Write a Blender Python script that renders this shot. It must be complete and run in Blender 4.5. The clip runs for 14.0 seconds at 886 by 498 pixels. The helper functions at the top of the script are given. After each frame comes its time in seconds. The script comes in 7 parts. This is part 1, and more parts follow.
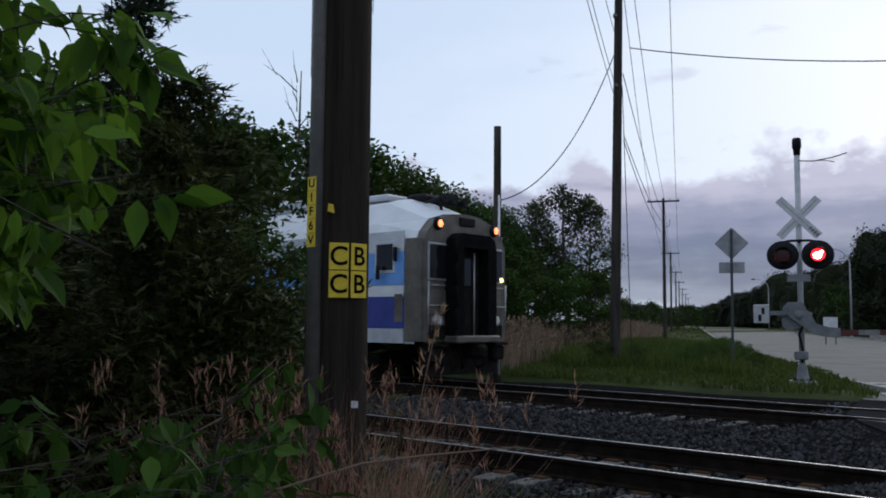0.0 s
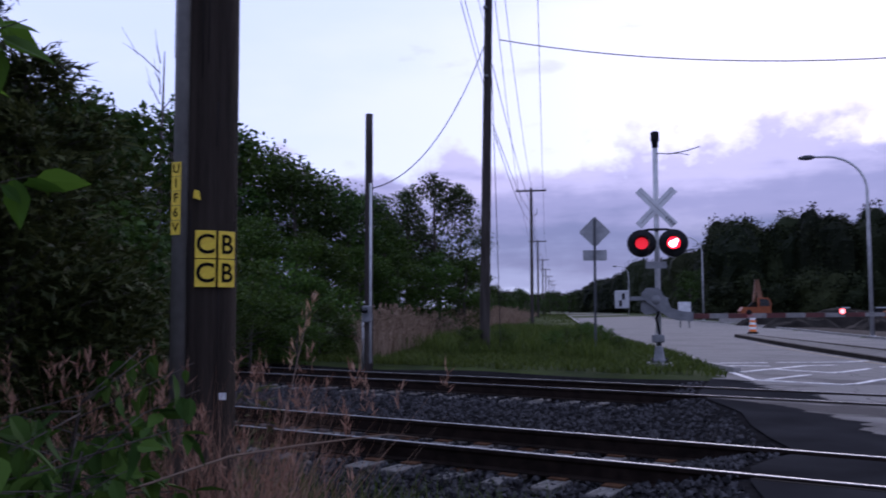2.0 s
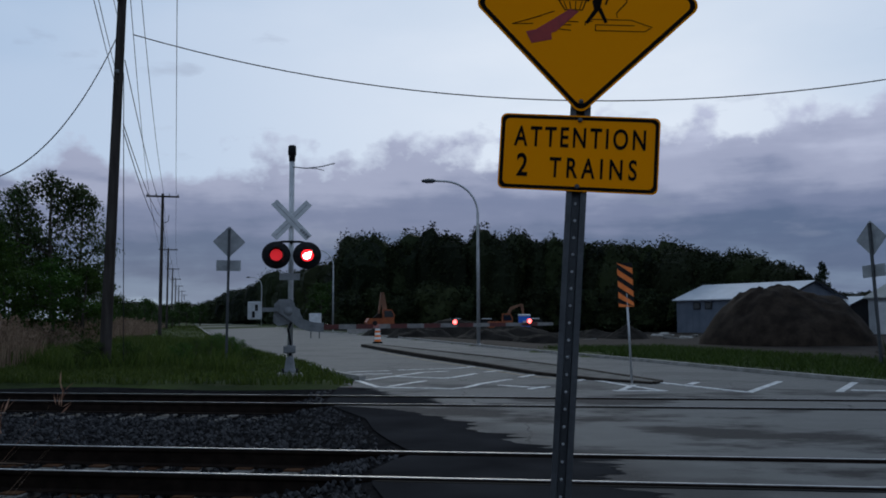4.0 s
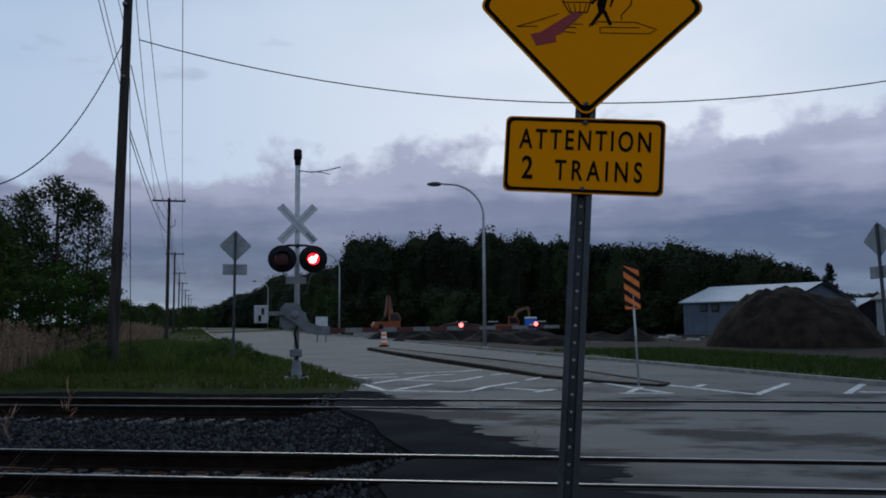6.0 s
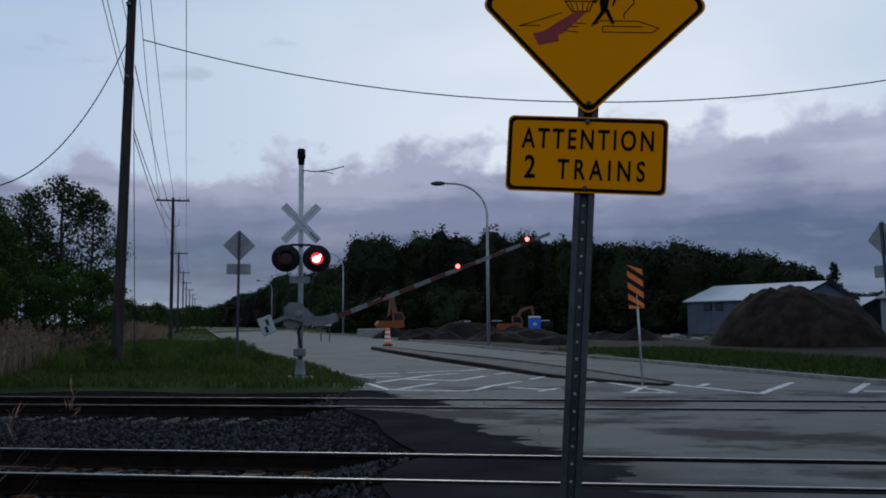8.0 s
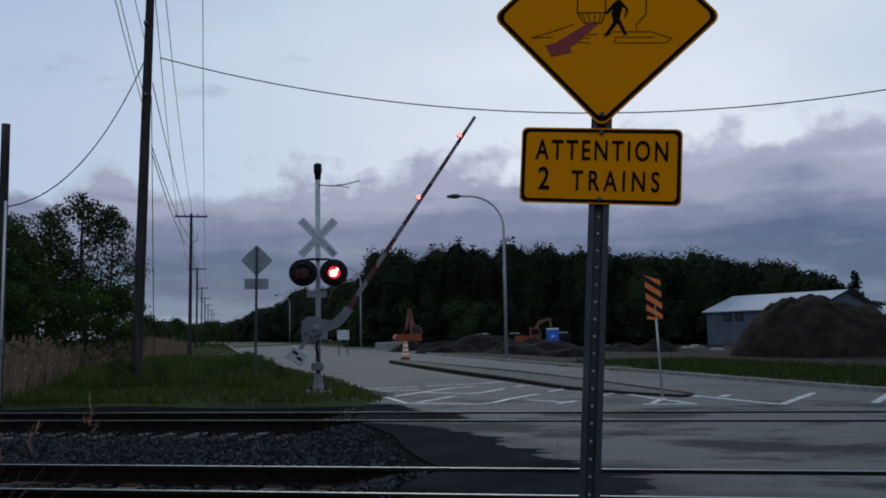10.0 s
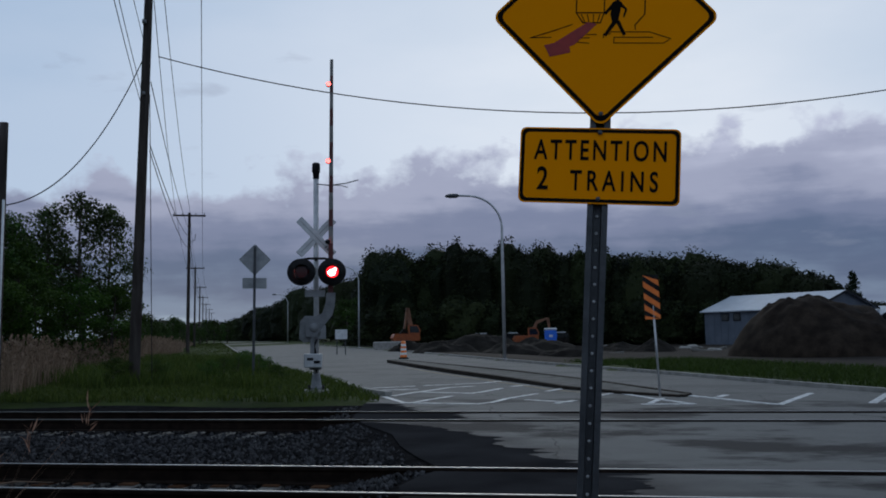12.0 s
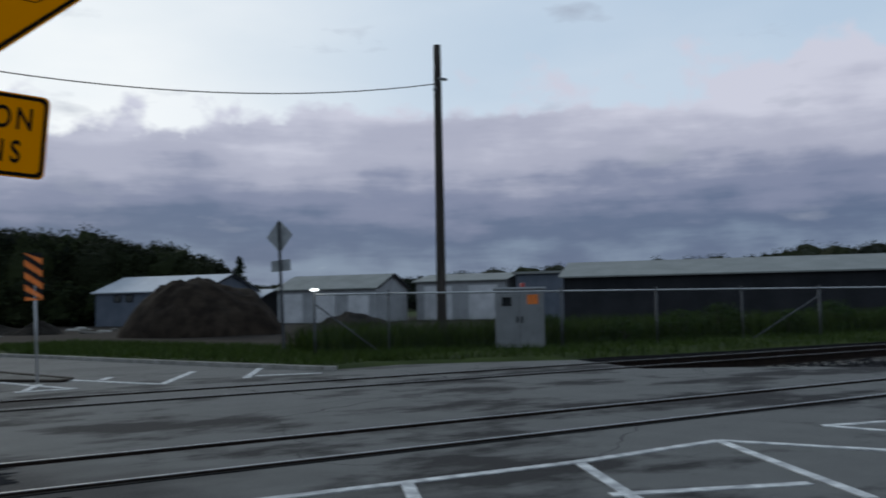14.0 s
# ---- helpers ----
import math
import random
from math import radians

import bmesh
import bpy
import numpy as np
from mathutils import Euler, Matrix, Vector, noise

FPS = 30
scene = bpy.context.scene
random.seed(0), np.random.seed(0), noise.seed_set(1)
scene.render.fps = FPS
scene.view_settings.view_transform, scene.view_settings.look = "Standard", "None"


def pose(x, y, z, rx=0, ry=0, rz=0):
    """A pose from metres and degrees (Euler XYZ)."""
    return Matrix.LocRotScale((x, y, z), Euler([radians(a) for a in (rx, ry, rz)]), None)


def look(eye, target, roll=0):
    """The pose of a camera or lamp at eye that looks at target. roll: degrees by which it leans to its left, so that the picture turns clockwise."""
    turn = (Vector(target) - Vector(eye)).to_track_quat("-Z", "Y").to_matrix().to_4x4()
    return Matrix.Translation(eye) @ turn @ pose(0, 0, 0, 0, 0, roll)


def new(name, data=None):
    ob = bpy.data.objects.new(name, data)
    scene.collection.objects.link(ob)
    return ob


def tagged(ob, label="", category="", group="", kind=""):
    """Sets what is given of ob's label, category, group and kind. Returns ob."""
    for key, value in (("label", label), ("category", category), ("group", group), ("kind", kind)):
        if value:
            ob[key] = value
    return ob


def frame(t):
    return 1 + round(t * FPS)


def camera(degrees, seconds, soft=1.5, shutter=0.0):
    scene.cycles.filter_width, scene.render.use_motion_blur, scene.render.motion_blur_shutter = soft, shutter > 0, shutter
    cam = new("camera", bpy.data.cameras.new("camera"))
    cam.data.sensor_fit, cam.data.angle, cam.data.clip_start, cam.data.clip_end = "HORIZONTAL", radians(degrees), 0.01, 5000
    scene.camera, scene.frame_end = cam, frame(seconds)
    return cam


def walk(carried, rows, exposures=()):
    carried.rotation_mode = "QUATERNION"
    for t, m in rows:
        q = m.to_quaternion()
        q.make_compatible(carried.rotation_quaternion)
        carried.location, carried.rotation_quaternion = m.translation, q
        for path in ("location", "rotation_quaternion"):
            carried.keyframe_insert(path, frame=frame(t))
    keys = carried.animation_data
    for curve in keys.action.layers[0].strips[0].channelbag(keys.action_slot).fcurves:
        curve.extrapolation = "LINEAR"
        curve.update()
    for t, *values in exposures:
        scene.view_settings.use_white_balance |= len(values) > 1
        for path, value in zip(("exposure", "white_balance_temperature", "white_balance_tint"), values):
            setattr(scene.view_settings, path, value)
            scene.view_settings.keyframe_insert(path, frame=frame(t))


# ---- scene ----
import itertools

# ---- camera ----
cam = camera(54.9, 14.0, soft=1.8, shutter=0.12)
EYE = (0.0, 0.0, 1.468)
TURNS = [
    (0.0, 40.20, 4.75, -0.45, 0.000),
    (0.5, 44.73, 4.28, -0.30, 0.000),
    (1.0, 46.35, 4.53, -0.09, 0.000),
    (1.5, 43.92, 3.85, 0.09, 0.000),
    (2.0, 31.62, 3.97, 0.20, 0.000),
    (2.5, 15.68, 4.78, 0.16, 0.000),
    (3.0, 7.56, 4.46, 0.59, 0.000),
    (3.5, 7.07, 4.62, 0.42, -0.004),
    (4.0, 7.35, 4.63, 0.20, -0.010),
    (6.5, 7.88, 4.86, 0.42, -0.008),
    (7.0, 7.99, 4.68, 0.38, -0.009),
    (9.5, 8.58, 5.44, 1.01, 0.005),
    (10.0, 9.21, 5.67, 0.99, 0.004),
    (10.5, 8.92, 5.68, 0.80, -0.002),
    (11.0, 8.88, 5.73, 0.72, -0.005),
    (11.5, 8.74, 5.78, 0.75, -0.005),
    (12.0, 9.08, 5.64, 0.89, 0.003),
    (12.5, 8.31, 5.69, 1.00, 0.011),
    (13.0, 6.61, 5.74, 1.18, 0.020),
    (13.4, -0.45, 5.29, 1.09, 0.035),
    (13.6, -7.97, 4.69, 0.96, 0.050),
    (13.8, -18.89, 3.91, 0.87, 0.080),
    (14.0, -29.99, 3.72, 1.04, 0.110),
]
PATH = [(t, pose(EYE[0] + dx, EYE[1], EYE[2], 90 + p, r, y)) for t, y, p, r, dx in TURNS]
EXPOSURE = [(0.0, 0.40, 6750, 8), (0.5, 1.0, 6300, 10), (1.0, 1.38, 6300, 10), (1.5, 1.36, 6150, 12), (2.0, 0.62, 5850, 34), (2.45, -0.03, 6100, 26), (3.0, -0.12, 6100, 5), (9.0, -0.12, 6200, 6), (11.0, -0.14, 6250, 6), (12.8, -0.14, 6200, 5), (13.3, -0.15, 6300, 5), (14.0, 0.12, 6750, 3)]
walk(cam, PATH, EXPOSURE)

# ---- world: overcast evening sky ----
world = bpy.data.worlds.new("evening_sky")
scene.world = world
world.use_nodes = True
wt = world.node_tree
wt.nodes.clear()


def wnode(kind, **kw):
    n = wt.nodes.new(kind)
    for k, v in kw.items():
        n.inputs[int(k[1:])].default_value = v
    return n


def wmath(op, a, b=None, clamp=False):
    n = wt.nodes.new("ShaderNodeMath")
    n.operation, n.use_clamp = op, clamp
    for i, v in enumerate((a, b)):
        if v is None:
            continue
        if isinstance(v, (int, float)):
            n.inputs[i].default_value = v
        else:
            wt.links.new(v, n.inputs[i])
    return n.outputs[0]


def wramp(fac, stops):
    n = wt.nodes.new("ShaderNodeValToRGB")
    n.color_ramp.interpolation = "EASE"
    e = n.color_ramp.elements
    while len(e) < len(stops):
        e.new(0.5)
    for el, (p, c) in zip(e, stops):
        el.position, el.color = p, (*c, 1)
    wt.links.new(fac, n.inputs[0])
    return n.outputs[0]


def wmix(fac, a, b):
    n = wt.nodes.new("ShaderNodeMix")
    n.data_type = "RGBA"
    for sock, v in ((n.inputs[0], fac), (n.inputs[6], a), (n.inputs[7], b)):
        if isinstance(v, (int, float)):
            sock.default_value = v
        elif isinstance(v, tuple):
            sock.default_value = (*v, 1)
        else:
            wt.links.new(v, sock)
    return n.outputs[2]


coord = wt.nodes.new("ShaderNodeTexCoord")
sep = wt.nodes.new("ShaderNodeSeparateXYZ")
wt.links.new(coord.outputs["Generated"], sep.inputs[0])
up = sep.outputs[2]


def cloud_noise(scale, stretch, detail, rough=0.55, shift=0.0):
    m = wt.nodes.new("ShaderNodeMapping")
    m.inputs["Location"].default_value = (shift, shift * 0.7, shift * 0.3)
    m.inputs["Scale"].default_value = (1, 1, stretch)
    wt.links.new(coord.outputs["Generated"], m.inputs[0])
    n = wt.nodes.new("ShaderNodeTexNoise")
    n.inputs["Scale"].default_value, n.inputs["Detail"].default_value, n.inputs["Roughness"].default_value = scale, detail, rough
    wt.links.new(m.outputs[0], n.inputs[0])
    return n.outputs[0]


puffs = cloud_noise(8.0, 1.7, 6, 0.5, 3.1)
wisps = cloud_noise(4.0, 7.0, 6, 0.55, 0.4)
veil = cloud_noise(2.2, 3.0, 5, 0.5, 5.1)
# the cloud bank: its upper edge lies higher towards +x
edge = wmath("ADD", 0.212, wmath("MULTIPLY", sep.outputs[0], 0.07))
edge = wmath("ADD", edge, wmath("MULTIPLY", wmath("SUBTRACT", puffs, 0.5), 0.17))
edge = wmath("ADD", edge, wmath("MULTIPLY", wmath("SUBTRACT", cloud_noise(19.0, 1.3, 5, 0.55, 1.7), 0.5), 0.11))
inside = wmath("MULTIPLY", wmath("SUBTRACT", edge, up), 42.0, True)
depth = wmath("ADD", wmath("MULTIPLY", up, 3.6), wmath("ADD", wmath("MULTIPLY", wmath("SUBTRACT", wisps, 0.5), 0.46), wmath("MULTIPLY", wmath("SUBTRACT", cloud_noise(10.0, 1.8, 5, 0.5, 7.3), 0.5), 0.40)), True)
bank = wramp(depth, [(0.0, (0.34, 0.42, 0.54)), (0.10, (0.19, 0.245, 0.37)), (0.28, (0.098, 0.130, 0.24)), (0.44, (0.195, 0.215, 0.345)), (0.62, (0.385, 0.39, 0.53)), (0.86, (0.58, 0.58, 0.73))])
high = wramp(wmath("ADD", wmath("MULTIPLY", up, 1.3), wmath("MULTIPLY", wmath("SUBTRACT", veil, 0.5), 0.7), True),
             [(0.0, (0.87, 0.88, 0.99)), (0.22, (0.83, 0.86, 0.98)), (0.45, (0.54, 0.64, 0.82)), (0.8, (0.42, 0.50, 0.66)), (1.0, (0.38, 0.45, 0.58))])
# the veil is thinnest, and so brightest, over the end of the road
thin = wt.nodes.new("ShaderNodeVectorMath")
thin.operation = "DOT_PRODUCT"
wt.links.new(coord.outputs["Generated"], thin.inputs[0])
thin.inputs[1].default_value = (0.06, 0.96, 0.27)
thin_fac = wmath("POWER", wmath("MAXIMUM", thin.outputs["Value"], 0.0), 14.0, True)
high = wmix(thin_fac, wmix(1.0, high, wmix(0.75, high, (0.42, 0.53, 0.72))), wmix(0.6, high, (0.97, 0.96, 1.0)))
clouds = wmix(inside, high, bank)
# small ragged scraps in front of the bright part
scrap = wmath("MULTIPLY", wmath("SUBTRACT", cloud_noise(7.0, 3.2, 5, 0.5, 9.7), 0.63), 9.0, True)
clouds = wmix(wmath("MULTIPLY", scrap, 0.5), clouds, (0.30, 0.32, 0.43))
sky = wt.nodes.new("ShaderNodeTexSky")
sky.sky_type, sky.sun_disc, sky.sun_elevation, sky.sun_rotation = "NISHITA", False, radians(38), radians(-20)
skyc = wt.nodes.new("ShaderNodeVectorMath")
skyc.operation = "SCALE"
wt.links.new(sky.outputs[0], skyc.inputs[0])
skyc.inputs["Scale"].default_value = 0.08
whole = wmix(0.93, skyc.outputs[0], clouds)
bg = wt.nodes.new("ShaderNodeBackground")
bg.inputs[1].default_value = 1.0
wt.links.new(whole, bg.inputs[0])
wout = wt.nodes.new("ShaderNodeOutputWorld")
wt.links.new(bg.outputs[0], wout.inputs[0])

sun = new("sun", bpy.data.lights.new("sun", "SUN"))
sun.data.energy, sun.data.angle, sun.data.color = 0.5, radians(25), (1.0, 0.95, 0.88)
sun.matrix_basis = look((0, 0, 50), (6, -30, 38))


# ---- materials ----
def material(name, a, b, scale=4.0, rough=0.7, metal=0.0, bump=0.15, fine=40.0, rough_var=0.15, spec=None, stretch=(1, 1, 1), mottle=0.35):
    """Two tones mixed by a coarse noise, a fine grain on top, and a bump of both."""
    m = bpy.data.materials.new(name)
    m.use_nodes = True
    t = m.node_tree
    p = t.nodes["Principled BSDF"]
    tc = t.nodes.new("ShaderNodeTexCoord")
    mp = t.nodes.new("ShaderNodeMapping")
    mp.inputs["Scale"].default_value = stretch
    t.links.new(tc.outputs["Object"], mp.inputs[0])
    n1, n2 = t.nodes.new("ShaderNodeTexNoise"), t.nodes.new("ShaderNodeTexNoise")
    n1.inputs["Scale"].default_value, n1.inputs["Detail"].default_value = scale, 6
    n2.inputs["Scale"].default_value, n2.inputs["Detail"].default_value = fine, 4
    for n in (n1, n2):
        t.links.new(mp.outputs[0], n.inputs[0])
    r = t.nodes.new("ShaderNodeValToRGB")
    r.color_ramp.elements[0].position, r.color_ramp.elements[1].position = 0.5 - mottle / 2, 0.5 + mottle / 2
    r.color_ramp.elements[0].color, r.color_ramp.elements[1].color = (*a, 1), (*b, 1)
    t.links.new(n1.outputs[0], r.inputs[0])
    g = t.nodes.new("ShaderNodeMix")
    g.data_type, g.blend_type = "RGBA", "OVERLAY"
    g.inputs[0].default_value = 0.35
    t.links.new(r.outputs[0], g.inputs[6])
    t.links.new(n2.outputs[0], g.inputs[7])
    t.links.new(g.outputs[2], p.inputs["Base Color"])
    mr = t.nodes.new("ShaderNodeMapRange")
    mr.inputs["To Min"].default_value, mr.inputs["To Max"].default_value = max(0.02, rough - rough_var), min(1, rough + rough_var)
    t.links.new(n1.outputs[0], mr.inputs[0])
    t.links.new(mr.outputs[0], p.inputs["Roughness"])
    p.inputs["Metallic"].default_value = metal
    p.inputs["Specular IOR Level"].default_value = spec if spec is not None else (0.4 if rough < 0.6 else 0.06)
    if bump:
        bn = t.nodes.new("ShaderNodeBump")
        bn.inputs["Strength"].default_value, bn.inputs["Distance"].default_value = bump, 0.02
        t.links.new(n2.outputs[0], bn.inputs["Height"])
        t.links.new(bn.outputs[0], p.inputs["Normal"])
    return m


def leaf_material(name, a, b, clear=0.35, rough=0.55):
    """Foliage: tone by island, partly let through by the leaf."""
    m = bpy.data.materials.new(name)
    m.use_nodes = True
    t = m.node_tree
    p, out = t.nodes["Principled BSDF"], t.nodes["Material Output"]
    geo = t.nodes.new("ShaderNodeNewGeometry")
    r = t.nodes.new("ShaderNodeValToRGB")
    r.color_ramp.elements[0].color, r.color_ramp.elements[1].color = (*a, 1), (*b, 1)
    t.links.new(geo.outputs["Random Per Island"], r.inputs[0])
    info = t.nodes.new("ShaderNodeObjectInfo")
    hsv = t.nodes.new("ShaderNodeHueSaturation")
    for sock, lo, hi in (("Value", 0.7, 1.35), ("Hue", 0.485, 0.515)):
        mr = t.nodes.new("ShaderNodeMapRange")
        mr.inputs["To Min"].default_value, mr.inputs["To Max"].default_value = lo, hi
        t.links.new(info.outputs["Random"], mr.inputs[0])
        t.links.new(mr.outputs[0], hsv.inputs[sock])
    t.links.new(r.outputs[0], hsv.inputs["Color"])
    t.links.new(hsv.outputs[0], p.inputs["Base Color"])
    p.inputs["Roughness"].default_value, p.inputs["Specular IOR Level"].default_value = rough, 0.12 if clear else 0.03
    tr = t.nodes.new("ShaderNodeBsdfTranslucent")
    t.links.new(hsv.outputs[0], tr.inputs[0])
    mx = t.nodes.new("ShaderNodeMixShader")
    mx.inputs[0].default_value = clear
    t.links.new(p.outputs[0], mx.inputs[1])
    t.links.new(tr.outputs[0], mx.inputs[2])
    t.links.new(mx.outputs[0], out.inputs[0])
    return m


def glow_material(name, colour, strength):
    m = bpy.data.materials.new(name)
    m.use_nodes = True
    p = m.node_tree.nodes["Principled BSDF"]
    p.inputs["Base Color"].default_value = (*colour, 1)
    p.inputs["Emission Color"].default_value = (*colour, 1)
    p.inputs["Emission Strength"].default_value = strength
    return m


def asphalt_material(name, dry, wet, base_scale):
    """Old asphalt: pale worn surface with darker damp patches that shine, cracks and grit."""
    m = material(name, dry, tuple(c * 1.25 for c in dry), 1.6, 0.82, 0, 0.35, 130.0, 0.1, spec=0.18)
    t = m.node_tree
    p = t.nodes["Principled BSDF"]
    tc = t.nodes.new("ShaderNodeTexCoord")
    mp = t.nodes.new("ShaderNodeMapping")
    mp.inputs["Scale"].default_value = (0.8, 1.25, 1)
    t.links.new(tc.outputs["Object"], mp.inputs[0])
    n = t.nodes.new("ShaderNodeTexNoise")
    n.inputs["Scale"].default_value, n.inputs["Detail"].default_value, n.inputs["Roughness"].default_value = base_scale, 8, 0.62
    t.links.new(mp.outputs[0], n.inputs[0])
    r = t.nodes.new("ShaderNodeValToRGB")
    r.color_ramp.elements[0].position, r.color_ramp.elements[1].position = 0.50, 0.58
    r.color_ramp.elements[0].color, r.color_ramp.elements[1].color = (0, 0, 0, 1), (1, 1, 1, 1)
    t.links.new(n.outputs[0], r.inputs[0])
    # damp stains lie on the crossing; the road beyond has dried almost evenly
    sx = t.nodes.new("ShaderNodeSeparateXYZ")
    t.links.new(tc.outputs["Object"], sx.inputs[0])
    fade = t.nodes.new("ShaderNodeMapRange")
    for i, v in enumerate((16.5, 21.0, 1.0, 0.22)):
        fade.inputs[i + 1].default_value = v
    t.links.new(sx.outputs[1], fade.inputs[0])
    damp = t.nodes.new("ShaderNodeMath")
    damp.operation = "MULTIPLY"
    t.links.new(r.outputs[0], damp.inputs[0])
    t.links.new(fade.outputs[0], damp.inputs[1])
    # cracks
    v = t.nodes.new("ShaderNodeTexVoronoi")
    v.feature = "DISTANCE_TO_EDGE"
    v.inputs["Scale"].default_value = 0.22
    wob = t.nodes.new("ShaderNodeVectorMath")
    wob.operation = "ADD"
    t.links.new(tc.outputs["Object"], wob.inputs[0])
    nn = t.nodes.new("ShaderNodeTexNoise")
    nn.inputs["Scale"].default_value = 1.3
    t.links.new(tc.outputs["Object"], nn.inputs[0])
    half = t.nodes.new("ShaderNodeVectorMath")
    half.operation = "SCALE"
    half.inputs["Scale"].default_value = 0.45
    t.links.new(nn.outputs["Color"], half.inputs[0])
    t.links.new(half.outputs[0], wob.inputs[1])
    t.links.new(wob.outputs[0], v.inputs["Vector"])
    cr = t.nodes.new("ShaderNodeMath")
    cr.operation = "LESS_THAN"
    cr.inputs[1].default_value = 0.0020
    t.links.new(v.outputs["Distance"], cr.inputs[0])
    old = p.inputs["Base Color"].links[0].from_socket
    mx = t.nodes.new("ShaderNodeMix")
    mx.data_type = "RGBA"
    t.links.new(damp.outputs[0], mx.inputs[0])
    t.links.new(old, mx.inputs[6])
    mx.inputs[7].default_value = (*wet, 1)
    # tar-stained strip beside the newer asphalt, running out unevenly
    edge_n = t.nodes.new("ShaderNodeTexNoise")
    edge_n.inputs["Scale"].default_value, edge_n.inputs["Detail"].default_value = 0.9, 7
    t.links.new(mp.outputs[0], edge_n.inputs[0])

    def arith(op, a, b):
        n2 = t.nodes.new("ShaderNodeMath")
        n2.operation = op
        for k, val in enumerate((a, b)):
            if isinstance(val, (int, float)):
                n2.inputs[k].default_value = val
            else:
                t.links.new(val, n2.inputs[k])
        return n2.outputs[0]

    reach = arith("SUBTRACT", arith("SUBTRACT", 7.3, arith("MULTIPLY", sx.outputs[1], 0.68)), sx.outputs[0])
    reach = arith("ADD", reach, arith("MULTIPLY", arith("SUBTRACT", edge_n.outputs[0], 0.5), 4.0))
    tar = t.nodes.new("ShaderNodeMapRange")
    for i, val in enumerate((-0.5, 1.1, 0.0, 0.92)):
        tar.inputs[i + 1].default_value = val
    t.links.new(reach, tar.inputs[0])
    near = t.nodes.new("ShaderNodeMapRange")
    for i, val in enumerate((14.0, 17.0, 1.0, 0.0)):
        near.inputs[i + 1].default_value = val
    t.links.new(sx.outputs[1], near.inputs[0])
    mt = t.nodes.new("ShaderNodeMix")
    mt.data_type = "RGBA"
    t.links.new(arith("MULTIPLY", tar.outputs[0], near.outputs[0]), mt.inputs[0])
    t.links.new(mx.outputs[2], mt.inputs[6])
    mt.inputs[7].default_value = (0.026, 0.0255, 0.0262, 1)
    mx = mt
    m2 = t.nodes.new("ShaderNodeMix")
    m2.data_type = "RGBA"
    t.links.new(cr.outputs[0], m2.inputs[0])
    t.links.new(mx.outputs[2], m2.inputs[6])
    m2.inputs[7].default_value = (0.038, 0.037, 0.036, 1)
    t.links.new(m2.outputs[2], p.inputs["Base Color"])
    oldr = p.inputs["Roughness"].links[0].from_socket
    m3 = t.nodes.new("ShaderNodeMix")
    t.links.new(damp.outputs[0], m3.inputs[0])
    t.links.new(oldr, m3.inputs[2])
    m3.inputs[3].default_value = 0.9
    t.links.new(m3.outputs[0], p.inputs["Roughness"])
    return m


ASPHALT = asphalt_material("worn_asphalt", (0.104, 0.1025, 0.097), (0.027, 0.0255, 0.025), 0.40)
NEW_ASPHALT = material("dark_patched_asphalt", (0.015, 0.0145, 0.015), (0.034, 0.0334, 0.0345), 0.9, 0.95, 0, 0.3, 110.0, 0.04, spec=0.0, mottle=0.5)
CONCRETE = material("kerb_concrete", (0.21, 0.20, 0.18), (0.33, 0.315, 0.29), 3, 0.85, 0, 0.3, 60)
# island rim: brown, with the shade of the kerb face in the colour
ISLAND = material("shade_brown_kerb", (0.020, 0.016, 0.0125), (0.046, 0.038, 0.031), 2, 0.9, 0, 0.4, 50)
WHITE_LINE = material("worn_road_paint", (0.3120, 0.3120, 0.3120), (0.6448, 0.6448, 0.6240), 5, 0.6, 0, 0.2, 90, mottle=0.25)
ISLAND_TOP = material("worn_island_top", (0.085, 0.080, 0.072), (0.15, 0.142, 0.128), 2, 0.9, 0, 0.3, 60)
TAN_LINE = material("faded_yellow_paint", (0.16, 0.13, 0.085), (0.34, 0.28, 0.19), 4, 0.7, 0, 0.2, 90, mottle=0.3)
GRASS_GROUND = material("grassy_soil", (0.016, 0.026, 0.006), (0.040, 0.056, 0.013), 0.6, 0.95, 0, 0.5, 18)
DIRT = material("bare_earth", (0.013, 0.010, 0.008), (0.034, 0.028, 0.023), 0.35, 0.95, 0, 0.6, 7)
PILE_EARTH = material("heaped_earth", (0.012, 0.0088, 0.0066), (0.034, 0.0255, 0.019), 1.3, 0.95, 0, 0.8, 9)
DARK_HEAP = material("dark_gravel_heap", (0.007, 0.006, 0.005), (0.021, 0.018, 0.015), 0.9, 0.95, 0, 0.8, 12)
BALLAST = material("ballast_bed", (0.0090, 0.0086, 0.0088), (0.0200, 0.0190, 0.0190), 9, 0.95, 0, 0.8, 30, spec=0.0)
STONE = leaf_material("ballast_stone", (0.013, 0.0128, 0.0135), (0.068, 0.066, 0.068), 0.0, 0.85)
TIE_WOOD = material("weathered_tie_wood", (0.105, 0.097, 0.085), (0.225, 0.21, 0.19), 5, 0.9, 0, 0.5, 40, stretch=(6, 1, 6))
RAIL_RUST = material("rusty_rail_web", (0.011, 0.008, 0.0065), (0.026, 0.018, 0.014), 7, 0.8, 0.2, 0.3, 60)
RAIL_TOP = material("polished_rail_head", (0.30, 0.30, 0.30), (0.46, 0.46, 0.455), 5, 0.42, 0.85, 0.05, 80)
RAIL_DULL = material("dull_rail_crown", (0.030, 0.026, 0.023), (0.060, 0.054, 0.050), 7, 0.7, 0.4, 0.1, 60)
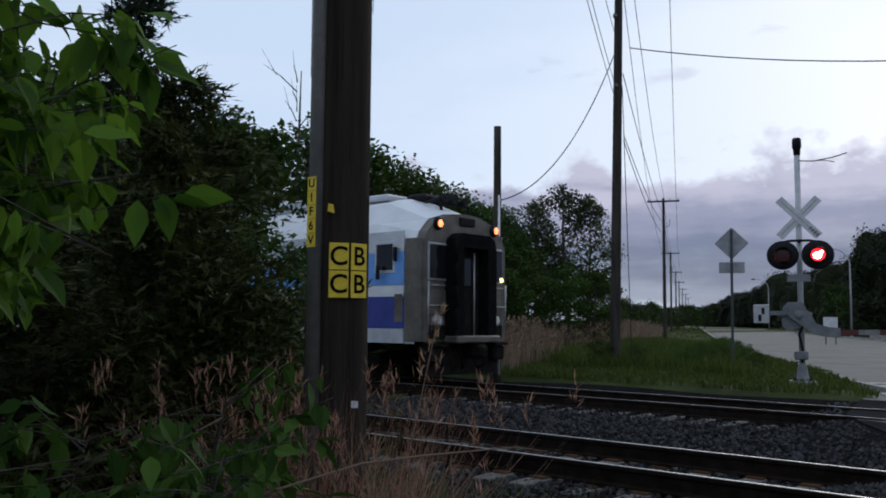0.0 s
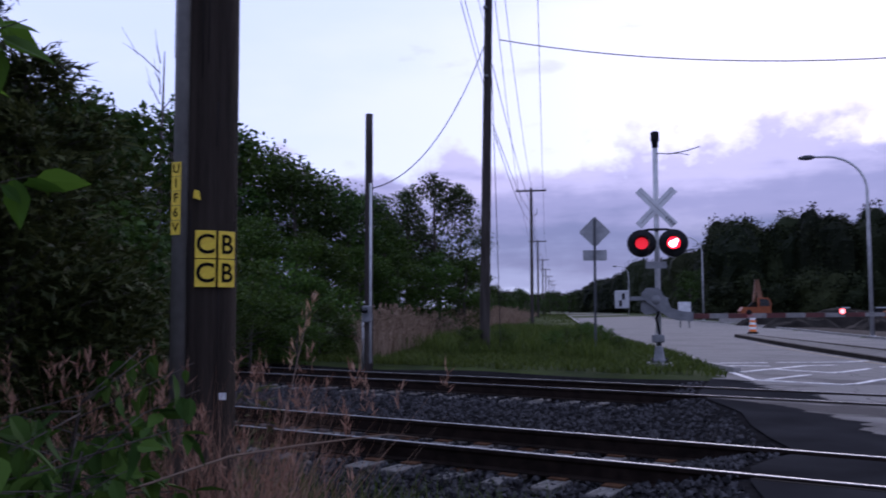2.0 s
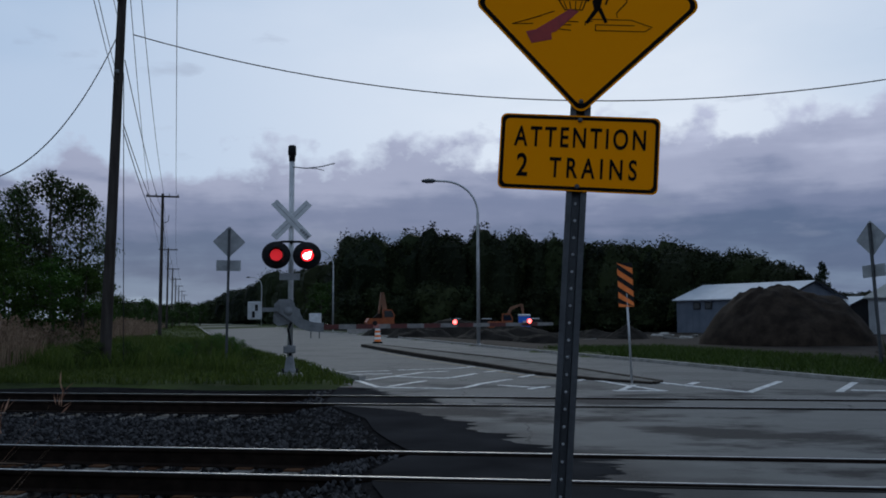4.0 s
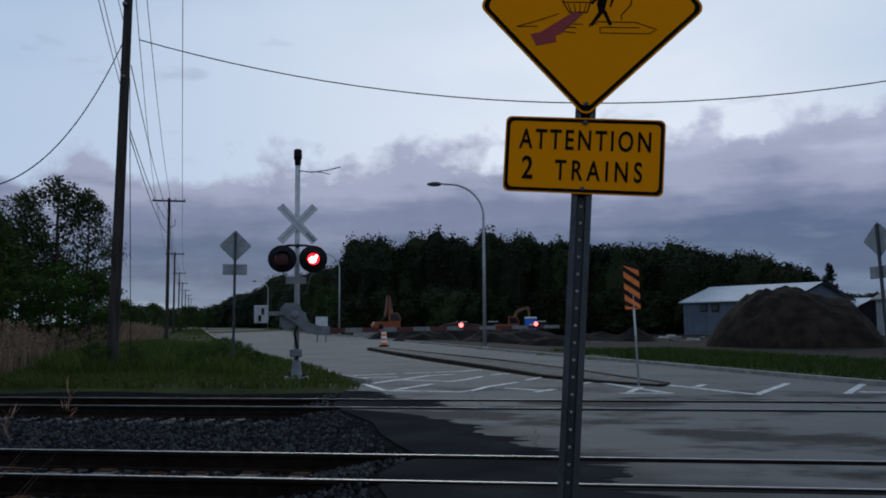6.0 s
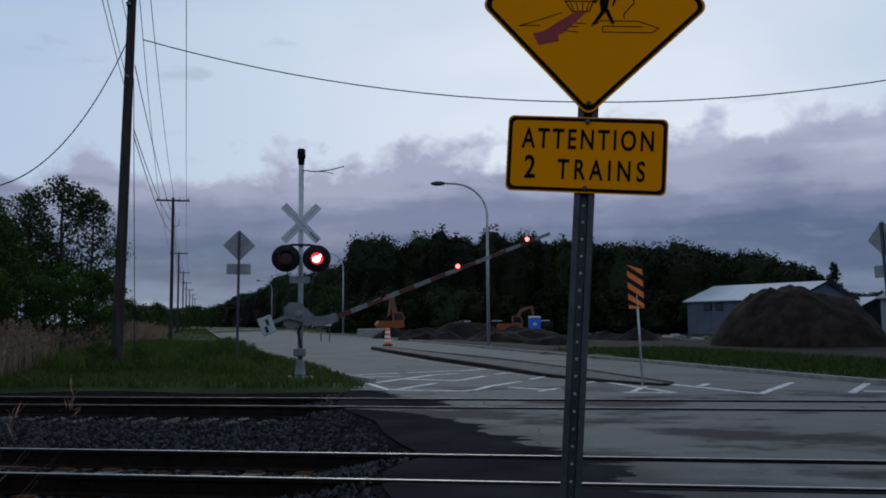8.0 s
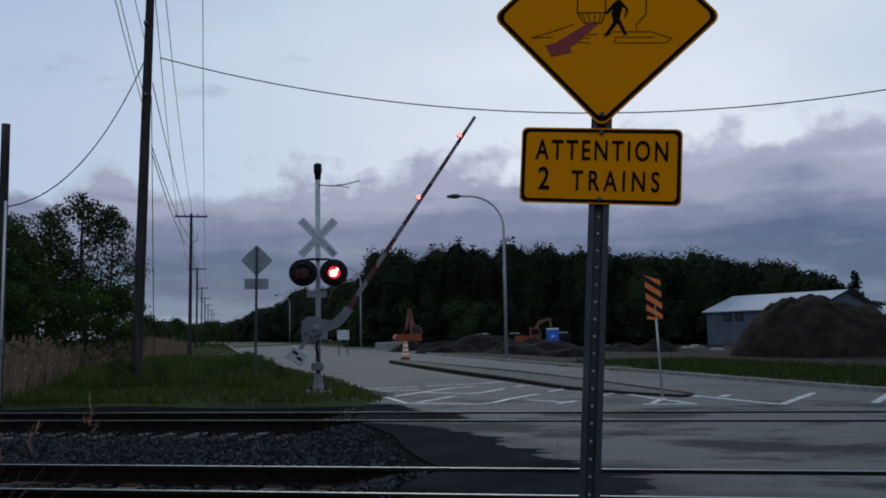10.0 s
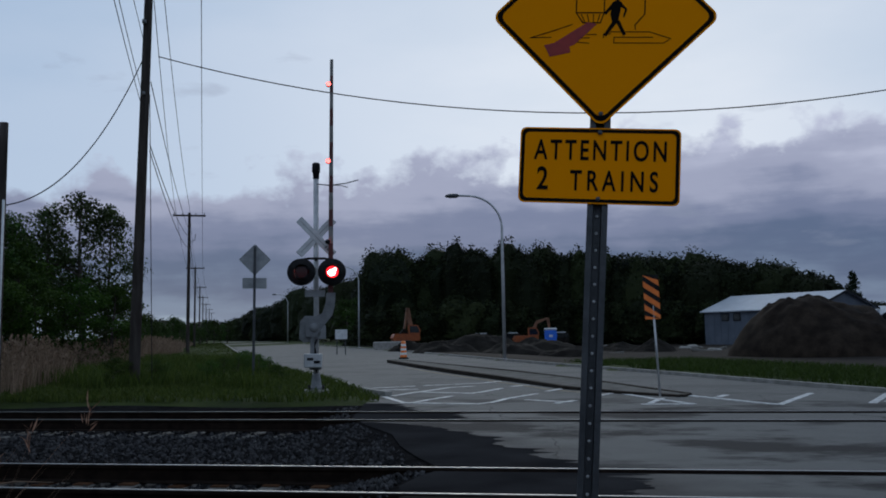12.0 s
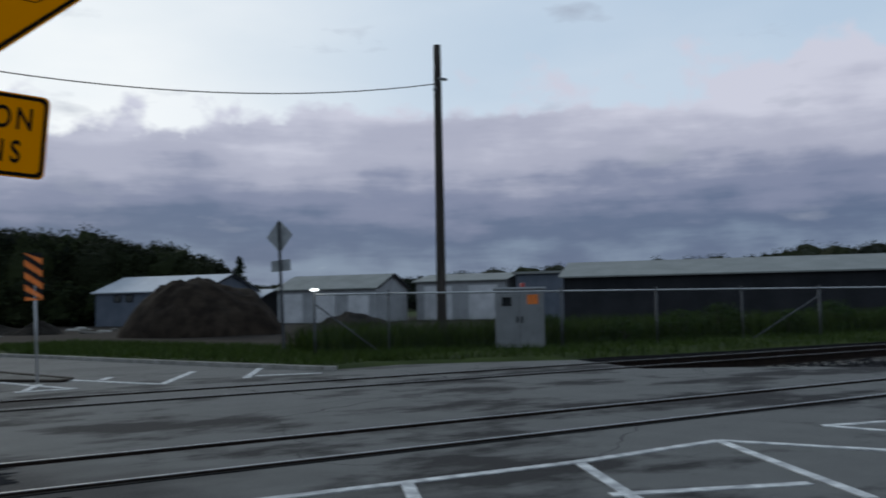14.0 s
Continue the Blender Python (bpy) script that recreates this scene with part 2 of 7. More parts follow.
PLATE_RUST = material("rusty_tie_plate", (0.07, 0.034, 0.018), (0.13, 0.065, 0.034), 9, 0.85, 0.2, 0.3, 60)
POLE_WOOD = material("creosoted_pole_wood", (0.014, 0.0105, 0.008), (0.056, 0.045, 0.036), 3.0, 0.9, 0, 0.7, 34, stretch=(7, 7, 0.30), mottle=0.55)
FAR_POLE = material("old_pole_wood", (0.030, 0.025, 0.022), (0.065, 0.056, 0.05), 2, 0.9, 0, 0.4, 20, stretch=(4, 4, 0.4))
POLE_EDGE = material("pale_pole_edge", (0.060, 0.057, 0.050), (0.100, 0.096, 0.085), 3, 0.5, 0, 0.1, 30)
PALE_METAL = material("galvanised_steel", (0.33, 0.335, 0.34), (0.46, 0.465, 0.47), 8, 0.45, 0.5, 0.08, 60)
POST_STEEL = material("dull_galvanised_post", (0.050, 0.054, 0.058), (0.082, 0.087, 0.093), 6, 0.5, 0.6, 0.12, 60)
MAST_PAINT = material("aluminium_paint", (0.36, 0.365, 0.37), (0.50, 0.505, 0.51), 5, 0.5, 0.25, 0.12, 50)
GREY_CAST = material("grey_cast_housing", (0.140, 0.145, 0.150), (0.215, 0.220, 0.225), 5, 0.6, 0.2, 0.15, 50)
SIGN_BACK = material("sign_back_aluminium", (0.22, 0.23, 0.24), (0.32, 0.33, 0.335), 4, 0.5, 0.4, 0.05, 40)
CROSS_WHITE = material("weathered_white_sheet", (0.46, 0.47, 0.475), (0.62, 0.63, 0.63), 5, 0.5, 0.0, 0.1, 60)
BLACK = material("black_paint", (0.010, 0.010, 0.011), (0.024, 0.024, 0.025), 6, 0.6, 0, 0.1, 60)
RUBBER = material("black_rubber", (0.005, 0.005, 0.005), (0.011, 0.011, 0.011), 6, 0.85, 0, 0.2, 40, spec=0.02)
YELLOW = material("sign_yellow_sheet", (0.80, 0.262, 0.0), (0.85, 0.285, 0.0), 1.2, 0.75, 0, 0.0, 400, spec=0.02, mottle=1.0)
TAG_YELLOW = material("tag_yellow", (0.60, 0.42, 0.02), (0.74, 0.54, 0.04), 6, 0.5, 0, 0.1, 60)
SIGN_BLACK = material("sign_black_ink", (0.006, 0.005, 0.005), (0.010, 0.009, 0.008), 6, 0.8, 0, 0.0, 60, spec=0.02)
SIGN_RED = material("faded_red_ink", (0.24, 0.016, 0.012), (0.30, 0.022, 0.016), 6, 0.5, 0, 0.0, 60)
ORANGE = material("orange_plastic", (0.70, 0.16, 0.02), (0.85, 0.22, 0.04), 5, 0.5, 0, 0.1, 50)
BARREL_WHITE = material("white_band", (0.6, 0.6, 0.58), (0.75, 0.75, 0.73), 5, 0.5, 0, 0.05, 50)
# gate red and white kept dark: the arm's backlit look is in the colour
ARM_RED = material("gate_red", (0.060, 0.013, 0.011), (0.095, 0.020, 0.017), 6, 0.5, 0, 0.05, 50)
ARM_WHITE = material("backlit_gate_white", (0.15, 0.145, 0.14), (0.23, 0.225, 0.215), 6, 0.6, 0, 0.05, 50)
LENS = material("dark_red_lens", (0.035, 0.002, 0.002), (0.07, 0.004, 0.004), 30, 0.2, 0, 0.2, 60)
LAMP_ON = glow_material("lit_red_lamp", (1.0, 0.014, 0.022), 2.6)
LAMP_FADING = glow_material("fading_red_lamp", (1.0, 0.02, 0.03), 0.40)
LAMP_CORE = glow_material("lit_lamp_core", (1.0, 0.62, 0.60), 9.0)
ARM_LAMP_ON = glow_material("lit_arm_lamp", (1.0, 0.10, 0.09), 6.0)
WIRE = material("black_cable", (0.018, 0.018, 0.02), (0.035, 0.035, 0.038), 6, 0.7, 0, 0.0, 60)
BARK = material("grey_brown_bark", (0.045, 0.038, 0.032), (0.10, 0.088, 0.075), 5, 0.95, 0, 0.7, 30, stretch=(4, 4, 0.7))
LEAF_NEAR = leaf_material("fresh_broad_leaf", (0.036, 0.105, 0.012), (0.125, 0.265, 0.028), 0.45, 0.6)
# darker copy of the broad leaf: the undergrowth's shade is in the colour
LEAF_LOW = leaf_material("shade_darkened_broad_leaf", (0.018, 0.050, 0.008), (0.054, 0.108, 0.015), 0.2, 0.75)
LEAF_TREE = leaf_material("tree_leaf", (0.013, 0.030, 0.006), (0.044, 0.080, 0.014), 0.30, 0.6)
LEAF_LIGHT = leaf_material("poplar_leaf", (0.022, 0.034, 0.012), (0.060, 0.084, 0.028), 0.25, 0.6)
LEAF_BUSH = leaf_material("bush_leaf", (0.018, 0.042, 0.007), (0.056, 0.098, 0.015), 0.35, 0.6)
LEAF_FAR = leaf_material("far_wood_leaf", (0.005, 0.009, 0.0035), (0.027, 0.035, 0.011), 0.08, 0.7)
NEEDLE = leaf_material("cedar_needle", (0.012, 0.019, 0.005), (0.054, 0.058, 0.015), 0.15, 0.7)
NEEDLE_BROWN = leaf_material("spruce_needle", (0.014, 0.028, 0.016), (0.036, 0.058, 0.028), 0.2, 0.7)
DRY = leaf_material("dry_reed_straw", (0.12, 0.082, 0.055), (0.33, 0.245, 0.175), 0.3, 0.8)
DRY_RED = leaf_material("reddish_dry_grass", (0.19, 0.095, 0.060), (0.40, 0.25, 0.165), 0.3, 0.8)
BLADE = leaf_material("grass_blade", (0.024, 0.040, 0.007), (0.074, 0.098, 0.019), 0.3, 0.7)
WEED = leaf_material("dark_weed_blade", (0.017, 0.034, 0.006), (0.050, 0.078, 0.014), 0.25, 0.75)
STEEL_SIDE = material("stainless_car_side", (0.42, 0.44, 0.46), (0.56, 0.58, 0.60), 3, 0.38, 0.5, 0.04, 40)
CAR_WHITE = material("car_white_paint", (0.62, 0.63, 0.64), (0.74, 0.75, 0.76), 2, 0.45, 0, 0.03, 40)
CAR_LIGHT_BLUE = material("car_light_blue", (0.12, 0.30, 0.66), (0.15, 0.36, 0.74), 3, 0.4, 0, 0.03, 40)
CAR_DARK_BLUE = material("car_dark_blue", (0.020, 0.035, 0.20), (0.03, 0.05, 0.26), 3, 0.4, 0, 0.03, 40)
CAR_FRONT = material("car_end_grey", (0.085, 0.075, 0.062), (0.165, 0.148, 0.124), 3, 0.5, 0.3, 0.08, 40)
GRIME = material("underframe_grime", (0.008, 0.007, 0.0065), (0.024, 0.021, 0.018), 6, 0.9, 0.1, 0.3, 40)
GLASS_DARK = material("dark_glass", (0.008, 0.009, 0.010), (0.014, 0.015, 0.017), 2, 0.08, 0, 0.0, 20, 0.02)
HEAD_WARM = glow_material("warm_marker_lamp", (1.0, 0.22, 0.09), 2.4)
HEAD_PALE = glow_material("yellow_side_marker", (1.0, 0.70, 0.30), 3.0)
ROOF_WHITE = material("pale_metal_roof", (0.3375, 0.3645, 0.4050), (0.4320, 0.4590, 0.4995), 0.8, 0.45, 0.2, 0.1, 12)
WALL_BLUE = material("blue_grey_siding", (0.0918, 0.1071, 0.1326), (0.1275, 0.1428, 0.1734), 0.8, 0.6, 0.1, 0.1, 10)
WALL_DARK = material("dark_siding", (0.016, 0.017, 0.019), (0.028, 0.029, 0.032), 0.5, 0.7, 0, 0.1, 8)
WALL_PALE = material("pale_siding", (0.2520, 0.2590, 0.2660), (0.3360, 0.3430, 0.3500), 0.8, 0.6, 0, 0.1, 10)
ROOF_GREY = material("grey_green_roof", (0.1800, 0.1860, 0.1740), (0.2400, 0.2460, 0.2340), 0.6, 0.6, 0.1, 0.1, 8)
DOOR_WHITE = material("white_garage_door", (0.42, 0.42, 0.43), (0.56, 0.56, 0.57), 0.8, 0.5, 0, 0.05, 20)
CABINET = material("cabinet_grey", (0.1870, 0.1925, 0.1980), (0.2420, 0.2475, 0.2530), 2, 0.5, 0.3, 0.05, 30)
TOILET_BLUE = material("blue_plastic", (0.02, 0.12, 0.55), (0.03, 0.16, 0.68), 3, 0.45, 0, 0.05, 30)
EXC_ORANGE = material("excavator_orange", (0.20, 0.045, 0.009), (0.28, 0.07, 0.014), 2, 0.5, 0, 0.08, 30)
EXC_TAN = material("excavator_boom_tan", (0.13, 0.055, 0.028), (0.20, 0.095, 0.05), 2, 0.55, 0, 0.08, 30)


# ---- building blocks ----
class Geo:
    """Gathers vertices and faces of one mesh."""

    def __init__(self):
        self.v, self.f, self.s = [], [], []

    def add(self, verts, faces, smooth=False):
        o = len(self.v)
        self.v += [tuple(p) for p in verts]
        self.f += [tuple(i + o for i in f) for f in faces]
        self.s += [smooth] * len(faces)
        return self

    def box(self, size, at=(0, 0, 0), turn=None, c=0.0):
        """A box about its centre; c: chamfer of the upright and level edges."""
        sx, sy, sz = (s / 2 for s in size)
        if c:
            c = min(c, sx * 0.9, sy * 0.9, sz * 0.9)
            ring = [(-sx + c, -sy), (sx - c, -sy), (sx, -sy + c), (sx, sy - c), (sx - c, sy), (-sx + c, sy), (-sx, sy - c), (-sx, -sy + c)]
            inner = [(x * (1 - c / sx), y * (1 - c / sy)) for x, y in ring]
            vs = [Vector((x, y, -sz)) for x, y in inner] + [Vector((x, y, -sz + c)) for x, y in ring] + [Vector((x, y, sz - c)) for x, y in ring] + [Vector((x, y, sz)) for x, y in inner]
            fs = [tuple(range(7, -1, -1)), tuple(range(24, 32))]
            for k in range(3):
                fs += [(k * 8 + i, k * 8 + (i + 1) % 8, k * 8 + 8 + (i + 1) % 8, k * 8 + 8 + i) for i in range(8)]
        else:
            vs = [Vector((x, y, z)) for z in (-sz, sz) for x, y in ((-sx, -sy), (sx, -sy), (sx, sy), (-sx, sy))]
            fs = [(3, 2, 1, 0), (4, 5, 6, 7), (0, 1, 5, 4), (1, 2, 6, 5), (2, 3, 7, 6), (3, 0, 4, 7)]
        if turn is not None:
            vs = [turn @ p for p in vs]
        a = Vector(at)
        return self.add([p + a for p in vs], fs)

    def tube(self, path, radii, seg=8, cap=True):
        path = [Vector(p) for p in path]
        if not hasattr(radii, "__len__"):
            radii = [radii] * len(path)
        vs = []
        d0 = (path[1] - path[0]).normalized()
        x = d0.orthogonal().normalized()
        for i, p in enumerate(path):
            d = (path[min(i + 1, len(path) - 1)] - path[max(i - 1, 0)]).normalized()
            x = (x - d * x.dot(d)).normalized()
            y = d.cross(x)
            vs += [p + (x * math.cos(a) + y * math.sin(a)) * radii[i] for a in [2 * math.pi * k / seg for k in range(seg)]]
        fs = [(i * seg + k, i * seg + (k + 1) % seg, (i + 1) * seg + (k + 1) % seg, (i + 1) * seg + k) for i in range(len(path) - 1) for k in range(seg)]
        self.add(vs, fs, True)
        if cap:
            o = len(self.v) - len(vs)
            self.f += [tuple(o + k for k in range(seg - 1, -1, -1)), tuple(len(self.v) - seg + k for k in range(seg))]
            self.s += [False, False]
        return self

    def prism(self, poly, a, b, axis="z"):
        """A flat outline pushed from a to b along an axis; outline in the other two, in order."""
        n = len(poly)
        put = {"z": lambda p, h: (p[0], p[1], h), "y": lambda p, h: (p[0], h, p[1]), "x": lambda p, h: (h, p[0], p[1])}[axis]
        vs = [put(p, a) for p in poly] + [put(p, b) for p in poly]
        fs = [tuple(range(n - 1, -1, -1)), tuple(range(n, 2 * n))] + [(i, (i + 1) % n, n + (i + 1) % n, n + i) for i in range(n)]
        return self.add(vs, fs)

    def lathe(self, profile, at=(0, 0, 0), axis="z", seg=20):
        """profile: (radius, height) pairs about an axis."""
        vs = []
        for r, h in profile:
            for k in range(seg):
                c, s = r * math.cos(2 * math.pi * k / seg), r * math.sin(2 * math.pi * k / seg)
                p = {"z": (c, s, h), "y": (c, h, s), "x": (h, c, s)}[axis]
                vs.append((p[0] + at[0], p[1] + at[1], p[2] + at[2]))
        fs = [(i * seg + k, i * seg + (k + 1) % seg, (i + 1) * seg + (k + 1) % seg, (i + 1) * seg + k) for i in range(len(profile) - 1) for k in range(seg)]
        return self.add(vs, fs, True)


def mesh_of(geo, mat, name="mesh"):
    me = bpy.data.meshes.new(name)
    me.from_pydata(geo.v, [], geo.f)
    me.polygons.foreach_set("use_smooth", geo.s)
    bm = bmesh.new()
    bm.from_mesh(me)
    bmesh.ops.recalc_face_normals(bm, faces=bm.faces)
    bm.to_mesh(me)
    bm.free()
    me.materials.append(mat)
    return me


def raw_mesh(verts, faces, mat, name="mesh"):
    """Large meshes from arrays, straight in."""
    me = bpy.data.meshes.new(name)
    me.from_pydata(np.asarray(verts).tolist(), [], np.asarray(faces).tolist() if isinstance(faces, np.ndarray) else faces)
    me.materials.append(mat)
    return me


def part(name, geo, mat, parent, label="", m=None):
    ob = new(name, geo if isinstance(geo, bpy.types.Mesh) else mesh_of(geo, mat, name))
    ob.parent = parent
    if m is not None:
        ob.matrix_basis = m
    if label:
        ob["label"] = label
    return ob


def thing(name, m, label, category, group="", kind=""):
    ob = new(name)
    ob.matrix_basis = m
    return tagged(ob, label, category, group, kind)


def solo(name, geo, mat, label, category="", kind="", m=None, group=""):
    ob = new(name, geo if isinstance(geo, bpy.types.Mesh) else mesh_of(geo, mat, name))
    if m is not None:
        ob.matrix_basis = m
    return tagged(ob, label, category, group, kind)


def lettering(name, text, size, mat, parent, m, spacing=1.0, align="CENTER"):
    cu = bpy.data.curves.new("letters", "FONT")
    cu.body, cu.size, cu.extrude, cu.align_x, cu.align_y, cu.space_character = text, size, 0.0006, align, "CENTER", spacing
    cu.offset = size * 0.016
    ob = bpy.data.objects.new("letters", cu)
    scene.collection.objects.link(ob)
    me = bpy.data.meshes.new_from_object(ob.evaluated_get(bpy.context.evaluated_depsgraph_get()))
    bpy.data.objects.remove(ob)
    bpy.data.curves.remove(cu)
    me.materials.clear()
    me.materials.append(mat)
    return part(name, me, mat, parent, "", m)


def rounded(w, h, r, n=5):
    pts = []
    for cx, cy, a0 in ((w / 2 - r, h / 2 - r, 0), (-w / 2 + r, h / 2 - r, 90), (-w / 2 + r, -h / 2 + r, 180), (w / 2 - r, -h / 2 + r, 270)):
        pts += [(cx + r * math.cos(radians(a0 + 90 * k / n)), cy + r * math.sin(radians(a0 + 90 * k / n))) for k in range(n + 1)]
    return pts


def turned(pts, deg):
    c, s = math.cos(radians(deg)), math.sin(radians(deg))
    return [(x * c - y * s, x * s + y * c) for x, y in pts]


def ringed(outer, inner):
    """Faces of a flat ring between two outlines with the same number of points, in the x-z plane."""
    n = len(outer)
    return [(i, (i + 1) % n, n + (i + 1) % n, n + i) for i in range(n)]


# ---- the plan: tracks run along x; the road leads away along ALONG ----
RAILS = (7.84, 9.35, 14.44, 15.94)
CORNER = Vector((-5.04, 20.5, 0))
ALONG, ACROSS = Vector((-0.375, 0.927, 0)), Vector((0.927, 0.375, 0))
ROAD_TURN = math.degrees(math.atan2(0.375, 0.927))


def road_point(s, o, z=0.0):
    return CORNER + ALONG * s + ACROSS * o + Vector((0, 0, z))


def bend(s):
    """The far road swings gently to the left; how far its left edge has moved."""
    return float(np.interp(s, [0, 6.5, 17, 30, 60, 124, 182, 524, 700], [0, -0.12, -1.3, -2.3, -3.7, -6.0, -8.0, -20, -29]))


def right_edge(s):
    return float(np.interp(s, [-6, 0, 10.5, 16, 24, 43, 56, 69, 101, 177, 379, 700], [10.9, 10.75, 10.4, 10.1, 10.0, 9.9, 9.7, 8.9, 6.7, 4.8, 0.5, -14]))


FAR_STEPS = (8, 17, 27, 42, 60, 87, 124, 153, 182, 222, 350, 524, 700)


def road_so(x, y):
    r = Vector((x, y, 0)) - CORNER
    return r.dot(ALONG), r.dot(ACROSS)


EDGE_LEFT = [(-5.05, 20.6), (-4.5, 17.6), (-4.0, 14.9), (-3.45, 13.75), (-2.75, 12.5), (-2.35, 11.2), (-1.95, 10.25), (-1.5, 9.35), (-1.65, 8.9), (-1.75, 8.3), (-1.6, 7.6), (-1.0, 6.0), (0.6, 3.2), (2.4, -1.5), (9.0, -20.0)]
EDGE_RIGHT = [(22.0, -20.0), (19.0, 5.0), (18.5, 9.5), (15.5, 12.6), (13.2, 14.0), (14.0, 17.3), (13.2, 17.7), (11.7, 18.3), (9.8, 19.0), (7.75, 18.6), (7.0, 19.55), (5.5, 22.95), (4.35, 25.65), (3.0, 28.95), (0.6, 34.1)]


def clip_band(poly, lo, hi):
    for sign, lim in ((1, lo), (-1, -hi)):
        out = []
        for i, p in enumerate(poly):
            q = poly[(i + 1) % len(poly)]
            a, b = sign * p[1] - lim, sign * q[1] - lim
            if a >= 0:
                out.append(p)
            if (a >= 0) != (b >= 0):
                k = a / (a - b)
                out.append((p[0] + (q[0] - p[0]) * k, p[1] + (q[1] - p[1]) * k))
        poly = out
    return poly


ROAD_OUTLINE = [tuple(road_point(s, bend(s)).xy) for s in reversed(FAR_STEPS)] + EDGE_LEFT + EDGE_RIGHT + [tuple(road_point(s, right_edge(s)).xy) for s in FAR_STEPS if s > 14]
road = thing("road", pose(0, 0, 0), "worn grey asphalt road with damp patches over the level crossing", "road", kind="structure")
for lo, hi in ((-20, 7.765), (7.99, 9.20), (9.425, 14.365), (14.60, 15.78), (16.015, 800)):
    part("asphalt_slab", Geo().prism(clip_band(ROAD_OUTLINE, lo, hi), -0.14, -0.006), ASPHALT, road)
part("flangeway_bed", Geo().prism(clip_band(ROAD_OUTLINE, 7.0, 16.6), -0.13, -0.10), RUBBER, road, "near-black bed under the flangeways")


# flush black strips added to deepen the shade of the rail gaps
for lo, hi in ((7.70, 7.766), (9.424, 9.49), (14.30, 14.366), (16.014, 16.08)):
    part("gap_shade_strip", Geo().prism(clip_band(ROAD_OUTLINE, lo, hi), -0.06, 0.001), RUBBER, road, "dark strip added for the shade of the gap along the rail")
shoulder = Geo()
sh = [p for p in EDGE_LEFT if 5 < p[1] < 18]
fine = [(np.interp(y, [p[1] for p in reversed(sh)], [p[0] for p in reversed(sh)]), y) for y in np.arange(17.5, 6.0, -0.25)]
rows = [[(x + 0.05, y, -0.012), (x - 0.40 - 0.08 * noise.noise((x, y * 1.3, 2)), y, -0.07), (x - 1.35 - 0.2 * noise.noise((x, y * 0.9, 6)), y, -0.275)] for x, y in fine]
shoulder.add([p for r in rows for p in r], [(3 * i + k, 3 * i + k + 1, 3 * i + k + 4, 3 * i + k + 3) for i in range(len(rows) - 1) for k in range(2)], True)
part("gravel_shoulder", shoulder, BALLAST, road, "gravel ramp along the broken edge of the asphalt")


def patch(lo, hi, right, seed):
    ys = np.linspace(lo, hi, 61)
    lx = [np.interp(y, [p[1] for p in reversed(EDGE_LEFT)], [p[0] for p in reversed(EDGE_LEFT)]) - 0.03 for y in ys]
    rx = [right(y) + 0.45 * noise.noise((y * 1.7, seed, 0)) + 0.38 * noise.noise((y * 6.5, seed, 4)) + 0.22 * noise.noise((y * 19, seed, 8)) for y in ys]
    rows = [(a, b, y) for a, b, y in zip(lx, rx, ys)]
    geo = Geo().add([p for a, b, y in rows for p in ((a, y, -0.002), (b, y, -0.002))], [(2 * i, 2 * i + 1, 2 * i + 3, 2 * i + 2) for i in range(60)])
    part("asphalt_patch", geo, NEW_ASPHALT, road, "patch of newer dark asphalt")


patch(9.43, 14.2, lambda y: float(np.interp(y, [9.4, 10.1, 10.7, 12.5, 13.4, 14.2], [0.3, -0.2, -0.7, -1.5, -2.1, -3.5])), 1)
patch(7.995, 9.195, lambda y: 0.5, 2)
patch(6.3, 7.76, lambda y: 0.7, 3)
patch(14.605, 15.775, lambda y: -2.2, 4)
patch(16.09, 18.0, lambda y: -3.0 - 0.45 * (y - 16), 5)


def inside_road(x, y, grow):
    """About how far a point lies inside the asphalt (negative: outside)."""
    s, o = road_so(x, y)
    if y > 17.5 and not (x > 6.5 and y < 19.0):
        return min(o - bend(s), right_edge(s) - o) + grow
    left = np.interp(y, [p[1] for p in reversed(EDGE_LEFT)], [p[0] for p in reversed(EDGE_LEFT)])
    right = np.interp(y, [-20, 5, 9.5, 12.6, 14, 17.3, 18.3, 19.0], [22, 19, 18.5, 15.5, 14.2, 14.0, 11.7, 9.8])
    return min(x - left, right - x) + grow


def ground_height(x, y):
    d = inside_road(x, y, 0)
    z = np.interp(y, [-30, 2, 6.2, 7.0, 16.9, 18.3, 40], [-0.25, -0.22, -0.28, -0.26, -0.26, 0.06, 0.10])
    s, o = road_so(x, y)
    if o > 12 and y > 24:
        z -= 0.35 * min(1, (o - 12) / 6)
    z += 0.05 * noise.noise((x * 0.35, y * 0.35, 0)) if not 6.3 < y < 17 else 0
    return float(np.interp(d, [-0.3, 0.3], [z, -0.17]))


def axis(parts):
    out = []
    for lo, hi, step in parts:
        out += list(np.arange(lo, hi, step))
    return out + [parts[-1][1]]


gx = axis([(-3000, -600, 400), (-600, -120, 60), (-120, -40, 5), (-40, 30, 0.7), (30, 100, 5), (100, 600, 60), (600, 3000, 400)])
gy = axis([(-600, -40, 80), (-40, -6, 4), (-6, 30, 0.7), (30, 110, 4), (110, 600, 50), (600, 3600, 500)])
gv = [(x, y, ground_height(x, y)) for y in gy for x in gx]
w = len(gx)
gf = [(j * w + i, j * w + i + 1, (j + 1) * w + i + 1, (j + 1) * w + i) for j in range(len(gy) - 1) for i in range(w - 1)]
gm = raw_mesh(gv, gf, GRASS_GROUND, "ground")
gm.materials.append(DIRT)
gm.materials.append(BALLAST)
